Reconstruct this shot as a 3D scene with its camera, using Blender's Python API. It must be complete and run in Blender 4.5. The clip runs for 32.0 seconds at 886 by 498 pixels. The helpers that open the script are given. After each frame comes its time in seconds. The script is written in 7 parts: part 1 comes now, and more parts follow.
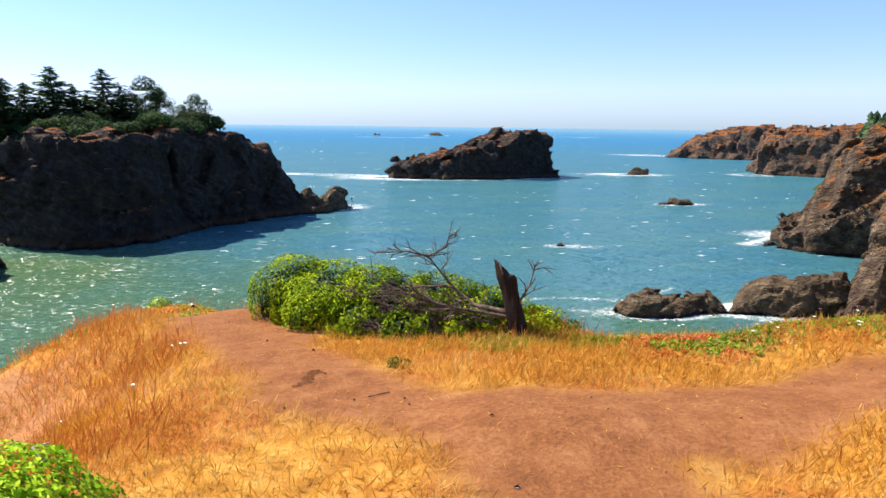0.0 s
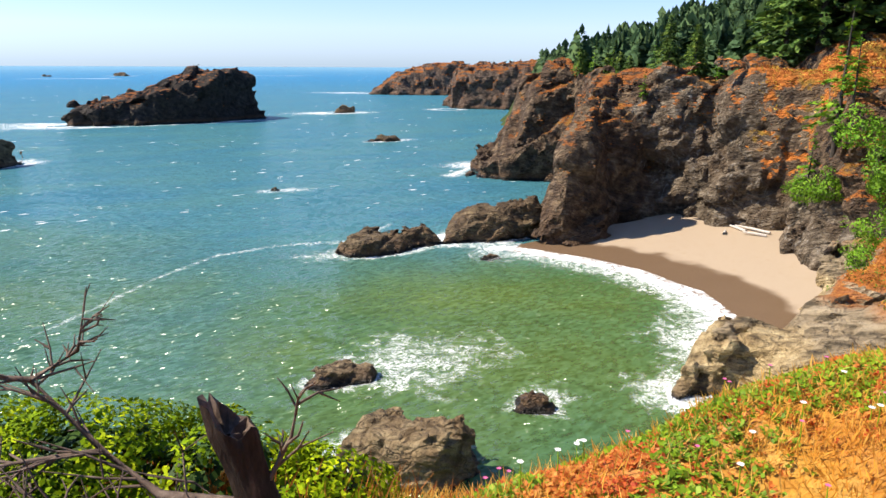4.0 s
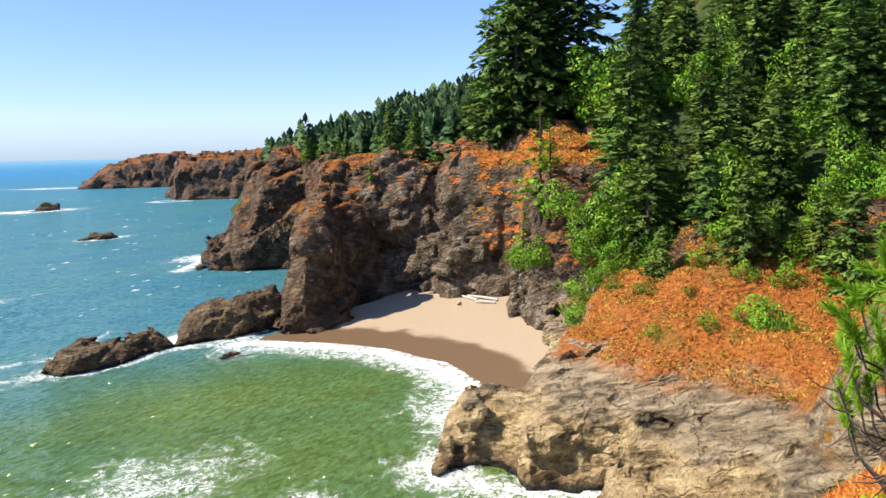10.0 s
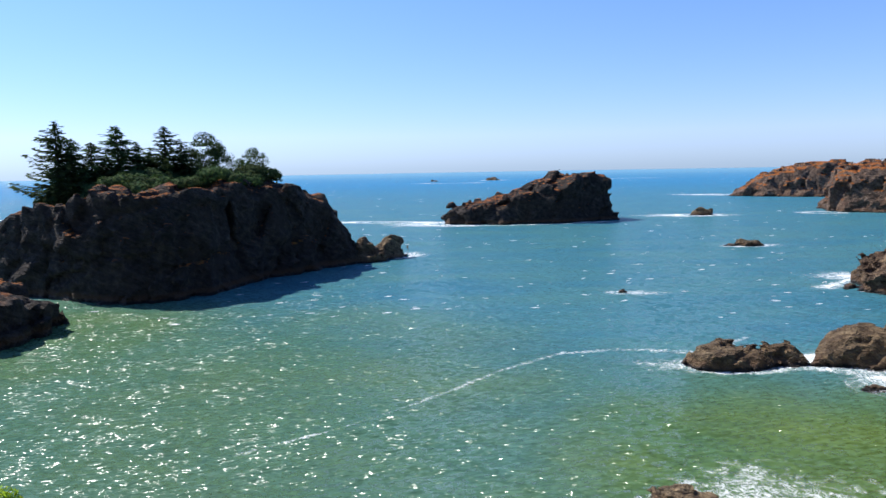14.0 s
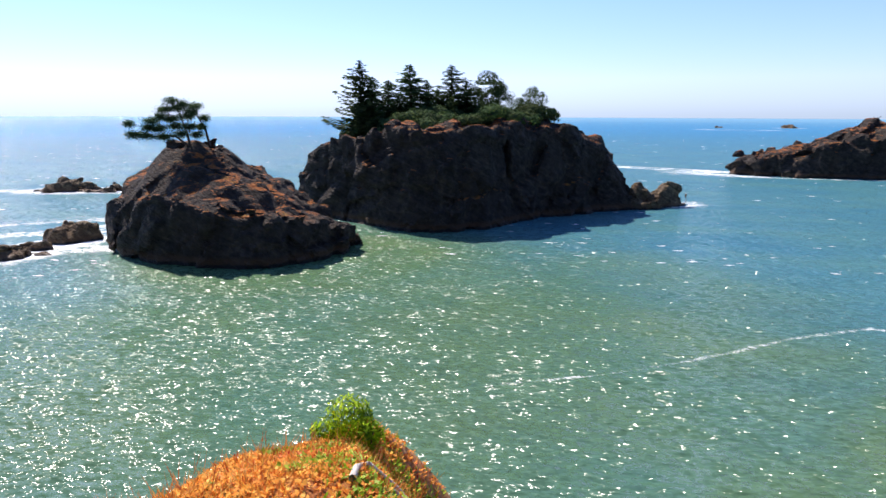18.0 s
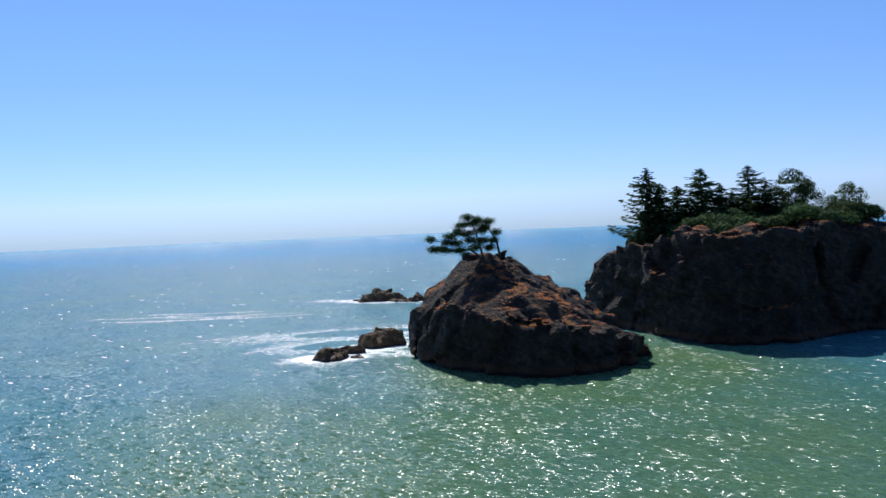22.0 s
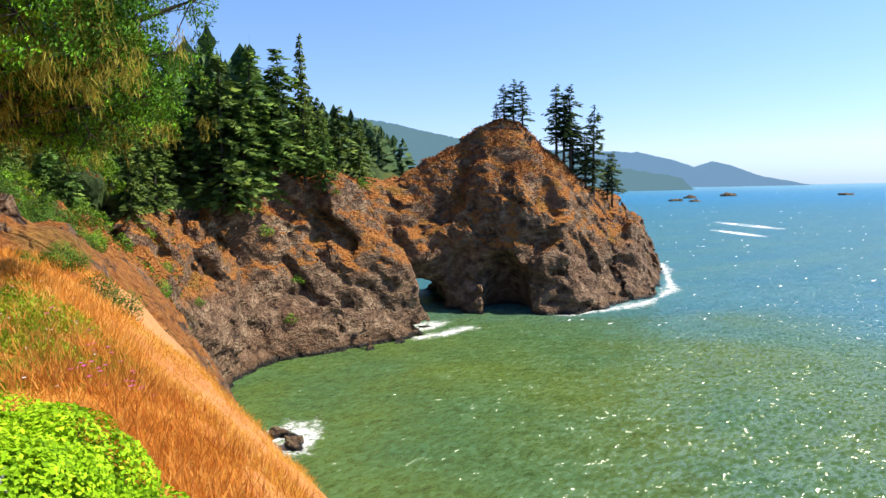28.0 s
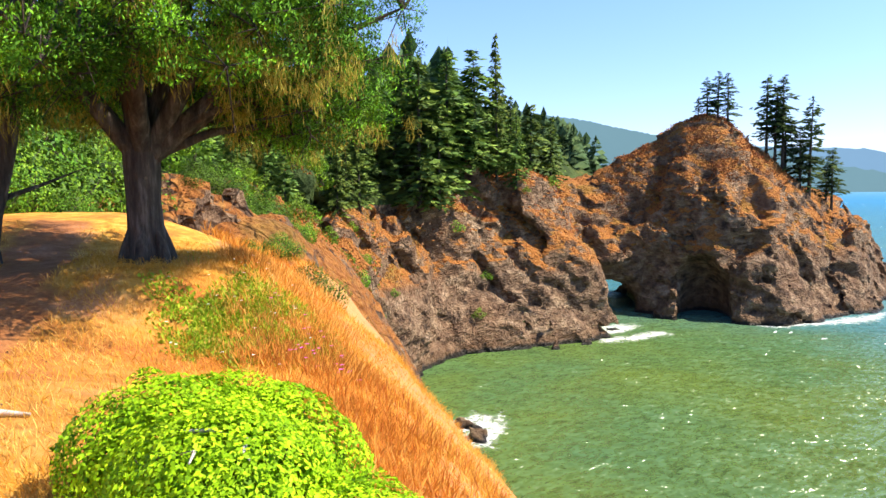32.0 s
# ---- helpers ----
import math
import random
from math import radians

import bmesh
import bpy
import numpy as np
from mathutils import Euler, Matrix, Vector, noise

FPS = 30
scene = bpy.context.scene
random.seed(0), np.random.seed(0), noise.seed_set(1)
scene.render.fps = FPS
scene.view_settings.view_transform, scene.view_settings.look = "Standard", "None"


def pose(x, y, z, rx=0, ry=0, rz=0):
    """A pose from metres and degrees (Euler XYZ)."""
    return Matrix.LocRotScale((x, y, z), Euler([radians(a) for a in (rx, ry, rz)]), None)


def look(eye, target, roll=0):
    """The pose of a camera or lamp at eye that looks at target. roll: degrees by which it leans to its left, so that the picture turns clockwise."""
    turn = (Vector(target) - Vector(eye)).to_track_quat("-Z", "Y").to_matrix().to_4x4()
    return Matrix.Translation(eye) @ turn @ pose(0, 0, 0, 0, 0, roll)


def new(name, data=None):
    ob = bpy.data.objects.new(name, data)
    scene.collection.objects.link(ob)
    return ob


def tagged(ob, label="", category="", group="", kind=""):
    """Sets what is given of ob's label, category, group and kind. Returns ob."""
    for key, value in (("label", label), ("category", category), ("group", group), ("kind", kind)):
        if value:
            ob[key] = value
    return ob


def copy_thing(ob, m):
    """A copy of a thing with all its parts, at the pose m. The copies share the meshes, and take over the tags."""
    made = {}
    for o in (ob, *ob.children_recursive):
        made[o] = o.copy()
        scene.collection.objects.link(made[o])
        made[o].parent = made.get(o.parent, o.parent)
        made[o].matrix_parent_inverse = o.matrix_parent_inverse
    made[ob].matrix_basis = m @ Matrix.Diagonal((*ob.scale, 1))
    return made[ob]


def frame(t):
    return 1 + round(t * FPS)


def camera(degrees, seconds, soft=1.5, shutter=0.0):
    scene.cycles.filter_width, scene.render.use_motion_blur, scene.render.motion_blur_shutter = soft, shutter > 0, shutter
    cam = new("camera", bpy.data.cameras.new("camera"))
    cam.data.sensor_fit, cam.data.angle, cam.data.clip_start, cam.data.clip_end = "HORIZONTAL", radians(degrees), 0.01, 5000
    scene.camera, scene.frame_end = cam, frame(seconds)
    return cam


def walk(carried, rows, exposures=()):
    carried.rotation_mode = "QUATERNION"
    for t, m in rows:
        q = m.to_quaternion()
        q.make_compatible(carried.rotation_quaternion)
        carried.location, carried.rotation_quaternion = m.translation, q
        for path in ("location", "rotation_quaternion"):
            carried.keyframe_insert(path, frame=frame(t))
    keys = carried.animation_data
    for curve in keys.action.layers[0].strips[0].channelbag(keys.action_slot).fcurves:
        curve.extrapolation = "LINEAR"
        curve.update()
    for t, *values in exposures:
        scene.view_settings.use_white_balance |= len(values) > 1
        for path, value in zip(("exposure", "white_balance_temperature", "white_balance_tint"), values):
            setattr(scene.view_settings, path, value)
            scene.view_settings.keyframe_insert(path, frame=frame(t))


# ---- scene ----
cam = camera(64.62, 32.0)
# seconds, eye, Euler angles in degrees
PATH = [
    (0, -0.000, 0.001, 32.259, 79.75, -0.69, 0.13),
    (0.5, 0.127, 0.454, 32.292, 79.66, -0.28, -2.89),
    (1, 0.167, 0.883, 32.301, 80.10, -0.43, 0.97),
    (1.5, 0.190, 1.317, 32.310, 75.76, -0.00, 2.17),
    (2, 0.189, 1.821, 32.363, 74.87, 0.69, 3.46),
    (2.5, 0.197, 2.309, 32.347, 77.83, 1.41, 8.56),
    (3, 0.212, 2.788, 32.335, 78.49, -0.52, -2.83),
    (3.5, 0.246, 3.308, 32.219, 78.47, -1.10, -13.31),
    (4, 0.357, 3.690, 32.237, 75.11, -0.33, -23.32),
    (4.5, 0.465, 4.499, 32.030, 73.22, -0.02, -34.62),
    (6.5, 1.604, 5.478, 31.648, 68.62, -0.86, -39.25),
    (7, 1.525, 5.555, 31.823, 69.29, -0.83, -44.93),
    (7.5, 1.536, 5.600, 32.011, 70.46, -0.14, -46.49),
    (8, 1.532, 5.592, 32.038, 74.84, 0.57, -46.12),
    (8.5, 1.558, 5.600, 32.068, 78.99, 0.82, -46.43),
    (9, 1.557, 5.602, 32.000, 80.52, 0.86, -46.34),
    (9.5, 1.545, 5.591, 32.015, 80.91, 0.99, -46.08),
    (10, 1.537, 5.609, 32.169, 81.85, 0.95, -44.97),
    (10.5, 1.526, 5.617, 32.204, 82.98, 0.99, -42.71),
    (11, 1.525, 5.639, 32.227, 84.00, 1.06, -39.41),
    (11.5, 1.567, 5.666, 32.227, 84.74, 0.53, -37.46),
    (12, 1.588, 5.609, 32.311, 85.65, 0.34, -34.58),
    (12.5, 1.505, 5.420, 32.329, 85.62, 0.38, -26.65),
    (13, 1.200, 5.095, 32.366, 84.41, 0.64, -13.62),
    (13.5, 0.871, 4.754, 32.520, 83.34, 0.36, -3.99),
    (14, 0.652, 4.411, 32.634, 83.39, 1.02, 4.73),
    (14.5, 0.696, 4.400, 32.620, 84.55, 0.84, 10.40),
    (15, 0.650, 4.488, 32.569, 85.31, 0.24, 14.83),
    (15.5, 0.302, 4.605, 32.553, 83.44, -0.67, 19.56),
    (17.5, -1.012, 5.852, 31.971, 80.14, 0.65, 26.63),
    (18, -1.191, 6.040, 31.907, 78.96, -0.18, 26.62),
    (18.5, -1.352, 6.206, 31.910, 77.86, -1.56, 22.92),
    (19, -1.441, 6.387, 31.968, 78.05, -1.57, 18.10),
    (19.5, -1.518, 6.442, 32.035, 81.02, -1.52, 19.50),
    (20, -1.642, 6.514, 31.976, 82.05, -0.69, 23.40),
    (20.5, -1.774, 6.704, 31.856, 83.23, 0.39, 27.76),
    (21, -1.803, 6.891, 31.839, 85.55, 0.28, 29.85),
    (21.5, -1.892, 6.854, 31.832, 87.55, 1.33, 35.98),
    (22, -1.897, 6.775, 31.839, 88.31, 2.45, 49.45),
    (22.5, -1.904, 6.672, 31.796, 87.63, 3.68, 53.85),
    (23, -1.906, 6.520, 31.758, 86.29, 3.56, 66.25),
    (23.5, -1.894, 6.429, 31.783, 86.13, 1.03, 77.09),
    (24, -1.865, 6.332, 31.773, 85.65, 0.32, 80.49),
    (24.5, -1.839, 6.188, 31.750, 85.59, 0.93, 83.80),
    (25, -1.811, 6.050, 31.777, 85.74, 2.08, 89.87),
    (25.5, -1.800, 5.921, 31.794, 85.68, 2.22, 101.41),
    (26, -1.793, 5.809, 31.804, 85.82, 1.41, 115.11),
    (26.5, -1.733, 5.706, 31.842, 84.77, 1.15, 127.04),
    (28.5, -1.779, 5.395, 31.991, 85.21, 1.86, 150.82),
    (29, -1.717, 5.362, 31.977, 84.78, 2.59, 155.95),
    (29.5, -1.690, 5.365, 31.983, 83.47, 1.49, 159.88),
    (30, -1.681, 5.373, 31.995, 83.99, 0.76, 161.98),
    (30.5, -1.698, 5.367, 31.990, 84.85, 0.50, 161.27),
    (31, -1.679, 5.324, 31.981, 85.19, 0.11, 162.25),
    (31.5, -1.680, 5.334, 31.983, 85.20, 0.59, 164.18),
    (32, -1.694, 5.380, 31.990, 85.05, 0.75, 161.61),
]
walk(cam, [(t, pose(x, y, z, rx, ry, rz)) for t, x, y, z, rx, ry, rz in PATH],
     exposures=[(0, 0.74, 6900, 11), (8, 0.80, 7000, 10), (11, 0.78, 6800, 10), (12.2, 0.70, 6700, 10), (13, 0.46, 6250, 11), (15, 0.46, 6350, 13), (18, 0.66, 6700, 18), (20, 0.72, 6750, 19), (21, 0.58, 6700, 17), (21.6, 0.2, 6300, 10), (23, -0.08, 5900, 8), (24.5, -0.22, 5550, 5),
                (25.6, -0.3, 5300, 2), (26.5, -0.28, 5400, 2), (28.5, 1.0, 7200, 10), (32, 1.2, 7200, 10)])

# ---- light: high summer sun over the sea, clear sky ----
SUN_YAW, SUN_EL = radians(65), radians(49)
sun_dir = Vector((-math.sin(SUN_YAW) * math.cos(SUN_EL), math.cos(SUN_YAW) * math.cos(SUN_EL), math.sin(SUN_EL)))
world = bpy.data.worlds.new("world")
scene.world = world
world.use_nodes = True
wn = world.node_tree
sky = wn.nodes.new("ShaderNodeTexSky")
sky.sky_type, sky.sun_disc = "NISHITA", False
sky.sun_elevation, sky.sun_rotation = SUN_EL, -SUN_YAW
sky.air_density, sky.dust_density, sky.ozone_density = 1.0, 0.1, 3.0
tint = wn.nodes.new("ShaderNodeMix")
tint.data_type, tint.blend_type = "RGBA", "MULTIPLY"
tint.inputs[0].default_value = 1.0
# sea air: bluer towards the horizon, where the model turns yellow
wc, wz, wr = wn.nodes.new("ShaderNodeTexCoord"), wn.nodes.new("ShaderNodeSeparateXYZ"), wn.nodes.new("ShaderNodeValToRGB")
wn.links.new(wc.outputs["Generated"], wz.inputs[0])
wn.links.new(wz.outputs[2], wr.inputs[0])
wr.color_ramp.elements.new(0.1)
for el, (p, c) in zip(wr.color_ramp.elements, ((0.0, (0.38, 0.54, 0.98, 1)), (0.045, (0.60, 0.68, 1.05, 1)), (0.25, (0.65, 0.785, 1.04, 1)))):
    el.position, el.color = p, c
wn.links.new(wr.outputs[0], tint.inputs[7])
wn.links.new(sky.outputs[0], tint.inputs[6])
wn.links.new(tint.outputs[2], wn.nodes["Background"].inputs[0])
wn.nodes["Background"].inputs[1].default_value = 0.125
sun = new("sun", bpy.data.lights.new("sun", "SUN"))
sun.data.energy, sun.data.angle, sun.data.color = 5.0, radians(0.5), (1.0, 0.94, 0.84)
sun.matrix_world = look(sun_dir * 100, (0, 0, 0))


# ---- materials ----
class Mat:
    """A node material with short helpers."""

    def __init__(self, name, rough=0.85, spec=0.3):
        self.m = bpy.data.materials.new(name)
        self.m.use_nodes = True
        self.t = self.m.node_tree
        self.b = self.t.nodes["Principled BSDF"]
        self.b.inputs["Roughness"].default_value = rough
        self.b.inputs["Specular IOR Level"].default_value = spec
        self.geo = self.t.nodes.new("ShaderNodeNewGeometry")
        self.oi = self.t.nodes.new("ShaderNodeObjectInfo")

    def n(self, kind):
        return self.t.nodes.new(kind)

    def put(self, sock, v):
        if hasattr(v, "is_linked"):
            self.t.links.new(v, sock)
        else:
            sock.default_value = v

    def pos(self, sx=1.0, sy=1.0, sz=1.0, tilt=None):
        src = self.geo.outputs["Position"]
        if tilt:
            turn = self.n("ShaderNodeMapping")
            turn.inputs["Rotation"].default_value = tuple(radians(a) for a in tilt)
            self.put(turn.inputs["Vector"], src)
            src = turn.outputs[0]
        mp = self.n("ShaderNodeMapping")
        mp.inputs["Scale"].default_value = (sx, sy, sz)
        self.put(mp.inputs["Vector"], src)
        return mp.outputs[0]

    def noise(self, scale, detail=4.0, rough=0.55, vec=None, dist=0.0):
        nd = self.n("ShaderNodeTexNoise")
        nd.inputs["Scale"].default_value, nd.inputs["Detail"].default_value = scale, detail
        nd.inputs["Roughness"].default_value, nd.inputs["Distortion"].default_value = rough, dist
        self.put(nd.inputs["Vector"], vec if vec is not None else self.geo.outputs["Position"])
        return nd.outputs["Fac"]

    def cells(self, scale, vec=None, feature="F1", out="Distance"):
        nd = self.n("ShaderNodeTexVoronoi")
        nd.feature = feature
        nd.inputs["Scale"].default_value = scale
        self.put(nd.inputs["Vector"], vec if vec is not None else self.geo.outputs["Position"])
        return nd.outputs[out]

    def math(self, op, a, b=0.0, clamp=False):
        nd = self.n("ShaderNodeMath")
        nd.operation, nd.use_clamp = op, clamp
        self.put(nd.inputs[0], a)
        self.put(nd.inputs[1], b)
        return nd.outputs[0]

    def step(self, v, lo, hi):
        nd = self.n("ShaderNodeMapRange")
        nd.interpolation_type = "SMOOTHSTEP"
        self.put(nd.inputs[0], v)
        nd.inputs[1].default_value, nd.inputs[2].default_value = lo, hi
        return nd.outputs[0]

    def ramp(self, v, *stops):
        nd = self.n("ShaderNodeValToRGB")
        e = nd.color_ramp.elements
        while len(e) < len(stops):
            e.new(0.5)
        for el, (p, c) in zip(e, stops):
            el.position, el.color = p, (*c, 1)
        self.put(nd.inputs[0], v)
        return nd.outputs[0]

    def mix(self, f, a, b, mode="MIX"):
        nd = self.n("ShaderNodeMix")
        nd.data_type, nd.blend_type = "RGBA", mode
        self.put(nd.inputs[0], f)
        for s, c in ((nd.inputs[6], a), (nd.inputs[7], b)):
            self.put(s, c if hasattr(c, "is_linked") else (*c, 1))
        return nd.outputs[2]

    def axis(self, which, src="Position"):
        nd = self.n("ShaderNodeSeparateXYZ")
        self.put(nd.inputs[0], self.geo.outputs[src])
        return nd.outputs["XYZ".index(which)]

    def color(self, c):
        self.put(self.b.inputs["Base Color"], c if hasattr(c, "is_linked") else (*c, 1))
        return self

    def bump(self, h, strength=0.5, dist=0.2):
        nd = self.n("ShaderNodeBump")
        nd.inputs["Strength"].default_value, nd.inputs["Distance"].default_value = strength, dist
        self.put(nd.inputs["Height"], h)
        self.put(self.b.inputs["Normal"], nd.outputs[0])
        return self


def rock_material(name, dark, mid, light, veg=1.0, veg_floor=6.0, vein=0.0, slope=0.74, grass=0.35, hot=1.0, cap=False, patch=1.0, cracks=0.7, tide=1.0, dull=1.0):
    m = Mat(name, 0.9, 0.25)
    n1, n2, n3 = m.noise(0.09, 6), m.noise(0.45, 8, 0.65), m.noise(2.2, 6, 0.7)
    strata = m.noise(0.5, 6, 0.65, m.pos(0.3, 0.45, 1.9, (24, -18, 0)), 0.7)
    tone = m.math("ADD", m.math("MULTIPLY", n2, 0.6), m.math("MULTIPLY", strata, 0.4))
    col = m.ramp(tone, (0.40, dark), (0.5, mid), (0.62, light))
    col = m.mix(m.step(n1, 0.4, 0.65), col, m.mix(0.5, col, (mid[0] * 0.9, mid[1] * 0.75, mid[2] * 0.65)))
    warp = m.n("ShaderNodeVectorMath")
    warp.operation = "MULTIPLY_ADD"
    wn_ = m.n("ShaderNodeTexNoise")
    wn_.inputs["Scale"].default_value, wn_.inputs["Detail"].default_value = 0.5, 4.0
    m.put(wn_.inputs["Vector"], m.geo.outputs["Position"])
    m.put(warp.inputs[0], wn_.outputs["Color"])
    warp.inputs[1].default_value = (2.4, 2.4, 2.4)
    m.put(warp.inputs[2], m.pos(0.55, 0.8, 1.5, (24, -18, 20)))
    joint = m.cells(0.45, warp.outputs[0], "DISTANCE_TO_EDGE")
    chip = m.cells(1.5, warp.outputs[0], "F1")
    n4 = m.noise(7.0, 5, 0.7)
    crag_n = m.n("ShaderNodeTexNoise")
    crag_n.noise_type = "RIDGED_MULTIFRACTAL"
    crag_n.normalize = True
    crag_n.inputs["Scale"].default_value, crag_n.inputs["Detail"].default_value = 0.55, 7.0
    crag_n.inputs["Roughness"].default_value = 0.62
    m.put(crag_n.inputs["Vector"], warp.outputs[0])
    ridges = crag_n.outputs["Fac"]
    # paler ridges, darker joints, fine dark speckle
    col = m.mix(m.math("MULTIPLY", m.step(ridges, 0.45, 0.8), 0.28), col, light)
    col = m.mix(m.math("MULTIPLY", m.step(n4, 0.52, 0.34), 0.55), col, dark)
    col = m.mix(m.math("MULTIPLY", m.step(joint, 0.045, 0.0), m.math("MULTIPLY", m.step(n2, 0.48, 0.66), cracks)), col, tuple(c * 0.5 for c in dark))
    if vein:
        v = m.noise(0.32, 9, 0.75, m.pos(0.5, 1.6, 1.0), 2.5)
        col = m.mix(m.math("MULTIPLY", m.step(v, 0.54, 0.66), vein), col, (0.42, 0.38, 0.32))
    z, nz = m.axis("Z"), m.axis("Z", "Normal")
    if cap:
        # a grey-brown bed lies on the pale sandstone
        grey = m.ramp(strata, (0.38, (0.10, 0.075, 0.044)), (0.5, (0.30, 0.225, 0.135)), (0.62, (0.46, 0.36, 0.23)))
        col = m.mix(m.step(m.math("ADD", z, m.math("MULTIPLY", m.math("SUBTRACT", n1, 0.5), 9)), 5.4, 6.8), col, grey)
    # dry succulents and grasses hold on the gentler ledges
    hold = m.math("ADD", nz, m.math("MULTIPLY", m.math("SUBTRACT", n2, 0.5), 0.9 * patch))
    hold = m.math("ADD", hold, m.math("MULTIPLY", m.math("SUBTRACT", n1, 0.5), 0.8 * patch))
    vegm = m.math("MULTIPLY", m.step(hold, slope - 0.06, slope + 0.10), m.step(m.math("ADD", z, m.math("MULTIPLY", n1, 8)), veg_floor + 3.2, veg_floor + 6.0))
    rust = m.ramp(n3, (0.3, (0.24 * hot, 0.07 * hot * dull, 0.018 * hot * dull ** 2)), (0.5, (0.50 * hot, 0.15 * hot * dull, 0.027 * hot * dull ** 2)), (0.7, (0.66 * hot, 0.28 * hot * dull, 0.06 * hot * dull ** 2)))
    green = m.ramp(n3, (0.3, (0.05, 0.08, 0.015)), (0.7, (0.16, 0.20, 0.03)))
    plants = m.mix(m.math("MULTIPLY", m.step(m.noise(0.16, 5, 0.6), 0.52, 0.62), grass), rust, green)
    col = m.mix(m.math("MULTIPLY", vegm, veg), col, plants)
    # tide line: dark and wet below, a brown barnacle band above
    zz = m.math("ADD", z, m.math("MULTIPLY", n2, 1.6))
    col = m.mix(m.math("MULTIPLY", m.step(zz, 0.8 + 2.8 * tide, 0.8 + 1.4 * tide), 0.6), col, (0.13, 0.07, 0.035))
    col = m.mix(m.step(zz, 0.8 + 1.2 * tide, 0.8 + 0.4 * tide), col, (0.02, 0.017, 0.014))
    m.color(col)
    m.put(m.b.inputs["Roughness"], m.math("SUBTRACT", 0.92, m.math("MULTIPLY", m.step(zz, 2.4, 1.2), 0.5)))
    h = m.math("ADD", m.math("MULTIPLY", n2, 0.55), m.math("MULTIPLY", n3, 0.30))
    h = m.math("ADD", h, m.math("MULTIPLY", strata, 0.45))
    h = m.math("ADD", h, m.math("MULTIPLY", ridges, 0.6))
    h = m.math("ADD", h, m.math("MULTIPLY", chip, 0.4))
    h = m.math("ADD", h, m.math("MULTIPLY", n4, 0.12))
    h = m.math("ADD", h, m.math("MULTIPLY", m.step(joint, 0.0, 0.06), 0.3 * cracks))
    m.bump(h, 1.0, 1.5)
    return m.m


ROCK = rock_material("cliff_rock", (0.026, 0.018, 0.013), (0.115, 0.074, 0.045), (0.32, 0.22, 0.13), vein=0.2, slope=0.70, hot=0.66, patch=0.75, veg_floor=12)
ROCK_GREY = rock_material("grey_cliff_rock", (0.032, 0.024, 0.017), (0.145, 0.108, 0.072), (0.38, 0.31, 0.225), vein=0.6, slope=0.72, veg_floor=20)
ROCK_S = rock_material("south_cliff_rock", (0.050, 0.030, 0.020), (0.215, 0.130, 0.078), (0.43, 0.30, 0.19), vein=0.12, slope=0.40, veg_floor=15, grass=0.3, hot=0.70, patch=0.75, dull=1.18)
ROCK_RUST = rock_material("overgrown_rock", (0.05, 0.036, 0.026), (0.18, 0.13, 0.085), (0.36, 0.27, 0.18), slope=0.16, veg_floor=8, grass=0.6, hot=1.0, patch=1.0)
# darker than the mainland rock: backlit shade of the islands put into the colour
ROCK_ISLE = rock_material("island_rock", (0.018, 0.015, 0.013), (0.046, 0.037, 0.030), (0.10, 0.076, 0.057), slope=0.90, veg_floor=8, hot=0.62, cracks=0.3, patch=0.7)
ROCK_FAR = rock_material("far_headland_rock", (0.05, 0.034, 0.026), (0.15, 0.10, 0.07), (0.30, 0.21, 0.15), slope=0.70, veg_floor=6, grass=0.1, hot=0.62, patch=0.8)
ROCK_LOW = rock_material("tide_rock", (0.035, 0.025, 0.016), (0.15, 0.105, 0.06), (0.34, 0.25, 0.14), veg=0.0, tide=0.7)
ROCK_BROWN = rock_material("boulder_rock", (0.09, 0.06, 0.03), (0.27, 0.19, 0.10), (0.46, 0.35, 0.19), veg=0.0, tide=0.12)
ROCK_TAN = rock_material("sandstone", (0.10, 0.066, 0.032), (0.46, 0.33, 0.165), (0.70, 0.55, 0.31), slope=0.45, veg_floor=9.6, grass=0.4, cap=True, patch=0.5, cracks=0.3, hot=0.84)


def leaf_material(name, a, b, c, trans=0.25, rough=0.55, gloss=0.18, place_scale=0.35):
    m = Mat(name, rough, gloss)
    isl = m.geo.outputs["Random Per Island"]
    place = m.noise(place_scale, 3, 0.6)
    col = m.ramp(m.math("ADD", m.math("MULTIPLY", isl, 0.55), m.math("SUBTRACT", m.math("MULTIPLY", place, 1.5), 0.525)), (0.0, a), (0.5, b), (1.0, c))
    tint = m.n("ShaderNodeHueSaturation")
    m.put(tint.inputs["Color"], col)
    m.put(tint.inputs["Value"], m.math("ADD", 0.75, m.math("MULTIPLY", m.oi.outputs["Random"], 0.5)))
    m.put(tint.inputs["Hue"], m.math("ADD", 0.485, m.math("MULTIPLY", m.oi.outputs["Random"], 0.03)))
    m.color(tint.outputs[0])
    tr = m.n("ShaderNodeBsdfTranslucent")
    m.put(tr.inputs[0], tint.outputs[0])
    mx = m.n("ShaderNodeMixShader")
    mx.inputs[0].default_value = trans
    m.t.links.new(m.b.outputs[0], mx.inputs[1])
    m.t.links.new(tr.outputs[0], mx.inputs[2])
    m.t.links.new(mx.outputs[0], m.t.nodes["Material Output"].inputs[0])
    return m.m


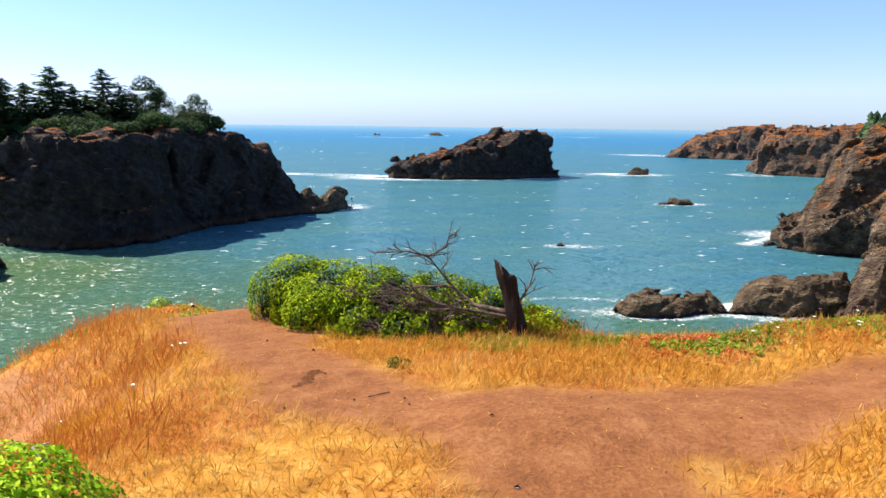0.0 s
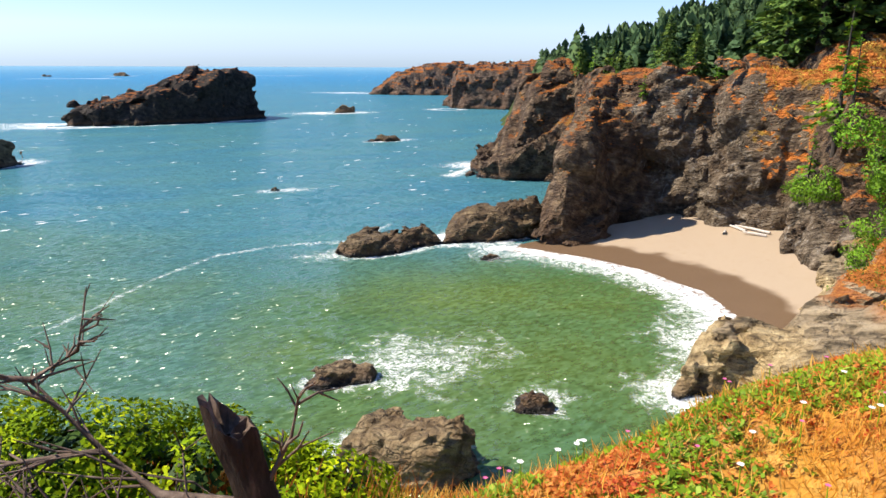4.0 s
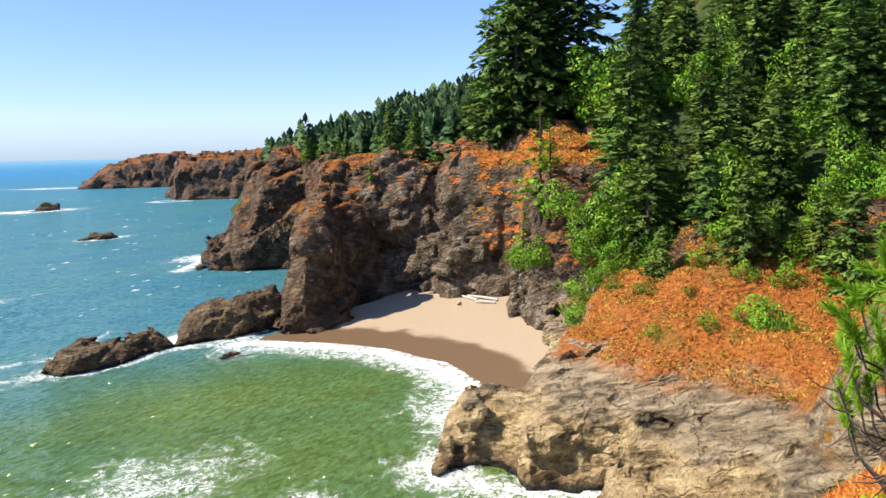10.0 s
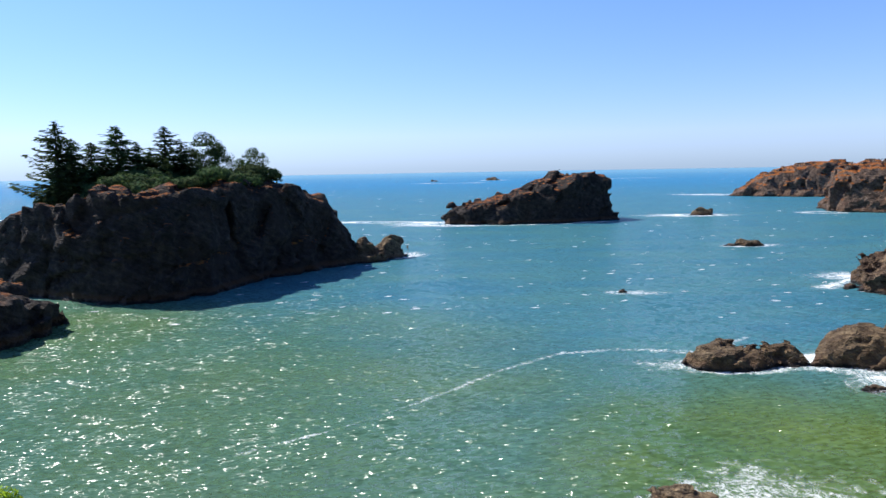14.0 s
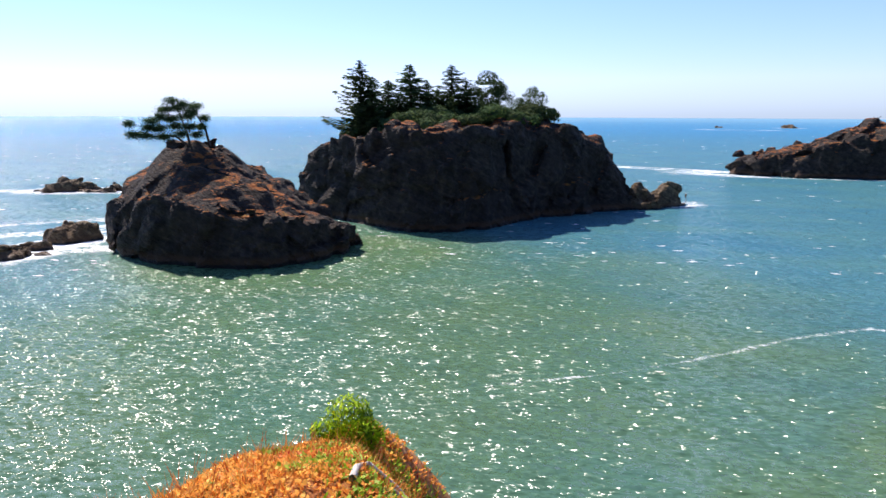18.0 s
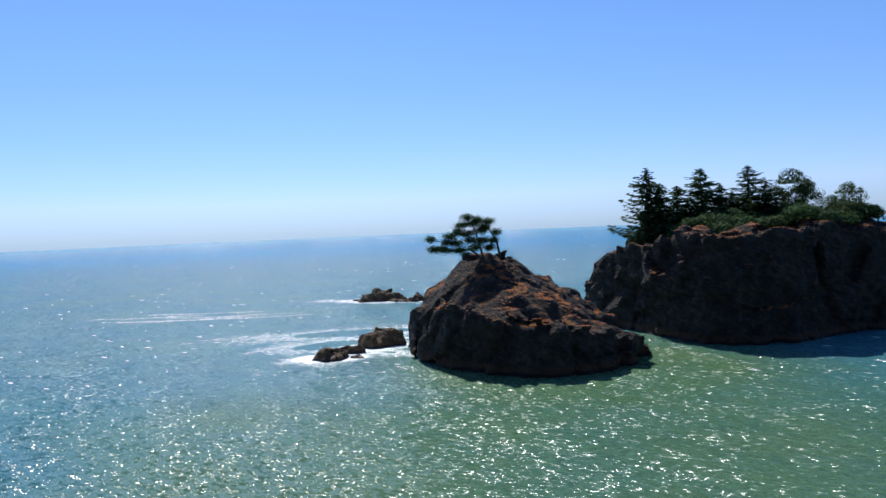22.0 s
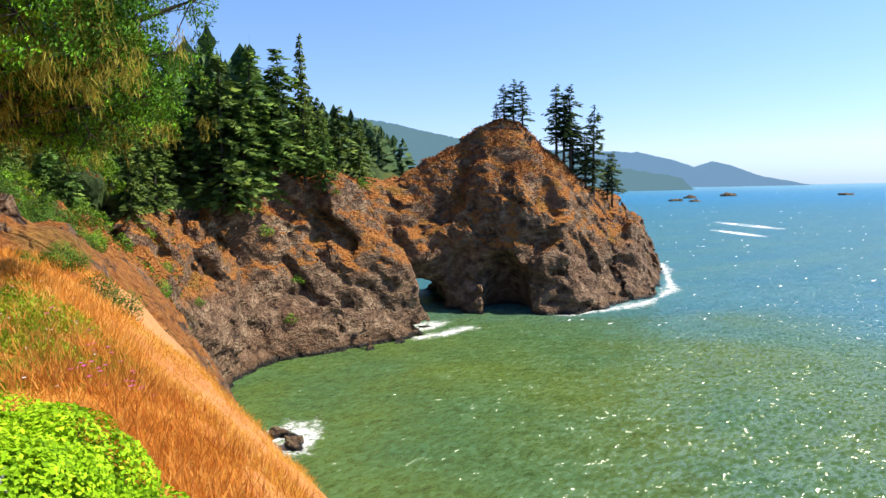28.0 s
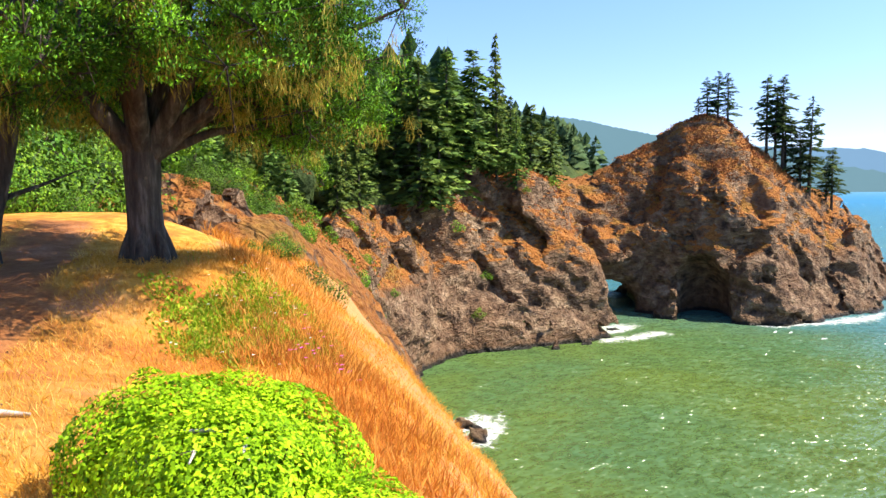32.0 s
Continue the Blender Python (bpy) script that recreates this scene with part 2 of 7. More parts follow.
NEEDLE = leaf_material("spruce_needles", (0.024, 0.055, 0.014), (0.08, 0.15, 0.027), (0.24, 0.33, 0.055), 0.18, 0.75)
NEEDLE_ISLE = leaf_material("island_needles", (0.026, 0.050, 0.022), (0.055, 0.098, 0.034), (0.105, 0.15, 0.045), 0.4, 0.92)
ALDER = leaf_material("alder_leaves", (0.045, 0.11, 0.010), (0.135, 0.28, 0.018), (0.27, 0.44, 0.03), 0.25)
# blue in these greens is distance haze mixed into the leaf colour
FAR_LEAF = leaf_material("far_needles", (0.038, 0.072, 0.036), (0.068, 0.12, 0.052), (0.115, 0.17, 0.064), 0.3, 0.9)
SALAL = leaf_material("salal_leaves", (0.06, 0.13, 0.004), (0.26, 0.41, 0.010), (0.54, 0.66, 0.03), 0.2, 0.6, 0.10, 2.5)
THICKET_LEAF = leaf_material("thicket_leaves", (0.024, 0.065, 0.006), (0.085, 0.19, 0.012), (0.21, 0.37, 0.02), 0.18)
SALAL_EDGE = leaf_material("glossy_salal_leaves", (0.030, 0.070, 0.003), (0.19, 0.31, 0.006), (0.56, 0.64, 0.016), 0.2, 0.7, 0.06, 3.0)
# dark copy of the salal leaves, with the shrub's inner shade in its colour
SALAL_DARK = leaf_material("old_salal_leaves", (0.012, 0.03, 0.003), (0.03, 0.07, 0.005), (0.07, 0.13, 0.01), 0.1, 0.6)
PINE = leaf_material("pine_needles", (0.05, 0.12, 0.01), (0.12, 0.27, 0.015), (0.26, 0.45, 0.03), 0.2)
CYPRESS = leaf_material("cypress_leaves", (0.018, 0.050, 0.005), (0.06, 0.16, 0.010), (0.22, 0.50, 0.025), 0.16, 0.75, 0.18, 0.9)
LICHEN = leaf_material("hanging_lichen", (0.12, 0.115, 0.018), (0.36, 0.32, 0.045), (0.58, 0.52, 0.11), 0.3, 0.9)

bark = Mat("bark", 0.95, 0.1)
bn = bark.noise(6, 8, 0.7, bark.pos(1, 1, 0.18))
bark.color(bark.ramp(bn, (0.3, (0.026, 0.021, 0.018)), (0.55, (0.07, 0.057, 0.047)), (0.75, (0.14, 0.12, 0.10)))).bump(bn, 0.9, 0.06)
BARK = bark.m
grey_bark = Mat("grey_bark", 0.95, 0.1)
bn = grey_bark.noise(9, 8, 0.72, grey_bark.pos(1, 1, 0.16))
grey_bark.color(grey_bark.ramp(bn, (0.3, (0.022, 0.018, 0.016)), (0.52, (0.075, 0.062, 0.052)), (0.72, (0.19, 0.165, 0.14)))).bump(bn, 1.0, 0.05)
GREY_BARK = grey_bark.m


# ---- geometry helpers ----
def mesh_of(name, verts, faces, material, smooth=True):
    me = bpy.data.meshes.new(name)
    verts = np.asarray(verts, dtype=np.float32)
    me.vertices.add(len(verts))
    me.vertices.foreach_set("co", verts.ravel())
    faces = np.asarray(faces, dtype=np.int32)
    k = faces.shape[1]
    me.loops.add(faces.size)
    me.loops.foreach_set("vertex_index", faces.ravel())
    me.polygons.add(len(faces))
    me.polygons.foreach_set("loop_start", np.arange(0, faces.size, k, dtype=np.int32))
    me.polygons.foreach_set("use_smooth", np.full(len(faces), smooth))
    me.materials.append(material)
    me.update(calc_edges=True)
    return me


def mesh_part(name, me, parent, label=""):
    ob = new(name, me)
    ob.parent = parent
    return tagged(ob, label)


def smooth01(v):
    v = np.clip(v, 0, 1)
    return v * v * (3 - 2 * v)


LATTICE = np.random.RandomState(7).rand(64, 64, 64).astype(np.float32)


def vnoise(x, y, z, scale, hard=1.0):
    """Value noise in -1 to 1 over broadcast arrays; scale: metres from bump to bump; hard: blocky steps."""
    ax = []
    for a in (x, y, z):
        a = np.asarray(a, dtype=np.float32) / scale + 17.3
        i = np.floor(a).astype(np.int32)
        f = np.clip((a - i - 0.5) * hard + 0.5, 0, 1)
        ax.append((i & 63, (i + 1) & 63, f * f * (3 - 2 * f)))
    (x0, x1, fx), (y0, y1, fy), (z0, z1, fz) = ax
    g = LATTICE
    c00 = g[x0, y0, z0] * (1 - fx) + g[x1, y0, z0] * fx
    c10 = g[x0, y1, z0] * (1 - fx) + g[x1, y1, z0] * fx
    c01 = g[x0, y0, z1] * (1 - fx) + g[x1, y0, z1] * fx
    c11 = g[x0, y1, z1] * (1 - fx) + g[x1, y1, z1] * fx
    return 2 * ((c00 * (1 - fy) + c10 * fy) * (1 - fz) + (c01 * (1 - fy) + c11 * fy) * fz) - 1


def poly_dist(x, y, pts):
    """Signed distance in plan to a closed outline, negative inside."""
    best = np.full(np.broadcast(x, y).shape, 1e9)
    inside = np.zeros(best.shape, bool)
    n = len(pts)
    for k in range(n):
        (ax, ay), (bx, by) = pts[k], pts[(k + 1) % n]
        ex, ey = bx - ax, by - ay
        t = np.clip(((x - ax) * ex + (y - ay) * ey) / (ex * ex + ey * ey), 0, 1)
        best = np.minimum(best, (x - ax - t * ex) ** 2 + (y - ay - t * ey) ** 2)
        if ay != by:
            cross = ((y >= ay) != (y >= by)) & (x < ax + (y - ay) / (by - ay) * ex)
            inside ^= cross
    return np.where(inside, -1, 1) * np.sqrt(best)


def blend_heights(x, y, pts, power=3.0, soft=2.0):
    num, den = 0.0, 0.0
    for px, py, pz in pts:
        w = 1 / ((x - px) ** 2 + (y - py) ** 2 + soft * soft) ** (power / 2)
        num, den = num + w * pz, den + w
    return num / den


def surface_nets(F, origin, h):
    """Vertices and quads of the zero surface of F (negative inside)."""
    S = F < 0
    nx, ny, nz = F.shape
    cs = [S[i:nx - 1 + i, j:ny - 1 + j, k:nz - 1 + k] for i in (0, 1) for j in (0, 1) for k in (0, 1)]
    total = sum(c.astype(np.int8) for c in cs)
    act = (total > 0) & (total < 8)
    ids = np.full(act.shape, -1, np.int32)
    ci = np.argwhere(act)
    ids[act] = np.arange(len(ci))
    i, j, k = ci.T
    acc, cnt = np.zeros((len(ci), 3)), np.zeros(len(ci))
    corner = [(a, b, c) for a in (0, 1) for b in (0, 1) for c in (0, 1)]
    for p in corner:
        for ax in range(3):
            if p[ax]:
                continue
            q = list(p)
            q[ax] = 1
            fa = F[i + p[0], j + p[1], k + p[2]]
            fb = F[i + q[0], j + q[1], k + q[2]]
            cut = (fa < 0) != (fb < 0)
            t = np.where(cut, fa / np.where(cut, fa - fb, 1), 0)
            pos = np.tile(np.array(p, float), (len(ci), 1))
            pos[:, ax] += t
            acc += pos * cut[:, None]
            cnt += cut
    verts = (ci + acc / cnt[:, None]) * h + np.asarray(origin)
    quads = []
    for ax in range(3):
        u, v = (ax + 1) % 3, (ax + 2) % 3
        a = [slice(None)] * 3
        b = [slice(None)] * 3
        a[ax], b[ax] = slice(0, -1), slice(1, None)
        A, B = S[tuple(a)], S[tuple(b)]
        e = np.argwhere(A != B)
        e = e[(e[:, u] > 0) & (e[:, v] > 0) & (e[:, u] < F.shape[u] - 1) & (e[:, v] < F.shape[v] - 1)]
        flip = A[tuple(e.T)]
        out = []
        for du, dv in ((1, 1), (0, 1), (0, 0), (1, 0)):
            c = e.copy()
            c[:, u] -= du
            c[:, v] -= dv
            out.append(ids[tuple(c.T)])
        q = np.stack(out, 1)
        q[~flip] = q[~flip][:, ::-1]
        quads.append(q)
    quads = np.concatenate(quads)
    return verts, quads[(quads >= 0).all(1)]


def grid_of(lo, hi, h):
    ax = [np.arange(a, b + h, h, dtype=np.float32) for a, b in zip(lo, hi)]
    return ax[0][:, None, None], ax[1][None, :, None], ax[2][None, None, :]


JITTER = np.random.RandomState(8).rand(3, 64, 64, 64).astype(np.float32)


def blocks(x, y, z, scale, tilt):
    """Broken rock in angular blocks, each with a height and a tilted face of its own; and the distance to its joints."""
    a = [np.asarray(c, np.float32) / scale + 23.7 for c in (x, y, z)]
    i = [np.floor(c).astype(np.int32) for c in a]
    f1 = np.full(a[0].shape, 9.0, np.float32)
    f2, val = f1.copy(), np.zeros_like(f1)
    for dx in (-1, 0, 1):
        for dy in (-1, 0, 1):
            for dz in (-1, 0, 1):
                n = ((i[0] + dx) & 63, (i[1] + dy) & 63, (i[2] + dz) & 63)
                j = [JITTER[k][n] for k in range(3)]
                e = [i[k] + (dx, dy, dz)[k] + j[k] - a[k] for k in range(3)]
                d = e[0] ** 2 + e[1] ** 2 + e[2] ** 2
                nearer = d < f1
                f2 = np.where(nearer, f1, np.minimum(f2, d))
                face = 2 * LATTICE[n] - 1 + tilt * (e[0] * (2 * j[1] - 1) + e[1] * (2 * j[2] - 1) + e[2] * (2 * j[0] - 1))
                val = np.where(nearer, face, val)
                f1 = np.where(nearer, d, f1)
    return val, np.sqrt(f2) - np.sqrt(f1)


def rough_rock(x, y, z):
    """Craggy relief: buttresses and gullies, then angular blocks of dipping beds in three sizes with open joints."""
    wx = 1.3 * vnoise(x, y, z, 7.0) + 0.35 * vnoise(x, y + 9, z, 2.9)
    wz = 1.3 * vnoise(x + 50, y, z, 7.0) + 0.35 * vnoise(x, y, z + 9, 2.9)
    # bedding dips to the east
    u, v, w = (x + wx) * 0.8 + y * 0.25 + z * 0.55, y * 0.9 - x * 0.3 + z * 0.2 + wz, (z + wz) * 0.8 - x * 0.5 - y * 0.15
    r = 1.9 * vnoise(x, y, z * 0.22, 14.0)
    r = r + 2.4 * np.maximum(0, 1 - 3.2 * np.abs(vnoise(x + wx + 31, y, z * 0.25, 11.0)))
    big, joint = blocks(u * 0.7, v * 0.85, w * 1.1, 10.0, 4.2)
    r = r + 0.95 * big + 0.8 * np.clip(1 - joint / 0.10, 0, 1)
    middle, joint = blocks(u * 0.7, v + 3, w * 1.3, 4.2, 3.6)
    r = r + 0.50 * middle + 0.30 * np.clip(1 - joint / 0.12, 0, 1)
    small, joint = blocks(u * 0.8, v + 7, w * 1.3, 1.8, 3.0)
    return r + 0.22 * small - 0.12 * (1 - 2 * np.abs(vnoise(u, v + 5, w, 0.9))) - 0.9


def relief_near(base, X, Y, Z, reach=6.5):
    """Relief where the plain form's surface is near, nought elsewhere."""
    out = np.zeros(base.shape, np.float32)
    i, j, k = np.nonzero(np.abs(base) < reach)
    out[i, j, k] = rough_rock(X[i, 0, 0], Y[0, j, 0], Z[0, 0, k])
    return out


def crag_forms(X, Y, Z, outline, tops, batter, power, soft):
    x, y = X[:, :, 0], Y[:, :, 0]
    d = poly_dist(x, y, outline)[:, :, None].astype(np.float32)
    top = blend_heights(x, y, tops, power, soft)[:, :, None].astype(np.float32)
    return d + batter * np.maximum(Z, -1), (Z - top) * 0.8


def crag_join(side, lid, rel, amp, lid_amp=0.75):
    side, lid = side + rel * amp, lid + lid_amp * rel * amp
    k = 1.6
    hh = np.clip(0.5 - 0.5 * (side - lid) / k, 0, 1)
    return lid * hh + side * (1 - hh) + k * hh * (1 - hh)


def crag(X, Y, Z, outline, tops, batter=0.3, amp=1.0, power=3.0, soft=2.0):
    """A rock mass on an outline at the waterline, under a surface through the given summits."""
    side, lid = crag_forms(X, Y, Z, outline, tops, batter, power, soft)
    return crag_join(side, lid, relief_near(np.maximum(side, lid), X, Y, Z), amp)


LAND = []


def rock_object(name, F, lo, h, material, label, category, kind="", group=""):
    v, q = surface_nets(F, lo, h)
    LAND.append((v, q))
    ob = new(name, mesh_of(name, v, q, material, False))
    return tagged(ob, label, category, group, kind)


# ---- sea ----
sea = Mat("sea_water", 0.06, 0.28)
px, py = sea.axis("X"), sea.axis("Y")
dist = sea.math("SQRT", sea.math("ADD", sea.math("MULTIPLY", px, px), sea.math("MULTIPLY", py, py)))
# green in the bays under the cliffs, teal further out
wob = sea.math("MULTIPLY", sea.math("SUBTRACT", sea.noise(0.02, 5), 0.5), 0.9)
bays = None
for cx, cy, r, k in ((-60, -70, 105, 1.0), (-52, 78, 95, 0.7), (44, 54, 72, 1.0), (-98, 132, 62, 0.8)):
    ex, ey = sea.math("SUBTRACT", px, cx), sea.math("SUBTRACT", py, cy)
    rr = sea.math("DIVIDE", sea.math("SQRT", sea.math("ADD", sea.math("MULTIPLY", ex, ex), sea.math("MULTIPLY", ey, ey))), r)
    blob = sea.math("MULTIPLY", sea.step(sea.math("ADD", rr, wob), 1.15, 0.45), k)
    bays = blob if bays is None else sea.math("MAXIMUM", bays, blob)
deep = sea.math("SUBTRACT", 1.0, bays)
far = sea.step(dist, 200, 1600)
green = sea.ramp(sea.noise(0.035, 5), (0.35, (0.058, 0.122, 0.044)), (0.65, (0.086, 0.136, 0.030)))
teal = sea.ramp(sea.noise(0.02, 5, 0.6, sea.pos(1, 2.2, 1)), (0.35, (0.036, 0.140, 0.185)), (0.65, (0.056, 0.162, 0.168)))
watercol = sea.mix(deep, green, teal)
# bluer far out; the last mix paints horizon haze into the water colour
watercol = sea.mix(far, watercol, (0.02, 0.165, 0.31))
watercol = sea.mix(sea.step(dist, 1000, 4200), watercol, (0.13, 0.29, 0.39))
sea_normal = None
for scale, k, vec in ((0.09, 0.7, sea.pos(1, 1.8, 1)), (0.28, 1.3, sea.pos(1, 2.0, 1, (0, 0, 25))), (0.75, 2.9, sea.pos(1, 1.8, 1, (0, 0, -20))), (2.0, 1.6, sea.pos(1, 1.5, 1))):
    nd = sea.n("ShaderNodeTexNoise")
    nd.inputs["Scale"].default_value, nd.inputs["Detail"].default_value = scale, 1.5
    sea.put(nd.inputs["Vector"], vec if vec is not None else sea.geo.outputs["Position"])
    vm = sea.n("ShaderNodeVectorMath")
    vm.operation = "MULTIPLY_ADD"
    sea.put(vm.inputs[0], nd.outputs["Color"])
    vm.inputs[1].default_value = (k, k, 0)
    if sea_normal is None:
        vm.inputs[2].default_value = (-3.25, -3.25, 1)
    else:
        sea.put(vm.inputs[2], sea_normal)
    sea_normal = vm.outputs[0]
vn = sea.n("ShaderNodeVectorMath")
vn.operation = "NORMALIZE"
sea.put(vn.inputs[0], sea_normal)
# coloured body of the water under a glossy, rippled surface
body, gloss = sea.n("ShaderNodeBsdfDiffuse"), sea.n("ShaderNodeBsdfGlossy")
soft_n = sea.n("ShaderNodeVectorMath")
soft_n.operation = "MULTIPLY"
sea.put(soft_n.inputs[0], vn.outputs[0])
soft_n.inputs[1].default_value = (0.45, 0.45, 1)
soft_u = sea.n("ShaderNodeVectorMath")
soft_u.operation = "NORMALIZE"
sea.put(soft_u.inputs[0], soft_n.outputs[0])
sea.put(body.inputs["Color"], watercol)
sea.put(body.inputs["Normal"], soft_u.outputs[0])
gloss.inputs["Color"].default_value = (1, 1, 1, 1)
gloss.inputs["Roughness"].default_value = 0.18
sea.put(gloss.inputs["Normal"], vn.outputs[0])
fres = sea.n("ShaderNodeFresnel")
fres.inputs["IOR"].default_value = 1.33
sea.put(fres.inputs["Normal"], vn.outputs[0])
surf_mix = sea.n("ShaderNodeMixShader")
sea.put(surf_mix.inputs[0], sea.math("ADD", 0.025, sea.math("MULTIPLY", fres.outputs[0], 0.36)))
sea.t.links.new(body.outputs[0], surf_mix.inputs[1])
sea.t.links.new(gloss.outputs[0], surf_mix.inputs[2])
sea.t.links.new(surf_mix.outputs[0], sea.t.nodes["Material Output"].inputs[0])
SEA = sea.m
rings = np.concatenate([[0], np.geomspace(6, 4900, 70)])
ang = np.linspace(0, 2 * np.pi, 145)[:-1]
sv = np.concatenate([[[0, 0, 0]], np.stack([(rings[1:, None] * np.cos(ang)).ravel(), (rings[1:, None] * np.sin(ang)).ravel(), np.zeros(70 * 144)], 1)])
sf = []
for r in range(69):
    a = 1 + r * 144 + np.arange(144)
    b = 1 + r * 144 + (np.arange(144) + 1) % 144
    sf.append(np.stack([a, a + 144, b + 144, b], 1))
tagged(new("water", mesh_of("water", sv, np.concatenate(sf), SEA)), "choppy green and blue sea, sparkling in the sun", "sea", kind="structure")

# woods, in plan
COVE_WOOD = [(88, 60), (97, 66), (106, 71), (118, 73), (128, 80), (127, 94), (150, 104), (190, 110), (210, 110), (210, 10), (100, 24), (92, 40)]
TOP_WOOD = [(124, 97), (150, 106), (210, 110), (210, 260), (340, 460), (270, 440), (205, 350), (180, 290), (150, 232), (124, 200), (119, 186), (122, 150), (118, 120)]
CLEARING = [(104, 103), (109, 101), (124, 90), (127, 78), (116, 74), (106, 82), (101, 92)]
SOUTH_WOOD = [(-40, -127), (-56, -135), (-76, -144), (-84, -164), (-66, -204), (-40, -225), (70, -225), (70, -70), (0, -70), (-16, -95)]
hillmat = Mat("forest_floor", 0.95, 0.1)
hn = hillmat.noise(0.12, 8, 0.7)
hillmat.color(hillmat.ramp(hn, (0.35, (0.022, 0.036, 0.013)), (0.55, (0.05, 0.075, 0.022)), (0.72, (0.13, 0.10, 0.035)))).bump(hn, 0.8, 2.0)
FLOOR = hillmat.m

# ---- the mainland: outlines at the waterline and summits ----
COVE = [(49, 24), (46, 31), (45, 37), (56, 38), (50, 44), (52, 50), (48, 53), (58, 58), (70, 60), (82, 64), (90, 70), (98, 82), (103, 92), (97, 101),
        (100, 108), (93, 114), (86, 114.5), (82.5, 110.5), (76, 107), (69, 107), (66.5, 110), (69, 116), (74, 121), (84, 128), (100, 150), (108, 170), (95, 178), (84, 188), (94, 199),
        (122, 216), (150, 240), (170, 285), (190, 340), (260, 430), (500, 430), (500, -60), (60, -60)]
COVE_TOPS = [(49, 31, 1.0), (50, 36, 1.5), (52, 47, 5.5), (54, 33, 4.5), (57, 31, 8.6), (58, 38, 9.0), (58, 46, 9.2), (57, 52, 7.0), (63, 29, 10.6), (63, 37, 10.8), (63.5, 44, 10.8), (63, 50.5, 9.8), (59, 54, 4), (65, 56, 5), (73, 57.5, 7), (82, 61, 10), (90, 65.5, 15), (70, 52, 11.5), (78, 51.5, 14.5), (72, 38, 14), (74, 47, 14.5), (80, 42, 17.5), (84, 54, 16.5), (70, 28, 14),
             (90, 45, 21), (92, 66, 22), (103, 78, 27), (112, 88, 31), (108, 102, 31), (122, 95, 36), (101, 114, 29), (86, 112, 17), (88, 115.5, 19), (90, 119, 25), (98, 118, 31), (68, 110, 12), (70.5, 111, 18), (73.5, 112, 22), (72, 109, 17), (76, 110, 23), (77, 114, 26.5), (80.5, 116, 29), (84, 115, 26), (82, 111.5, 22),
             (93, 123, 31.5), (86, 124, 27), (104, 162, 30), (88, 188, 1.5), (92, 185, 2.5), (96, 188, 4), (95, 182, 3.5), (98, 196, 4), (104, 201, 7), (110, 205, 13), (115, 201, 22), (99, 183, 11), (101, 185.5, 19), (105, 182, 27), (109, 179, 30.5), (114, 176, 31), (110, 190, 29), (117, 172, 27), (118, 188, 33)]
COVE_HILL = [(130, 140, 30), (150, 200, 30), (172, 300, 23), (190, 290, 28), (212, 272, 36), (224, 249, 44), (200, 350, 24), (260, 400, 28), (240, 430, 25), (128, 62, 40), (112, 30, 33), (145, 40, 55), (200, 80, 82), (200, 0, 75), (220, 200, 47),
             (300, 300, 50), (320, 100, 95), (62, 14, 24), (80, 0, 40), (100, -40, 50)]
SOUTH = [(-30, -97), (-35.5, -110), (-44, -118), (-56, -119.5), (-68, -119.5), (-80, -118.5), (-91, -120.5), (-86, -127), (-88, -134), (-93, -145), (-102, -142), (-106, -134), (-110, -130), (-116, -124), (-124, -119), (-140, -121), (-164, -129),
         (-188, -145.5), (-226, -178.5), (-215, -195.5), (-150, -177.5), (-112, -180), (-92, -186), (-80, -215), (-90, -330), (-40, -420), (200, -420), (200, -60), (-10, -60)]
SOUTH_TOPS = [(-24, -106, 34.5), (-28, -106, 31.5), (-32, -107, 28.5), (-38, -112, 28), (-44, -119, 30), (-22.7, -118, 36), (-36, -124, 36), (-48, -124.7, 36), (-56, -126, 36.5), (-61, -128, 37.5), (-68.4, -131, 35), (-74.4, -135, 32.5), (-76, -126, 21.5), (-79, -123, 11.5), (-84, -121.5, 3.5), (-88, -122.5, 2.5),
              (-94.5, -158, 33), (-100.6, -157, 36), (-108, -155.6, 40), (-116, -154, 44), (-122.6, -152.7, 48), (-127.8, -151, 52), (-131, -148.7, 50), (-133.5, -145, 45), (-136, -141.6, 39.5), (-138.5, -136, 32),
              (-143, -132, 30.5), (-149, -130, 29), (-157, -129, 26), (-170, -138.5, 24), (-200, -170.5, 18), (-150, -150, 30), (-140, -165.5, 34), (-86, -142, 30), (-92, -152, 31.5), (-118, -140, 33), (-126, -131, 22), (-108, -140, 31),
              (-44, -154, 44), (-60, -189, 48), (-20, -110, 36), (-15, -75, 33), (20, -120, 42), (30, -200, 58), (-60, -300, 65), (90, -200, 80), (60, -70, 36)]
HEAD = [(-9, 18), (5, 20), (15, 19), (26, 15), (38, 17), (49, 25), (80, 20), (80, -80), (-10, -110), (-31, -97), (-33, -76), (-31, -58), (-24, -40), (-19, -20), (-16, 0), (-14, 12)]
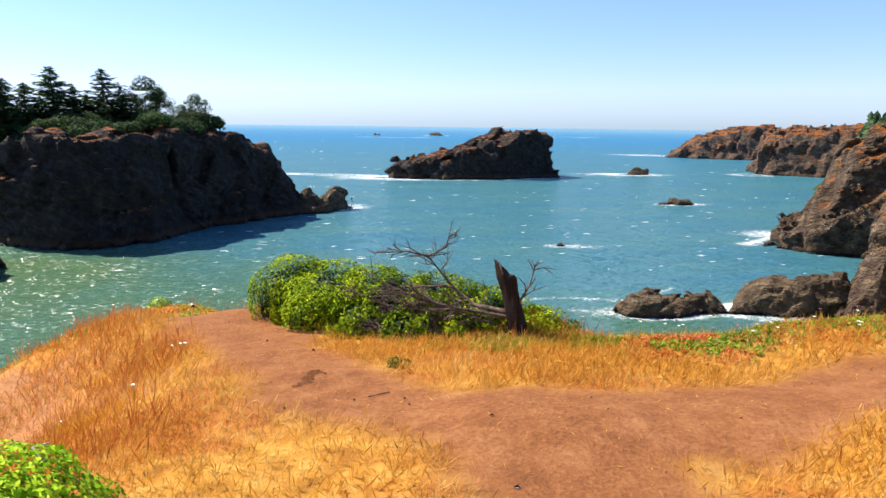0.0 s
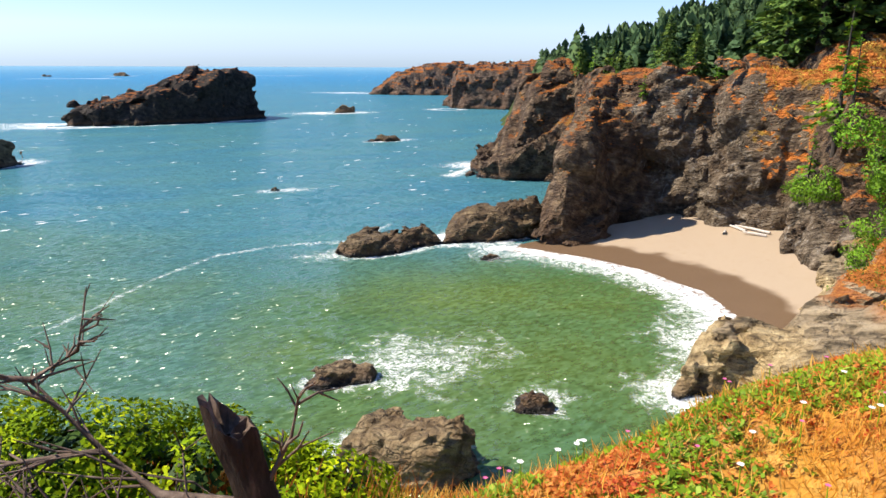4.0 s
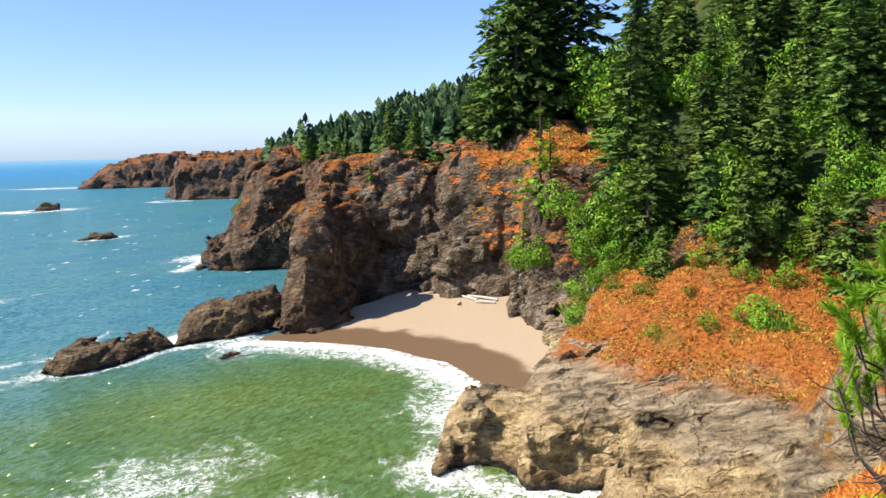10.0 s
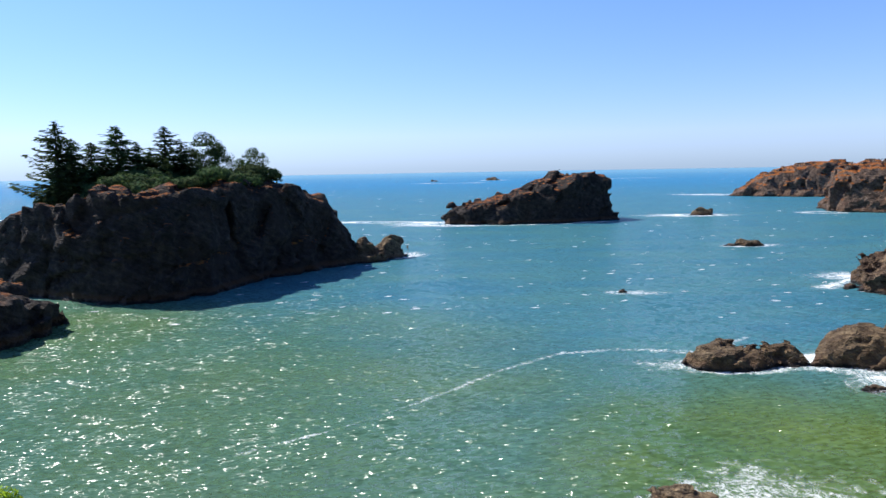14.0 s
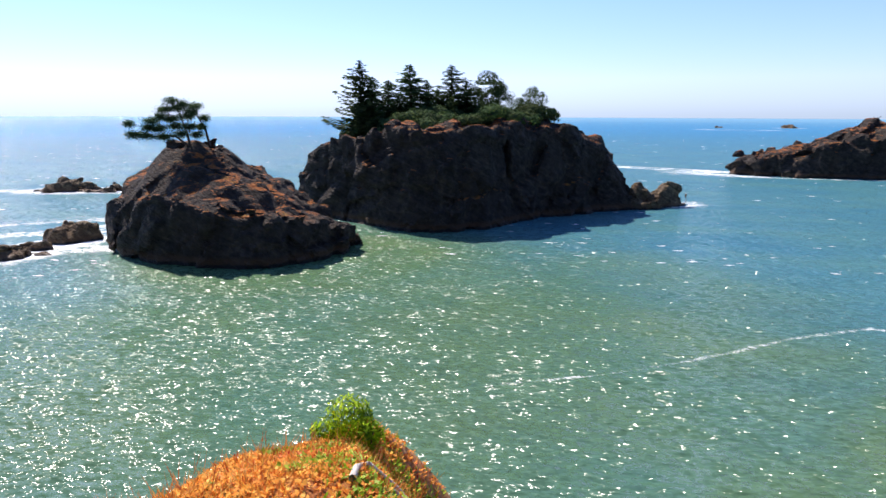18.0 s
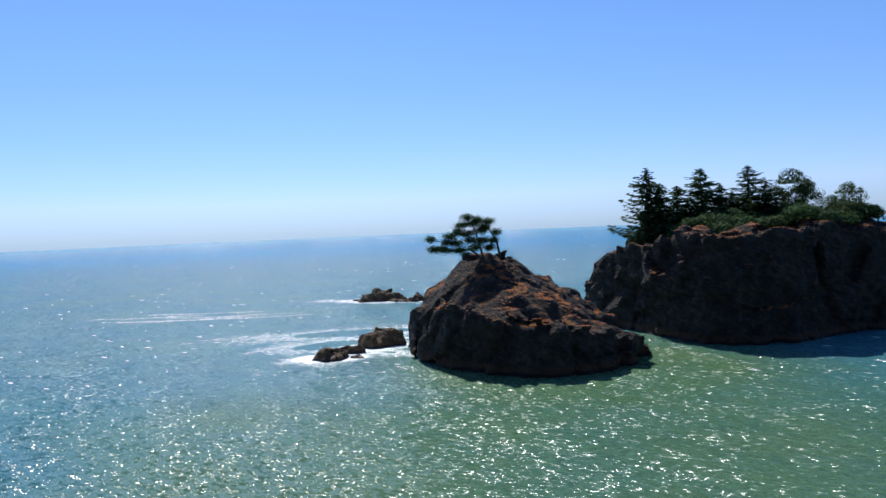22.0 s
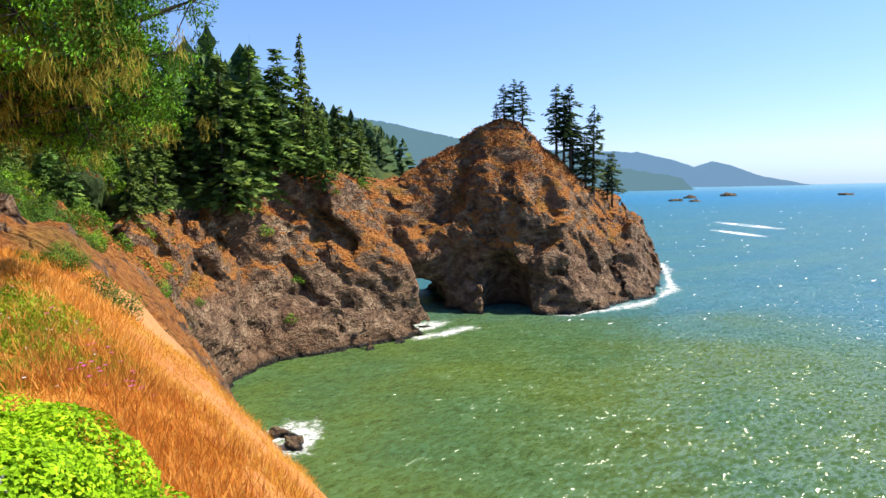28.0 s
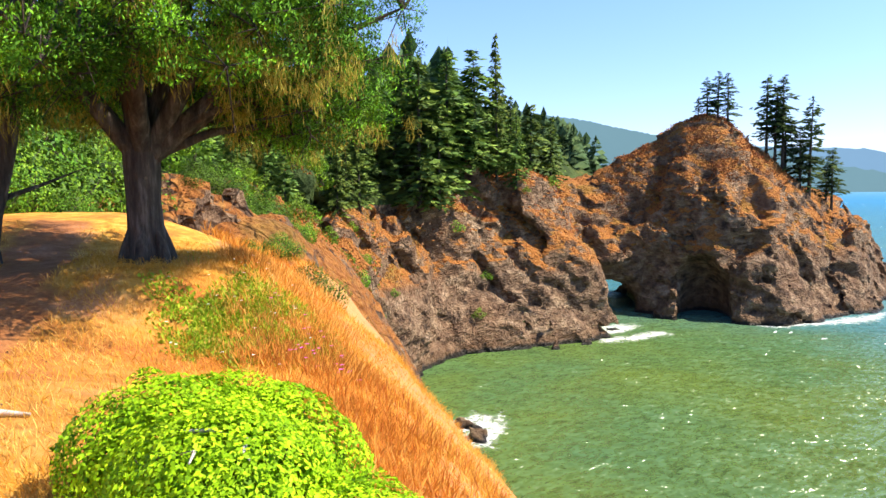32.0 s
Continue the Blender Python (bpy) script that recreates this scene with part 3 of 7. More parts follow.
# the headland underfoot
GROUND = [(-1.2, 7.0, 30.25), (0, 0, 30.62), (0.2, 2.7, 30.62), (0.4, 4.0, 30.58), (0.6, 5.2, 30.38), (1.55, 5.5, 30.36), (-1.2, 6.0, 30.22), (-1.9, 6.85, 30.1), (-1.6, 5.2, 30.28), (-3.4, 9.3, 29.7), (-4.4, 10.9, 29.05),
          (-0.9, 4.6, 30.48), (-1.9, 2.4, 30.35), (-2.4, -0.7, 30.1), (-2.4, -2.2, 30.25), (-0.9, -4.45, 31.12), (2.2, 5.8, 30.42), (3.7, 6.0, 30.58), (5.3, 6.0, 30.6), (6.5, 3, 31.0), (3, 3, 30.75), (6, 0, 31.4),
          (7, -8, 32.3), (1, -11, 31.6), (-3, -14, 29.6), (-9, -30, 28.5), (-12, -48, 26), (-20, -75, 29), (0, -45, 31), (20, -30, 33), (20, 0, 33), (40, 10, 26)]
BROW = [(-4.8, 11.6), (-4.3, 11.5), (-3.4, 10.0), (-2.75, 9.2), (-1.9, 8.0), (0.2, 7.05), (0.9, 6.55), (1.5, 6.1), (2.2, 6.05), (2.9, 6.2), (3.7, 6.2), (4.6, 6.1), (5.9, 6.4), (7.4, 5.8), (8.5, 4.2), (11, 1.5),
        (16, -2), (40, -10), (60, -30), (60, -90), (-13, -90), (-10, -60), (-6, -36), (-3.6, -18), (-2.5, -10), (-2.45, -3), (-2.3, 0), (-2.3, 4.2), (-3.2, 6.6), (-4.5, 8.2), (-4.9, 9.4), (-5.0, 11.0)]


def ground_height(x, y):
    base = blend_heights(x, y, GROUND, 3.2, 0.9)
    d = poly_dist(x, y, BROW) + 0.35 * vnoise(x, y, 0 * x, 2.3) + 0.12 * vnoise(x, y, 0 * x + 5, 0.8)
    out = np.maximum(d + 0.5, 0)
    sharp = smooth01((x + 0.2) / 1.4) * smooth01((y - 3.5) / 1.5)
    tip = smooth01((y - 8.2) / 1.2)
    return base - ((0.28 * (1 - 0.5 * sharp) + 0.35 * tip) * out + (0.16 + 0.45 * np.maximum(sharp, tip)) * out ** 2) / (1 + 0.045 * out) + np.minimum(out, 1.5) * (0.16 * vnoise(x, y, 0 * x + 6, 1.5) + 0.07 * vnoise(x, y, 0 * x + 9, 0.5)) + 0.05 * vnoise(x, y, 0 * x, 1.1) + 0.02 * vnoise(x, y, 0 * x + 3, 0.4)


CAVES = [(-99, -156, 1.5, 9, 34, 6.5, -34), (-93, -140, 2, 11, 13, 17, -34), (-113, -133, 1, 6.5, 12, 16, -40)]


def land_field(X, Y, Z):
    x, y = X[:, :, 0], Y[:, :, 0]
    x2, y2 = np.broadcast_arrays(x, y)
    cove = crag_forms(X, Y, Z, COVE, COVE_TOPS + COVE_HILL, 0.16, 3.8, 2.2)
    south = crag_forms(X, Y, Z, SOUTH, SOUTH_TOPS, 0.42, 3.4, 3.0)
    d = poly_dist(x2, y2, HEAD)[:, :, None].astype(np.float32)
    gt = ground_height(x2, y2)[:, :, None].astype(np.float32)
    near = smooth01(1 - (np.maximum(np.abs(x2) - 16, 0) + np.maximum(np.abs(y2) - 18, 0)) / 6)[:, :, None]
    side = d + 0.45 * np.maximum(Z, -1) - 4.5 * near
    top = (Z - gt + 0.9 * near) * 0.7
    plain = np.minimum(np.minimum(np.maximum(*cove), np.maximum(*south)), np.maximum(side, top))
    rel = relief_near(plain, X, Y, Z)
    # the plant-grown slope over the ledge is smoother than the bare rock
    soft = smooth01((x2 - 54) / 6) * smooth01((96 - x2) / 8) * smooth01((60 - y2) / 5)
    ledge = smooth01((84 - x2) / 6) * smooth01((62 - y2) / 5)
    tower = smooth01((16 - np.hypot(x2 - 77, y2 - 113)) / 8)
    tame = (1 - 0.5 * ledge - 0.4 * tower)[:, :, None] * (1 - 0.72 * np.maximum(soft[:, :, None] * smooth01((Z - 9.0) / 2.5), 0.7 * smooth01((4 - poly_dist(x2, y2, CLEARING)) / 4)[:, :, None] * smooth01((Z - 14.0) / 3)))
    f = crag_join(*cove, rel * tame, 0.85)
    # sea cave at the back of the beach
    cave = np.sqrt(((X - 103) / 7) ** 2 + ((Y - 88) / 6) ** 2 + ((Z - 2) / 6.0) ** 2) - 1
    f = np.maximum(f, -cave * 5)
    g = crag_join(*south, rel, 0.8, 0.5)
    for cx, cy, cz, rx, ry, rz, turn in CAVES:
        c, s = math.cos(radians(turn)), math.sin(radians(turn))
        u, v = (X - cx) * c + (Y - cy) * s, -(X - cx) * s + (Y - cy) * c
        hole = np.sqrt((u / rx) ** 2 + (v / ry) ** 2 + ((Z - cz) / rz) ** 2) - 1
        g = np.maximum(g, -hole * min(rx, rz) + 0.35 * rel)
    head = np.maximum(side + rel * 0.9, top + 0.3 * rel * (1 - near))
    return np.minimum(np.minimum(f, g), head)


for nm, lo, hi, h, mt, lb in (
    ("cliff_ledge", (43, 14, -2), (84, 62, 27), 0.42, ROCK_TAN, "pale sandstone ledge with a grey bed and rust-coloured plants above"),
    ("cliff_cove", (43, 12, -3), (129, 226, 46), 0.6, ROCK, "brown and grey sea cliffs with rusty plants around a cove"),
    ("hillside", (126, -4, 14), (206, 247, 86), 1.8, ROCK, "steep wooded hillside behind the cove"),
    ("cliff_south", (-236, -222, -3), (62, -42, 60), 0.9, ROCK_S, "brown headland cliffs with sea caves and rust-coloured plants"),
    ("cliff_north", (110, 225, -3), (330, 450, 60), 2.2, ROCK, "brown sea cliffs along the wooded coast"),
    ("cliff_headland", (-36, -48, -3), (45, 26, 36), 0.9, ROCK_S, "steep flank of the grassy headland above the sea"),
):
    X, Y, Z = grid_of(lo, hi, h)
    F = land_field(X, Y, Z)
    if h < 0.6:
        F = F + smooth01((11.5 - Z) / 3) * (0.30 * vnoise(X * 0.5 + Z * 0.4, Y * 0.8, Z * 1.5 - X * 0.4, 1.7, 3.0) + 0.42 * np.maximum(0, 1 - 5 * np.abs(vnoise(X * 0.35 + Z * 0.5, Y * 0.45, Z * 1.6 - X * 0.5, 2.6))) + 0.16 * vnoise(X, Y, Z * 1.6, 0.8, 2.0))
    v, q = surface_nets(F, lo, h)
    if nm == "cliff_cove":
        mid = v[q].mean(1)
        q = q[(mid[:, 0] > 83.4) | (mid[:, 1] > 61.4) | (mid[:, 1] < 14.8)]
    LAND.append((v, q))
    tagged(new(nm, mesh_of(nm, v, q, mt, False)), lb, "cliff" if "cliff" in nm else "hill", kind="structure")
for idx, poly, nm, low in ((1, COVE_WOOD, "cliff_cove", 0), (1, TOP_WOOD, "cliff_cove", 0), (2, COVE_WOOD, "hillside", 0), (2, TOP_WOOD, "hillside", 0), (3, SOUTH_WOOD, "cliff_south", 29), (4, TOP_WOOD, "cliff_north", 29)):
    me = bpy.data.objects[nm].data
    if len(me.materials) < 2:
        me.materials.append(FLOOR)
    sv, sq = LAND[idx]
    mid = sv[sq].mean(1)
    inside = (poly_dist(mid[:, 0], mid[:, 1], poly) < 2 * vnoise(mid[:, 0], mid[:, 1], 0 * mid[:, 0], 6.0)) & (mid[:, 2] > low)
    was = np.zeros(len(sq), np.int32)
    me.polygons.foreach_get("material_index", was)
    me.polygons.foreach_set("material_index", np.maximum(was, inside).astype(np.int32))

# paler veined rock round the sea cave
GREY_ZONE = [(88, 112), (94, 119), (104, 114), (107, 103), (105, 95), (99, 92), (94, 101)]
FOOT_ZONE = [(94, 101), (107, 103), (112, 84), (98, 70), (84, 58), (80, 63), (92, 80), (99, 92)]
me = bpy.data.objects["cliff_cove"].data
me.materials.append(ROCK_GREY)
me.materials.append(ROCK_RUST)
sv, sq = LAND[1]
mid = sv[sq].mean(1)
was = np.zeros(len(sq), np.int32)
me.polygons.foreach_get("material_index", was)
wob = 2.5 * vnoise(mid[:, 0], mid[:, 1], mid[:, 2], 5.0)
grey = (poly_dist(mid[:, 0], mid[:, 1], GREY_ZONE) < wob) | ((poly_dist(mid[:, 0], mid[:, 1], FOOT_ZONE) < wob) & (mid[:, 2] < 12 + 1.5 * wob))
rusty = (poly_dist(mid[:, 0], mid[:, 1], CLEARING) < wob) & (mid[:, 2] > 15 + 1.5 * wob)
me.polygons.foreach_set("material_index", np.where(rusty, 3, np.where(grey & (was == 0), 2, was)).astype(np.int32))

# the ground near at hand
gx = np.arange(-15, 17, 0.16)
gy = np.arange(-20, 15, 0.16)
GX, GY = np.meshgrid(gx, gy, indexing="ij")
GZ = ground_height(GX, GY)


def sheet(X, Y, Z, keep=None):
    nx, ny = X.shape
    i = np.arange(nx * ny).reshape(nx, ny)
    q = np.stack([i[:-1, :-1], i[1:, :-1], i[1:, 1:], i[:-1, 1:]], -1).reshape(-1, 4)
    if keep is not None:
        k = keep.ravel()
        q = q[k[q].all(1)]
    return np.stack([X.ravel(), Y.ravel(), Z.ravel()], 1), q


def line_dist(x, y, pts):
    best = np.full(np.broadcast(x, y).shape, 1e9)
    for (ax, ay), (bx, by) in zip(pts[:-1], pts[1:]):
        ex, ey = bx - ax, by - ay
        t = np.clip(((x - ax) * ex + (y - ay) * ey) / (ex * ex + ey * ey), 0, 1)
        best = np.minimum(best, np.hypot(x - ax - t * ex, y - ay - t * ey))
    return best


TRAIL = [(0.9, -9), (0.5, -3), (0.6, 0), (0.75, 2.8), (0.45, 3.75), (-0.4, 4.35), (-0.9, 4.9), (-1.4, 5.8), (-2.0, 6.9), (-3.3, 8.9)]
TRAIL_B = [(0.3, 3.9), (1.7, 4.05), (3.2, 4.7), (7, 3.8)]


def trail_mask(x, y):
    w = 0.18 * vnoise(x, y, 0 * x, 0.9) + 0.1 * vnoise(x, y, 0 * x + 4, 0.35)
    # worn ground between the path and the low shrub
    worn = 0.5 * smooth01((1.0 - np.hypot((x + 0.6) / 1.25, (y + 0.9) / 2.6)) * 2.2 + 3.5 * w)
    return np.maximum(worn, smooth01((0.70 - np.minimum(line_dist(x, y, TRAIL), line_dist(x, y, TRAIL_B)) + w) / 0.3))


def cover_mask(x, y):
    """Where succulent ground cover takes over from dry grass: the seaward lip."""
    d = poly_dist(x, y, BROW)
    lip = smooth01((d + 0.62 + 0.5 * smooth01((x - 3.0) / 1.2) + 0.5 * vnoise(x, y, 0 * x, 1.3)) / 0.6) * smooth01((x - 1.3) / 0.8) * smooth01((y - 2) / 2)
    mound = smooth01((2.0 - np.hypot(x + 4.1, y - 10.0) + 0.4 * vnoise(x, y, 0 * x, 0.7)) / 0.8)
    west = smooth01((d + 0.3) / 0.6) * smooth01(-(x + 1.5)) * 0.75
    return np.maximum(np.maximum(lip, mound), west * smooth01((vnoise(x, y, 0 * x + 8, 1.7) + 0.35) * 2))


def set_attr(me, name, values):
    me.attributes.new(name, "FLOAT", "POINT").data.foreach_set("value", np.asarray(values, np.float32).ravel())


gm = Mat("headland_ground", 0.95, 0.15)


def attr(m, name):
    nd = m.n("ShaderNodeAttribute")
    nd.attribute_name = name
    return nd.outputs["Fac"]


g1, g2, g3 = gm.noise(0.8, 6), gm.noise(4.5, 6, 0.65), gm.noise(30, 5, 0.7)
straw = gm.ramp(g2, (0.3, (0.27, 0.11, 0.018)), (0.5, (0.52, 0.25, 0.038)), (0.7, (0.66, 0.40, 0.10)))
straw = gm.mix(gm.step(g1, 0.48, 0.66), straw, gm.ramp(g3, (0.3, (0.28, 0.075, 0.015)), (0.7, (0.5, 0.18, 0.04))))
soil = gm.ramp(gm.math("ADD", gm.math("MULTIPLY", g2, 0.5), gm.math("MULTIPLY", g3, 0.5)), (0.3, (0.14, 0.05, 0.018)), (0.5, (0.28, 0.105, 0.036)), (0.72, (0.43, 0.20, 0.08)))
rosy = gm.ramp(g3, (0.3, (0.36, 0.10, 0.022)), (0.5, (0.56, 0.23, 0.04)), (0.7, (0.64, 0.38, 0.09)))
gcol = gm.mix(attr(gm, "cover"), straw, rosy)
gcol = gm.mix(attr(gm, "trail"), gcol, soil)
steep = gm.axis("Z", "Normal")
rub = gm.ramp(g3, (0.3, (0.30, 0.11, 0.045)), (0.7, (0.56, 0.28, 0.15)))
gcol = gm.mix(gm.math("MULTIPLY", gm.step(gm.math("ADD", steep, gm.math("MULTIPLY", gm.math("SUBTRACT", g1, 0.5), 0.8)), 0.93, 0.80), 0.75), gcol, rub)
gcol = gm.mix(gm.step(gm.math("ADD", steep, gm.math("MULTIPLY", gm.math("SUBTRACT", g2, 0.5), 0.5)), 0.42, 0.25), gcol, gm.ramp(g2, (0.3, (0.10, 0.07, 0.045)), (0.7, (0.36, 0.26, 0.17))))
gm.color(gcol)
gm.bump(gm.math("ADD", gm.math("MULTIPLY", g2, 0.6), gm.math("MULTIPLY", g3, 0.4)), 0.7, 0.06)
v, q = sheet(GX, GY, GZ)
gme = mesh_of("ground", v, q, gm.m)
set_attr(gme, "trail", trail_mask(GX, GY))
set_attr(gme, "cover", cover_mask(GX, GY))
tagged(new("ground", gme), "headland turf of dry golden grass with a bare reddish-brown path", "ground", kind="structure")

# ---- beach ----
WATER_EDGE = [(58, 111), (66, 98), (69.5, 90), (71, 78), (67, 67), (58, 60), (50, 53)]
bx, by = np.meshgrid(np.arange(46, 112, 0.8), np.arange(48, 116, 0.8), indexing="ij")
bd = line_dist(bx, by, WATER_EDGE)
east = poly_dist(bx, by, WATER_EDGE + [(130, 50), (130, 115)]) < 0
bs = np.where(east, bd, -bd)
bz = np.where(bs > 0, 0.115 * bs - 0.0008 * bs ** 2, 0.10 * bs) + 0.05 * vnoise(bx, by, 0 * bx, 4.0)
sand = Mat("sand", 0.9, 0.2)
sz = sand.axis("Z")
sn, sn2 = sand.noise(0.25, 5), sand.noise(14, 4, 0.7)
dry = sand.ramp(sn2, (0.3, (0.32, 0.24, 0.165)), (0.7, (0.44, 0.345, 0.245)))
dry = sand.mix(sand.step(sand.noise(0.8, 6, 0.7), 0.55, 0.75), dry, (0.33, 0.23, 0.14))
wet = sand.step(sand.math("ADD", sz, sand.math("MULTIPLY", sand.math("SUBTRACT", sn, 0.5), 0.6)), 1.25, 1.0)
sand.color(sand.mix(wet, dry, (0.15, 0.095, 0.055)))
sand.put(sand.b.inputs["Roughness"], sand.math("SUBTRACT", 0.9, sand.math("MULTIPLY", wet, 0.62)))
sand.bump(sand.math("ADD", sn2, sand.noise(2.5, 5)), 0.4, 0.06)
v, q = sheet(bx, by, bz, bs > -6)
tagged(new("beach", mesh_of("beach", v, q, sand.m)), "small crescent beach of pale sand, wet and dark at the water", "beach", kind="structure")


# ---- islands and rocks in the sea ----
def sea_rock(name, outline, tops, h, material, label, category, batter=0.3, amp=1.0, power=3.0, group="", pad=4.0):
    xs, ys = [p[0] for p in outline], [p[1] for p in outline]
    lo = (min(xs) - pad, min(ys) - pad, -2.0)
    hi = (max(xs) + pad, max(ys) + pad, max(t[2] for t in tops) + 5)
    X, Y, Z = grid_of(lo, hi, h)
    F = crag(X, Y, Z, outline, tops, batter, amp, power)
    if h < 0.7:
        F = F + 0.9 * h * vnoise(X * 0.5 + Z * 0.5, Y * 0.8, Z * 1.5 - X * 0.5, 4.2 * h, 3.0) + 0.5 * h * vnoise(X, Y, Z, 2.2 * h, 2.0)
    if category == "rock":
        return rock_object(name, F, lo, h, material, label, category, group=group)
    # the bare faces and the plant-grown top are parts of their own
    v, q = surface_nets(F, lo, h)
    LAND.append((v, q))
    ob = tagged(new(name), label, category, group)
    nrm = np.cross(v[q[:, 2]] - v[q[:, 0]], v[q[:, 3]] - v[q[:, 1]])
    nrm /= np.maximum(np.linalg.norm(nrm, axis=1, keepdims=True), 1e-9)
    mid = v[q].mean(1)
    cap = (np.abs(nrm[:, 2]) + 0.25 * vnoise(mid[:, 0], mid[:, 1], mid[:, 2], 5.0) > 0.7) & (mid[:, 2] > 6)
    for nm, sel in (("rock_face", ~cap), ("turf_top", cap)):
        if sel.any():
            ids, inv = np.unique(q[sel], return_inverse=True)
            mesh_part(nm, mesh_of(nm, v[ids], inv.reshape(-1, 4), material, False), ob)
    return ob


ISLE_A = [(-128, 181), (-107, 172), (-93, 168), (-83, 175), (-76, 187), (-70, 208), (-60, 230), (-49, 243), (-60, 258), (-90, 252), (-120, 235), (-146, 212), (-150, 192)]
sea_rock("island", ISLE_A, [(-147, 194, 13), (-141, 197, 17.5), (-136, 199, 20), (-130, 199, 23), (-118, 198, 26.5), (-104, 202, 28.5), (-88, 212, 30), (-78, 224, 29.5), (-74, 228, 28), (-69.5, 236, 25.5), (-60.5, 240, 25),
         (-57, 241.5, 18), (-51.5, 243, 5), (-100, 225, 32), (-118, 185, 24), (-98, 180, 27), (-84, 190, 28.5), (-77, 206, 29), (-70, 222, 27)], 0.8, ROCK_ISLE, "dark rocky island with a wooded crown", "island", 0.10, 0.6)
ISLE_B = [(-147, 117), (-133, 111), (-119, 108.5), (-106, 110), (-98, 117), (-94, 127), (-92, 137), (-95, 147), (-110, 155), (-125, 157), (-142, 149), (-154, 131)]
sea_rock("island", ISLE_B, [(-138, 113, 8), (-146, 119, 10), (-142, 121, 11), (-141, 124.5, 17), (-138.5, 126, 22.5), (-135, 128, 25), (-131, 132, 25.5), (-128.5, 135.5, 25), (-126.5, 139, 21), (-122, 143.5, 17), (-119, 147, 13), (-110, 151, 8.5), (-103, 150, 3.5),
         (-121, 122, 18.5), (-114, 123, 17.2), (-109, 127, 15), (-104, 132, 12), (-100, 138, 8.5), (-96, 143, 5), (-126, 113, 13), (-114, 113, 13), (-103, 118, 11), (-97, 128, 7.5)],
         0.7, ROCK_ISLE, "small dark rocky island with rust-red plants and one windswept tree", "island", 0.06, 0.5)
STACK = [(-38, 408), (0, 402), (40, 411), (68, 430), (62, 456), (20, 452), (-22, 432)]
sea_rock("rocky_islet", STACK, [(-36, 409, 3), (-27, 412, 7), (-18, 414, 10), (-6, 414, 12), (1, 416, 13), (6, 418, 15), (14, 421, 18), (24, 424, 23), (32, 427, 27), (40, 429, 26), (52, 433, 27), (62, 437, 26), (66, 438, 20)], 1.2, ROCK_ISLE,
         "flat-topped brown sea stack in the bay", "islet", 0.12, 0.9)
HEAD_FAR_B = [(210, 478), (243, 455), (300, 430), (420, 480), (420, 600), (300, 600), (225, 520)]
sea_rock("headland", HEAD_FAR_B, [(216, 482, 23), (228, 482, 28), (250, 482, 28), (270, 490, 23), (320, 500, 27), (400, 520, 30)], 2.4, ROCK_FAR, "reddish-brown rocky headland across the bay", "headland", 0.3, 1.2)
HEAD_FAR = [(222, 722), (260, 690), (300, 672), (390, 640), (520, 700), (480, 800), (300, 790)]
sea_rock("headland", HEAD_FAR, [(235, 722, 6), (265, 715, 22), (300, 710, 32), (330, 700, 28), (380, 700, 29), (460, 720, 34)], 3.0, ROCK_FAR, "distant reddish-brown headland sloping into the sea", "headland", 0.4, 1.3)


def boulder(cx, cy, rx, ry, hgt, turn, h, label, name="rock", material=None, lobes=2):
    rnd = random.Random(int(cx * 13 + cy * 7))
    c, s = math.cos(radians(turn)), math.sin(radians(turn))
    out, tops = [], []
    for k in range(10):
        a = 2 * math.pi * k / 10
        m = rnd.uniform(0.68, 1.15)
        u, w = rx * m * math.cos(a), ry * m * math.sin(a)
        out.append((cx + u * c - w * s, cy + u * s + w * c))
    for k in range(lobes):
        u = rx * (0 if lobes == 1 else -0.5 + k / (lobes - 1)) * 0.9
        w = ry * rnd.uniform(-0.3, 0.3)
        tops.append((cx + u * c - w * s, cy + u * s + w * c, hgt * rnd.uniform(0.45, 1.1)))
    big = max(rx, ry)
    tops += [(cx + 1.1 * rx * c, cy + 1.1 * rx * s, hgt * 0.1), (cx - 1.1 * rx * c, cy - 1.1 * rx * s, hgt * 0.1), (cx - 0.9 * ry * s, cy + 0.9 * ry * c, hgt * 0.2), (cx + 0.9 * ry * s, cy - 0.9 * ry * c, hgt * 0.2)]
    return sea_rock(name, out, tops, h, material or ROCK_LOW, label, "rock", 0.35, min(0.85, 0.14 + big * 0.06), 2.5, "rocks in the sea", pad=2.0)


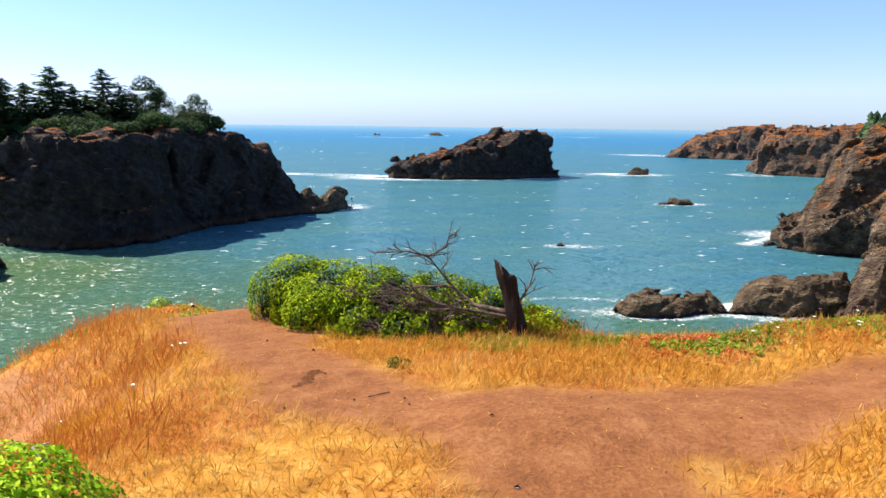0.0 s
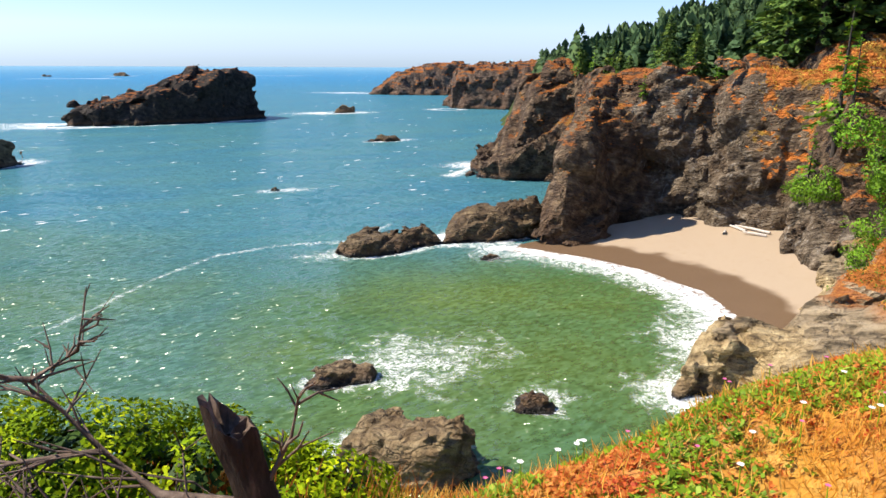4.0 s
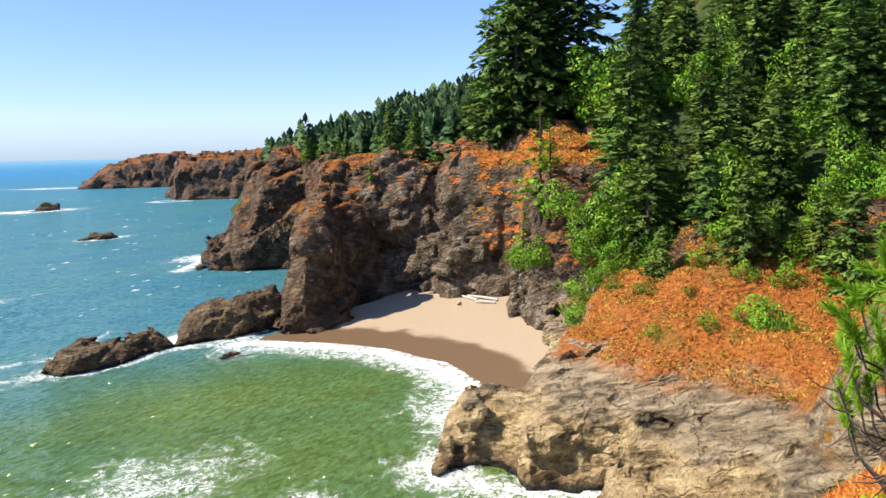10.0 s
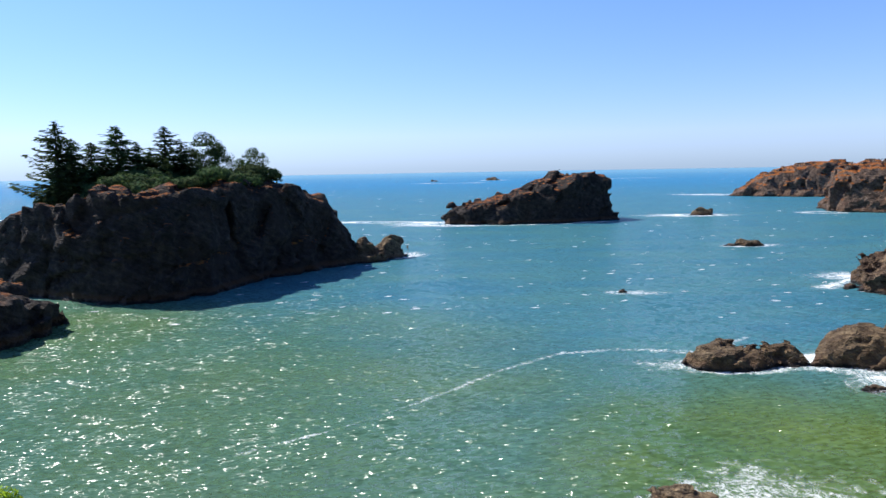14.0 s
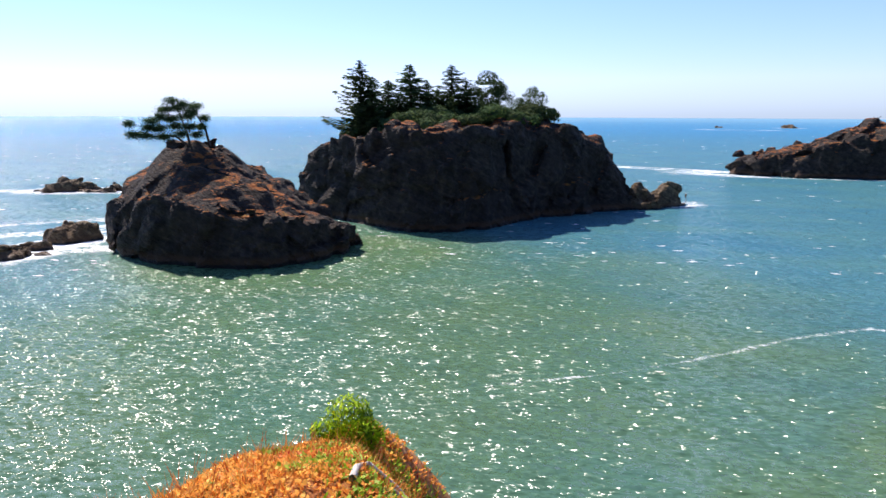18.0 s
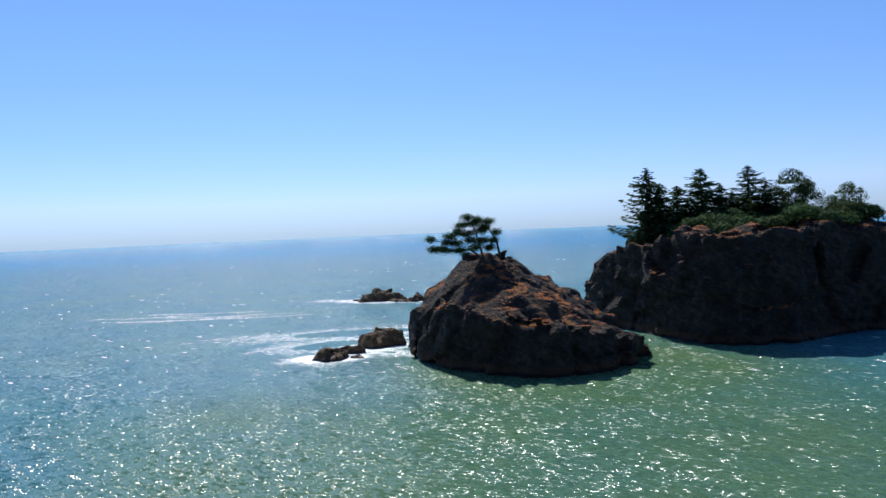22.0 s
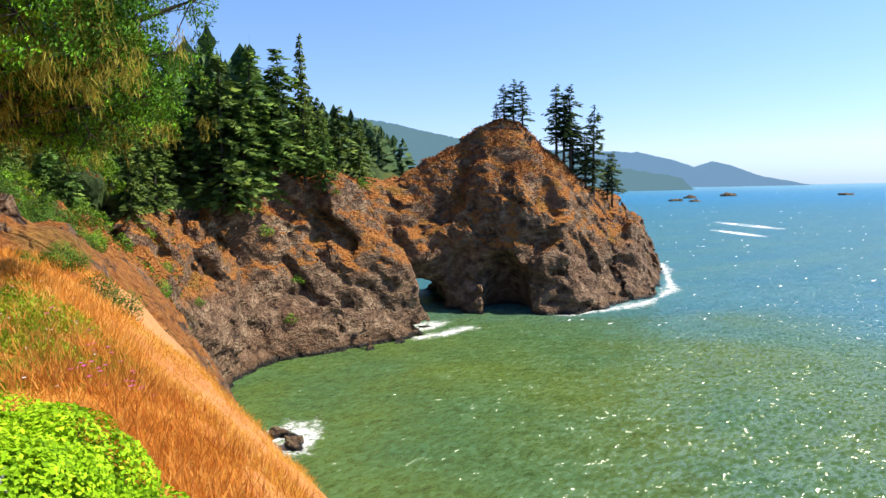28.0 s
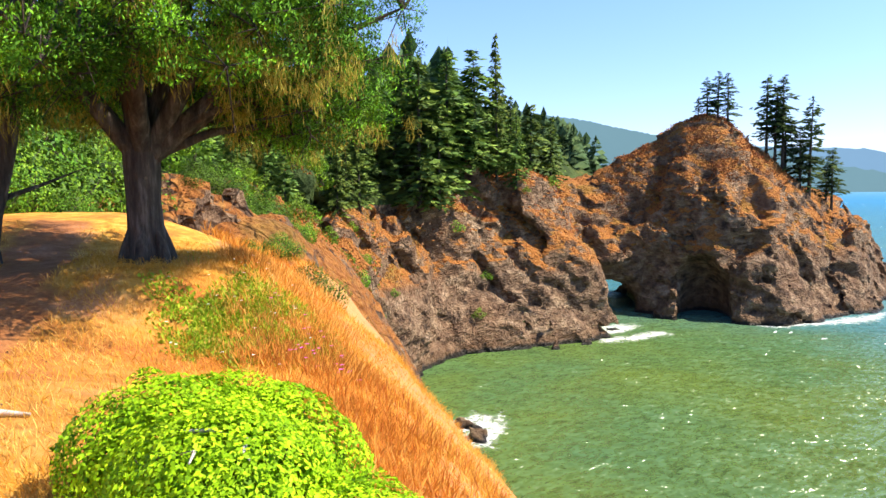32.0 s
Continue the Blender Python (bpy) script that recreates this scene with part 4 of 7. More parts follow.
for cx, cy, rx, ry, hg, tn, h, lb in (
    (18.3, 69.6, 5.2, 2.1, 2.0, 6, 0.3, "low rounded rock awash in foam"),
    (33.2, 57, 2.0, 1.7, 2.3, 0, 0.25, "small dark rock washed by waves"),
    (53.3, 106, 1.9, 1.0, 0.8, 0, 0.2, "small dark rock just above the water"),
    (96, 288, 8.5, 3.5, 3.0, 5, 0.7, "low flat rock in the bay"),
    (127, 461, 9, 5, 5.5, 0, 0.9, "dark rock ringed by white foam"),
    (33, 185, 3.0, 1.2, 0.6, 0, 0.3, "rock awash under foam"),
    (-44, 255, 13, 6, 8.0, 55, 0.8, "craggy rock at the island's end"),
    (-155, 99, 5, 3.5, 4.0, 60, 0.5, "dark jagged rock in surf"),
    (-161, 119, 7.5, 4.5, 6.0, 70, 0.6, "dark jagged rock in surf"),
    (-164, 106, 3, 2, 1.8, 30, 0.4, "dark jagged rock in surf"),
    (-158, 107, 4.6, 2.6, 3.0, 50, 0.4, "dark jagged rock in surf"),
    (-151, 104, 2.6, 1.8, 2.2, 20, 0.35, "dark jagged rock in surf"),
    (-166, 124, 4.0, 3.0, 4.0, 60, 0.45, "dark jagged rock in surf"),
    (-262, -37, 6.5, 3.5, 4.5, 80, 0.6, "craggy dark reef with breaking surf"),
    (-255, 197, 24, 6, 5.0, 35, 0.9, "long low dark reef in surf"),
    (-136.5, -36, 4.0, 3.2, 4.2, 70, 0.4, "small dark rock ringed by foam"),
    (-271, -50, 17, 8, 9.5, 80, 0.9, "craggy dark reef with breaking surf"),
    (-340, -48, 13, 6, 7.0, 80, 0.9, "low dark reef with breaking surf"),
    (-87, -130, 4, 2.2, 1.2, 20, 0.4, "low brown rock at the cliff's foot"),
    (-33, -78, 4, 2.5, 2.2, 60, 0.4, "brown rock at the cliff's foot"),
    (108, 210, 9, 3, 2.0, 10, 0.7, "low ledge of rock at the point"),
    (-20, 1740, 22, 16, 17, 0, 2.0, "far pointed grey sea stack"),
    (-160, 1700, 14, 8, 6, 0, 2.0, "far low rock awash in the sea"),
):
    boulder(cx, cy, rx, ry, hg, tn, h, lb, "sea_rock" if hg > 15 else "rock", lobes=1 if hg > 15 else 4 if rx > 4.5 else 2)

sea_rock("rock", [(12.6, 54.6), (13.6, 52.0), (15.9, 49.6), (18.8, 47.9), (22.2, 48.6), (24.2, 51.0), (24.0, 54.0), (20.5, 56.5), (16, 57.4)],
         [(14.2, 53.4, 2.4), (16.3, 52, 3.2), (18.5, 51.0, 3.5), (20.6, 50.6, 4.6), (22.3, 50.8, 4.3), (23, 52.5, 3.0), (18, 55.5, 2.2)], 0.25, ROCK_BROWN,
         "brown boulder standing in green water", "rock", 0.12, 0.30, 2.5, "rocks in the sea", 2.0)
sea_rock("rock", [(30.5, 117.5), (34, 115.2), (38, 114), (44, 116.2), (49.5, 117.6), (51, 120), (48, 123.5), (41, 123), (34, 121)],
         [(33, 118, 1.3), (38, 117.5, 2.8), (43, 118.5, 4.0), (48, 119.5, 5.0), (49.5, 120, 3.0)], 0.4, ROCK_LOW,
         "dark low reef rock running out from the cliff", "rock", 0.12, 0.42, 3.0, "rocks in the sea", 3.0)
sea_rock("rock", [(48.5, 118), (53, 116.8), (58, 116.5), (64, 117), (69, 114.5), (74, 118), (72, 126), (64, 127), (55, 124.5)],
         [(51, 119.5, 2.8), (55, 119, 4.0), (58, 119, 5.6), (61, 119.5, 5.8), (64, 118, 7.2), (70, 117, 8.0), (60, 124, 4)], 0.42, ROCK_LOW,
         "brown layered reef rock running out from the cliff", "rock", 0.12, 0.5, 3.0, "rocks in the sea", 3.0)

# outcrop on the headland behind the trees
OUTCROP = [(1.2, -20.5), (-0.6, -19.6), (-2.2, -20.6), (-3.8, -22.5), (-5.2, -25.5), (-4.0, -29), (0, -30), (3, -26)]
olo, oh = (-8.0, -33.0, 26.0), 0.3
X, Y, Z = grid_of(olo, (6.0, -17.0, 35.0), oh)
otop = blend_heights(X[:, :, 0], Y[:, :, 0], [(0, -22.5, 32.6), (-1.8, -22.3, 32.3), (-3.6, -24, 31.4), (-5.2, -26, 29.5), (1.5, -23, 32.8), (0, -27, 32.5), (-0.5, -20, 31.0)], 3.0, 1.0)[:, :, None]
orel = 0.28 * rough_rock(*(c * 2.6 for c in np.broadcast_arrays(X, Y, Z)))
rock_object("rock_outcrop", np.maximum(poly_dist(X[:, :, 0], Y[:, :, 0], OUTCROP)[:, :, None] + 0.5 * (Z - 30) + orel, (Z - otop) * 0.8 + 0.6 * orel), olo, oh, ROCK_S,
            "brown rock outcrop with rusty plants behind the cypress", "rock")

# ---- wooded hills behind the cliffs ----
HILL_N = [(190, 10, 50), (195, 80, 50), (195, 200, 38), (190, 300, 26), (245, 420, 24), (350, 520, 27), (430, 700, 30), (300, 250, 62), (330, 90, 85), (420, 400, 46),
          (520, 600, 60), (600, 200, 110), (700, 500, 80), (300, -80, 80)]
HILL_S = [(-40, -215, 46), (-190, -300, 34), (-150, -290, 44), (-120, -300, 56), (-240, -470, 48), (-180, -450, 70), (-280, -640, 62), (-60, -330, 58), (10, -215, 54), (90, -200, 75), (-120, -520, 60), (-20, -500, 85), (120, -500, 110), (-250, -800, 100), (-100, -800, 140), (60, -900, 170), (-520, -1500, 110), (-300, -1500, 160), (-700, -2200, 60)]


def hill(name, xs, ys, pts, outline, label):
    X, Y = np.meshgrid(xs, ys, indexing="ij")
    Z = blend_heights(X, Y, pts, 3.0, 30) + 5 * vnoise(X, Y, 0 * X, 60.0) + 2 * vnoise(X, Y, 0 * X, 22.0)
    d = poly_dist(X, Y, outline)
    Z = np.where(d > 0, Z - d * 2.0, Z) - 3
    v, q = sheet(X, Y, np.maximum(Z, -5), d < 45)
    LAND.append((v, q))
    return tagged(new(name, mesh_of(name, v, q, hillmat.m)), label, "hill", kind="structure")


NPOLY = [(186, 0), (186, 215), (175, 290), (200, 350), (260, 440), (330, 480), (420, 620), (520, 720), (900, 760), (900, -150), (186, -150)]
SPOLY = [(60, -195), (-30, -208), (-80, -222), (-190, -290), (-250, -450), (-290, -640), (-420, -1000), (-650, -1700), (-800, -2300), (-300, -2300), (300, -1000), (300, -195)]
hill("hill_north", np.arange(150, 900, 12.0), np.arange(-150, 780, 12.0), HILL_N, NPOLY, "forested hillside above the coast")
hill("hill_south", np.arange(-860, 300, 16.0), np.arange(-2340, -170, 16.0), HILL_S, SPOLY, "forested hills along the coast")


# ---- plants: builders ----
class Soup:
    """Collects quads for one mesh."""

    def __init__(self):
        self.v, self.f, self.n, self.nrm = [], [], 0, []

    def add(self, v, f):
        v = np.asarray(v, float).reshape(-1, 3)
        self.f.append(np.asarray(f, int) + self.n)
        self.v.append(v)
        self.n += len(v)

    def leaves(self, c, a, s, length, width, out=None):
        """Pointed leaves: centres, long axes, side axes, sizes; out: the way the crown's surface faces there."""
        c, a, s = (np.asarray(q, float) for q in (c, a, s))
        if out is not None:
            s = s * np.where((np.cross(s, a) * out).sum(1, keepdims=True) < 0, -1.0, 1.0)
            self.nrm.append(np.repeat(unit(out), 4, 0))
        la, ws = np.asarray(length, float).reshape(-1, 1) / 2, np.asarray(width, float).reshape(-1, 1) / 2
        v = np.stack([c - a * la, c + s * ws + a * la * 0.15, c + a * la, c - s * ws + a * la * 0.15], 1)
        self.add(v, np.arange(len(c) * 4).reshape(-1, 4))

    def tube(self, pts, radii, sides=7):
        pts = [Vector(p) for p in pts]
        ring = []
        for i, p in enumerate(pts):
            d = (pts[min(i + 1, len(pts) - 1)] - pts[max(i - 1, 0)]).normalized()
            u = d.orthogonal().normalized()
            w = d.cross(u)
            for k in range(sides):
                a = 2 * math.pi * k / sides
                ring.append(p + (u * math.cos(a) + w * math.sin(a)) * radii[i])
        f = []
        for i in range(len(pts) - 1):
            for k in range(sides):
                f.append((i * sides + k, i * sides + (k + 1) % sides, (i + 1) * sides + (k + 1) % sides, (i + 1) * sides + k))
        last = len(ring)
        ring += [pts[0], pts[-1]]
        for k in range(sides):
            f.append((last, (k + 1) % sides, k, last))
            e = (len(pts) - 1) * sides
            f.append((e + k, e + (k + 1) % sides, last + 1, last + 1))
        f = [q for q in f if len(set(q)) == 4]
        self.add([tuple(p) for p in ring], f)

    def mesh(self, name, material, smooth=False):
        me = mesh_of(name, np.concatenate(self.v), np.concatenate(self.f), material, smooth or bool(self.nrm))
        if self.nrm:
            me.normals_split_custom_set_from_vertices(np.concatenate(self.nrm).astype(np.float32))
        return me


def unit(v):
    return v / np.maximum(np.linalg.norm(v, axis=-1, keepdims=True), 1e-9)


def conifer(name, height, spread, seed, material, label, category="tree", low=0.12, ragged=0.25, droop=0.25, whorls=30, arms=8, tuft=1.35, wind=0.0, dead=0.0, aspect=0.46, lift=0.0):
    """A spruce or fir: tapered trunk, whorls of drooping limbs, sprays of needles."""
    rs = np.random.RandomState(seed)
    ob = tagged(new(name), label, category)
    trunk = Soup()
    k = 7
    bend = rs.uniform(-0.02, 0.02, 2) * height
    pts = [(bend[0] * (i / k) ** 2, bend[1] * (i / k) ** 2, height * i / k - 0.6 * (i == 0)) for i in range(k + 1)]
    trunk.tube(pts, [0.020 * height * (1 - 0.93 * i / k) + 0.02 for i in range(k + 1)], 7)
    crown = Soup()
    for w in range(whorls):
        t = low + (1 - low) * (w / whorls) ** 0.9
        zc0 = t * height
        R = spread * (1 - t) ** 0.75 * (0.35 + 0.65 * min(1, (t - low) / 0.15 + 0.4)) + 0.12
        for a in range(arms):
            if rs.rand() < ragged * 0.6:
                continue
            zc = zc0 + rs.uniform(-0.7, 0.7) * height / whorls
            az = 2 * math.pi * (a + rs.rand() * 0.9) / arms + w * 0.7
            out = np.array([math.cos(az), math.sin(az), 0.0])
            L = R * rs.uniform(1 - ragged * 1.6, 1 + ragged * 0.6)
            L *= 1 + wind * out[0]
            up = rs.uniform(-0.05, 0.34) * (1 if t > 0.6 else 0.6)
            n = max(2, int(L / (tuft * 0.42)))
            s = (np.arange(n) + 0.6) / n
            base = np.array([bend[0] * t * t, bend[1] * t * t, zc])
            path = base + out * (s * L)[:, None] + np.array([0, 0, 1.0]) * (up * s * L - droop * L * s ** 2 + lift * L * s ** 3)[:, None]
            if L > 2.2 and a % 2:
                trunk.tube([base, path[n // 2], path[-1]], [0.012 * L + 0.015, 0.008 * L, 0.01], 3)
            if rs.rand() < dead:
                continue
            side = np.array([-out[1], out[0], 0.0])
            for sgn in (-1, 1, 0):
                m = len(path)
                ax = unit(out + side * sgn * rs.uniform(0.5, 1.0, (m, 1)) + np.array([0, 0, 1.0]) * rs.uniform(-0.65, 0.3, (m, 1)))
                c = path + rs.normal(0, 0.10 * tuft, (m, 3)) + ax * (0.3 * tuft * (sgn != 0)) * (1.15 - s)[:, None]
                sd = unit(np.cross(ax, np.array([0, 0, 1.0])) + rs.normal(0, 0.75, (m, 3)))
                size = tuft * rs.uniform(0.75, 1.25, m) * (0.55 + 0.45 * min(1, L / 1.5))
                facing = unit(out * 1.0 + np.array([0, 0, 0.45])) + rs.normal(0, 0.28, (m, 3)) + 0.25 * (c - path)
                crown.leaves(c, ax, sd, size, size * aspect, unit(facing))
    mesh_part("trunk", trunk.mesh("trunk", BARK, True), ob)
    mesh_part("crown", crown.mesh("crown", material), ob)
    return ob


def clump_points(rs, ellipsoids, count, shell=0.35):
    """Points on the outer shell of a union of ellipsoids, with outward normals."""
    E = np.array(ellipsoids, float)
    area = E[:, 3] * E[:, 4] + E[:, 4] * E[:, 5] + E[:, 3] * E[:, 5]
    pick = rs.choice(len(E), count, p=area / area.sum())
    d = unit(rs.normal(size=(count, 3)))
    r = 1 - shell * rs.rand(count, 1) ** 2
    p = E[pick, :3] + d * E[pick, 3:6] * r
    keep = np.ones(count, bool)
    for i, e in enumerate(E):
        inner = (((p - e[:3]) / (e[3:6] * (1 - shell * 0.8))) ** 2).sum(1) < 1
        keep &= ~(inner & (pick != i))
    return p[keep], unit(d / E[pick, 3:6])[keep]


def bush(name, ellipsoids, count, leaf, material, label, seed, category="shrub", origin=(0, 0, 0), shell=0.35, aspect=0.55, twig=True, core=0, gap=0.0, inner_material=None):
    """A shrub: a tangle of stems under a shell of leaves with gaps."""
    rs = np.random.RandomState(seed)
    ob = tagged(new(name), label, category)
    ob.location = origin
    s = Soup()
    p, nrm = clump_points(rs, ellipsoids, count, shell)
    lump = vnoise(p[:, 0] + origin[0], p[:, 1] + origin[1], p[:, 2], leaf * 5)
    p = p + nrm * (lump * leaf * 1.6)[:, None]
    keep = rs.rand(len(p)) < 0.55 - gap + (0.8 + 2.5 * gap) * (lump + 0.2)
    p, nrm = p[keep], nrm[keep]
    ax = rs.normal(size=p.shape)
    ax = unit(ax - 0.75 * nrm * (ax * nrm).sum(1, keepdims=True) + nrm * 0.2)
    sd = unit(np.cross(ax, nrm + np.array([0, 0, 0.3]) + rs.normal(0, 0.4, p.shape)))
    L = leaf * rs.uniform(0.6, 1.3, len(p))
    s.leaves(p, ax, sd, L, L * aspect, unit(nrm + rs.normal(0, 0.35, nrm.shape)))
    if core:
        # inner leaves; a darker inner_material paints the shade between the outer ones
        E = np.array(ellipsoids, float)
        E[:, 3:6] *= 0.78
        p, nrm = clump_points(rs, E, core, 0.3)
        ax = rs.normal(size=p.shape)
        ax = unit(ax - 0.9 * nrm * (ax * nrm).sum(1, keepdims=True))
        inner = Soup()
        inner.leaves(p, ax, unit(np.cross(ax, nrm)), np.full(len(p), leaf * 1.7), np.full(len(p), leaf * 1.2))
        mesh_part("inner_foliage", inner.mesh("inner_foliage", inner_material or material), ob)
    mesh_part("foliage", s.mesh("foliage", material), ob)
    if twig:
        st = Soup()
        for cx, cy, cz, rx, ry, rz in ellipsoids:
            for k in range(6):
                d = unit(rs.normal(size=3) * np.array([1, 1, 0.4]) + np.array([0, 0, 0.8]))
                e = np.array([cx, cy, cz]) + d * np.array([rx, ry, rz]) * 0.9
                b = np.array([cx + rs.normal() * rx * 0.2, cy + rs.normal() * ry * 0.2, cz - rz * 0.5])
                r = max(0.006, 0.02 * rz)
                st.tube([b, (b + e) / 2 + rs.normal(size=3) * 0.1 * rz, e], [r, r * 0.7, r * 0.3], 4)
        mesh_part("stem", st.mesh("stem", BARK, True), ob)
    return ob


# ---- where things stand ----
from mathutils.bvhtree import BVHTree
_v, _f, _n = [], [], 0
for lv, lq in LAND:
    _v.append(lv)
    _f.append(lq + _n)
    _n += len(lv)
TREE_MAP = BVHTree.FromPolygons(np.concatenate(_v).tolist(), np.concatenate(_f).tolist())


def land_z(x, y):
    hit = TREE_MAP.ray_cast(Vector((x, y, 300)), Vector((0, 0, -1)))
    return hit[0].z if hit[0] is not None else None


def scatter(poly, spacing, count, seed, avoid=()):
    rs = random.Random(seed)
    xs, ys = [p[0] for p in poly], [p[1] for p in poly]
    done = []
    for _ in range(count * 40):
        if len(done) >= count:
            break
        x, y = rs.uniform(min(xs), max(xs)), rs.uniform(min(ys), max(ys))
        if poly_dist(np.array([x]), np.array([y]), poly)[0] > 0:
            continue
        if any(math.hypot(x - a, y - b) < spacing for a, b in done) or any(math.hypot(x - a, y - b) < r for a, b, r in avoid):
            continue
        done.append((x, y))
    return done


LB_SPRUCE = "tall dark green spruce on the coastal hillside"
SPRUCES = [conifer("spruce_tree", h, sp, sd, NEEDLE, LB_SPRUCE, whorls=wh, arms=6, tuft=1.6, low=lo, ragged=rg, droop=dr, aspect=0.34)
           for h, sp, sd, wh, lo, rg, dr in ((22, 7.0, 1, 28, 0.03, 0.28, 0.28), (18, 6.8, 2, 24, 0.02, 0.32, 0.34), (26, 7.4, 3, 32, 0.06, 0.35, 0.26), (14, 5.6, 4, 20, 0.02, 0.3, 0.25))]
SPARSE = conifer("spruce_tree", 15, 3.6, 5, ALDER, "thin open conifer with light green needles on the cliff", whorls=16, arms=5, ragged=0.45, low=0.15, tuft=0.8)
ALDER_BUSH = bush("alder_bush", [(0, 0, 1.6, 2.6, 2.4, 2.0), (2.0, 0.8, 1.2, 1.8, 1.7, 1.5), (-1.8, 1.0, 1.3, 1.9, 1.8, 1.6), (0.4, -1.6, 1.1, 1.9, 1.6, 1.4), (0.2, 0.3, 3.0, 1.6, 1.5, 1.4)],
                  2100, 0.45, ALDER, "bright green leafy bush on the slope", 11)
ALDER_TREE = bush("alder_tree", [(0, 0, 7.5, 2.8, 2.8, 3.2), (1.6, 0.6, 5.0, 2.4, 2.3, 2.2), (-1.7, -0.4, 5.2, 2.4, 2.2, 2.4), (0.3, 1.5, 9.2, 1.9, 1.9, 2.2), (0.2, -1.5, 4.0, 2.2, 2.0, 2.0), (0, 0, 2.2, 2.2, 2.2, 1.8)],
                  3000, 0.58, ALDER, "bright green broadleaf tree among the spruces", 12, category="tree")
used = set()


def plant(proto, x, y, scale=1.0, turn=0.0, z=None, label="", group="", lean=(0, 0), floor=0.5):
    z = land_z(x, y) if z is None else z
    if z is None or z < floor:
        return None
    m = Matrix.Translation((x, y, z - 0.25 * scale)) @ Euler((lean[0], lean[1], turn)).to_matrix().to_4x4()
    if proto.name in used:
        size = tuple(proto.scale)
        proto.scale = (1, 1, 1)
        ob = copy_thing(proto, m)
        proto.scale = size
    else:
        used.add(proto.name)
        ob = proto
        ob.matrix_basis = m
    ob.scale = (scale, scale, scale * random.uniform(0.92, 1.08))
    return tagged(ob, label, group=group)


def forest(poly, spacing, count, seed, protos, smin, smax, group, avoid=(), floor=0.5):
    rs = random.Random(seed)
    for x, y in scatter(poly, spacing, count, seed, avoid):
        plant(rs.choice(protos), x, y, rs.uniform(smin, smax), rs.uniform(0, 6.28), group=group, floor=floor)


forest(COVE_WOOD, 4.6, 100, 21, SPRUCES + [SPRUCES[0], SPRUCES[2], ALDER_TREE, ALDER_TREE], 0.8, 1.25, "spruce wood above the cove")
forest(COVE_WOOD, 3.4, 64, 28, [ALDER_BUSH, ALDER_BUSH, ALDER_TREE], 0.6, 1.2, "undergrowth of the wood")
forest([(92, 116), (110, 112), (122, 140), (120, 182), (112, 175), (100, 140)], 4.5, 26, 23, [SPARSE, SPRUCES[1], SPRUCES[3], SPRUCES[3]], 0.35, 0.6, "trees on the cliff top")
forest([(80, 44), (86, 58), (95, 70), (90, 45), (92, 28), (84, 25)], 3.2, 16, 24, [ALDER_BUSH, ALDER_BUSH, SPRUCES[3]], 0.45, 0.9, "bushes at the wood's edge")
forest([(94, 44), (100, 26), (140, 14), (140, 62), (102, 60)], 4.2, 30, 35, SPRUCES + [ALDER_TREE, ALDER_TREE], 0.55, 0.95, "wood above the slope")
forest([(86, 42), (92, 24), (104, 22), (100, 44)], 3.0, 14, 36, [ALDER_BUSH], 0.6, 1.1, "bushes at the wood's edge")
for x, y, s in ((74, 33, 0.75), (70, 36, 0.4), (68, 41, 0.3), (73.5, 31.5, 0.75), (77, 47, 0.45), (78, 52, 0.35), (72, 30, 0.3), (76, 41, 0.25), (81, 37, 0.5)):
    plant(ALDER_BUSH, x, y, s, x, label="low green shrub on the rust-coloured slope", group="shrubs on the slope")
for x, y, s in ((72, 55, 0.5), (76, 56, 0.7), (79, 58, 0.8), (83, 59, 1.0), (86, 61, 1.0), (88, 64, 1.1), (91, 67, 1.0), (81, 55, 0.7), (85, 57, 0.9), (89, 59, 1.1), (92, 62, 1.2)):
    plant(ALDER_BUSH if x < 84 else ALDER_TREE, x, y, s if x < 84 else s * 0.65, x, group="bushes at the wood's edge")
for x, y, s in ((99.5, 80, 1.45), (97, 76, 0.7), (101, 85, 0.8), (93, 70, 0.75)):
    plant(SPARSE, x, y, s, y)
for x, y, s in ((98, 79, 1.1), (100, 83, 1.0), (96, 74, 1.0), (103, 88, 0.8), (92, 67, 0.9), (97, 78, 0.9), (86, 58, 0.8), (89, 62, 0.9), (94, 71, 1.0), (97, 33, 0.7), (98.5, 35, 0.75), (98, 31.5, 0.6), (95.5, 34.5, 0.5), (99, 27, 0.7), (100, 28.8, 0.75), (100.3, 25.5, 0.8), (101, 31, 0.8)):
    plant(ALDER_BUSH, x, y, s, y)
forest([(-41, -128), (-57, -137), (-75, -147), (-82, -166), (-66, -204), (-30, -204), (-10, -110)], 4.2, 64, 30, SPRUCES, 0.5, 0.95, "spruce wood above the south cliffs", ((-24, -112, 9), (-33, -114, 8)), 28)
forest([(-4, -86), (-14, -88), (-24, -98), (-26, -106), (-14, -106), (-2, -98)], 2.6, 26, 37, [ALDER_BUSH, ALDER_BUSH, SPRUCES[3]], 0.35, 0.8, "bushes behind the saddle", floor=24)
forest([(-30, -104), (-38, -110), (-46, -119), (-40, -120), (-28, -110)], 2.2, 12, 38, [ALDER_BUSH], 0.3, 0.6, "bushes on the south cliffs", floor=18)
forest([(-16, -46), (-24, -70), (-32, -100), (-45, -126), (-80, -136), (-60, -122), (-26, -80)], 5.0, 12, 26, [ALDER_BUSH], 0.25, 0.55, "bushes on the south cliffs")


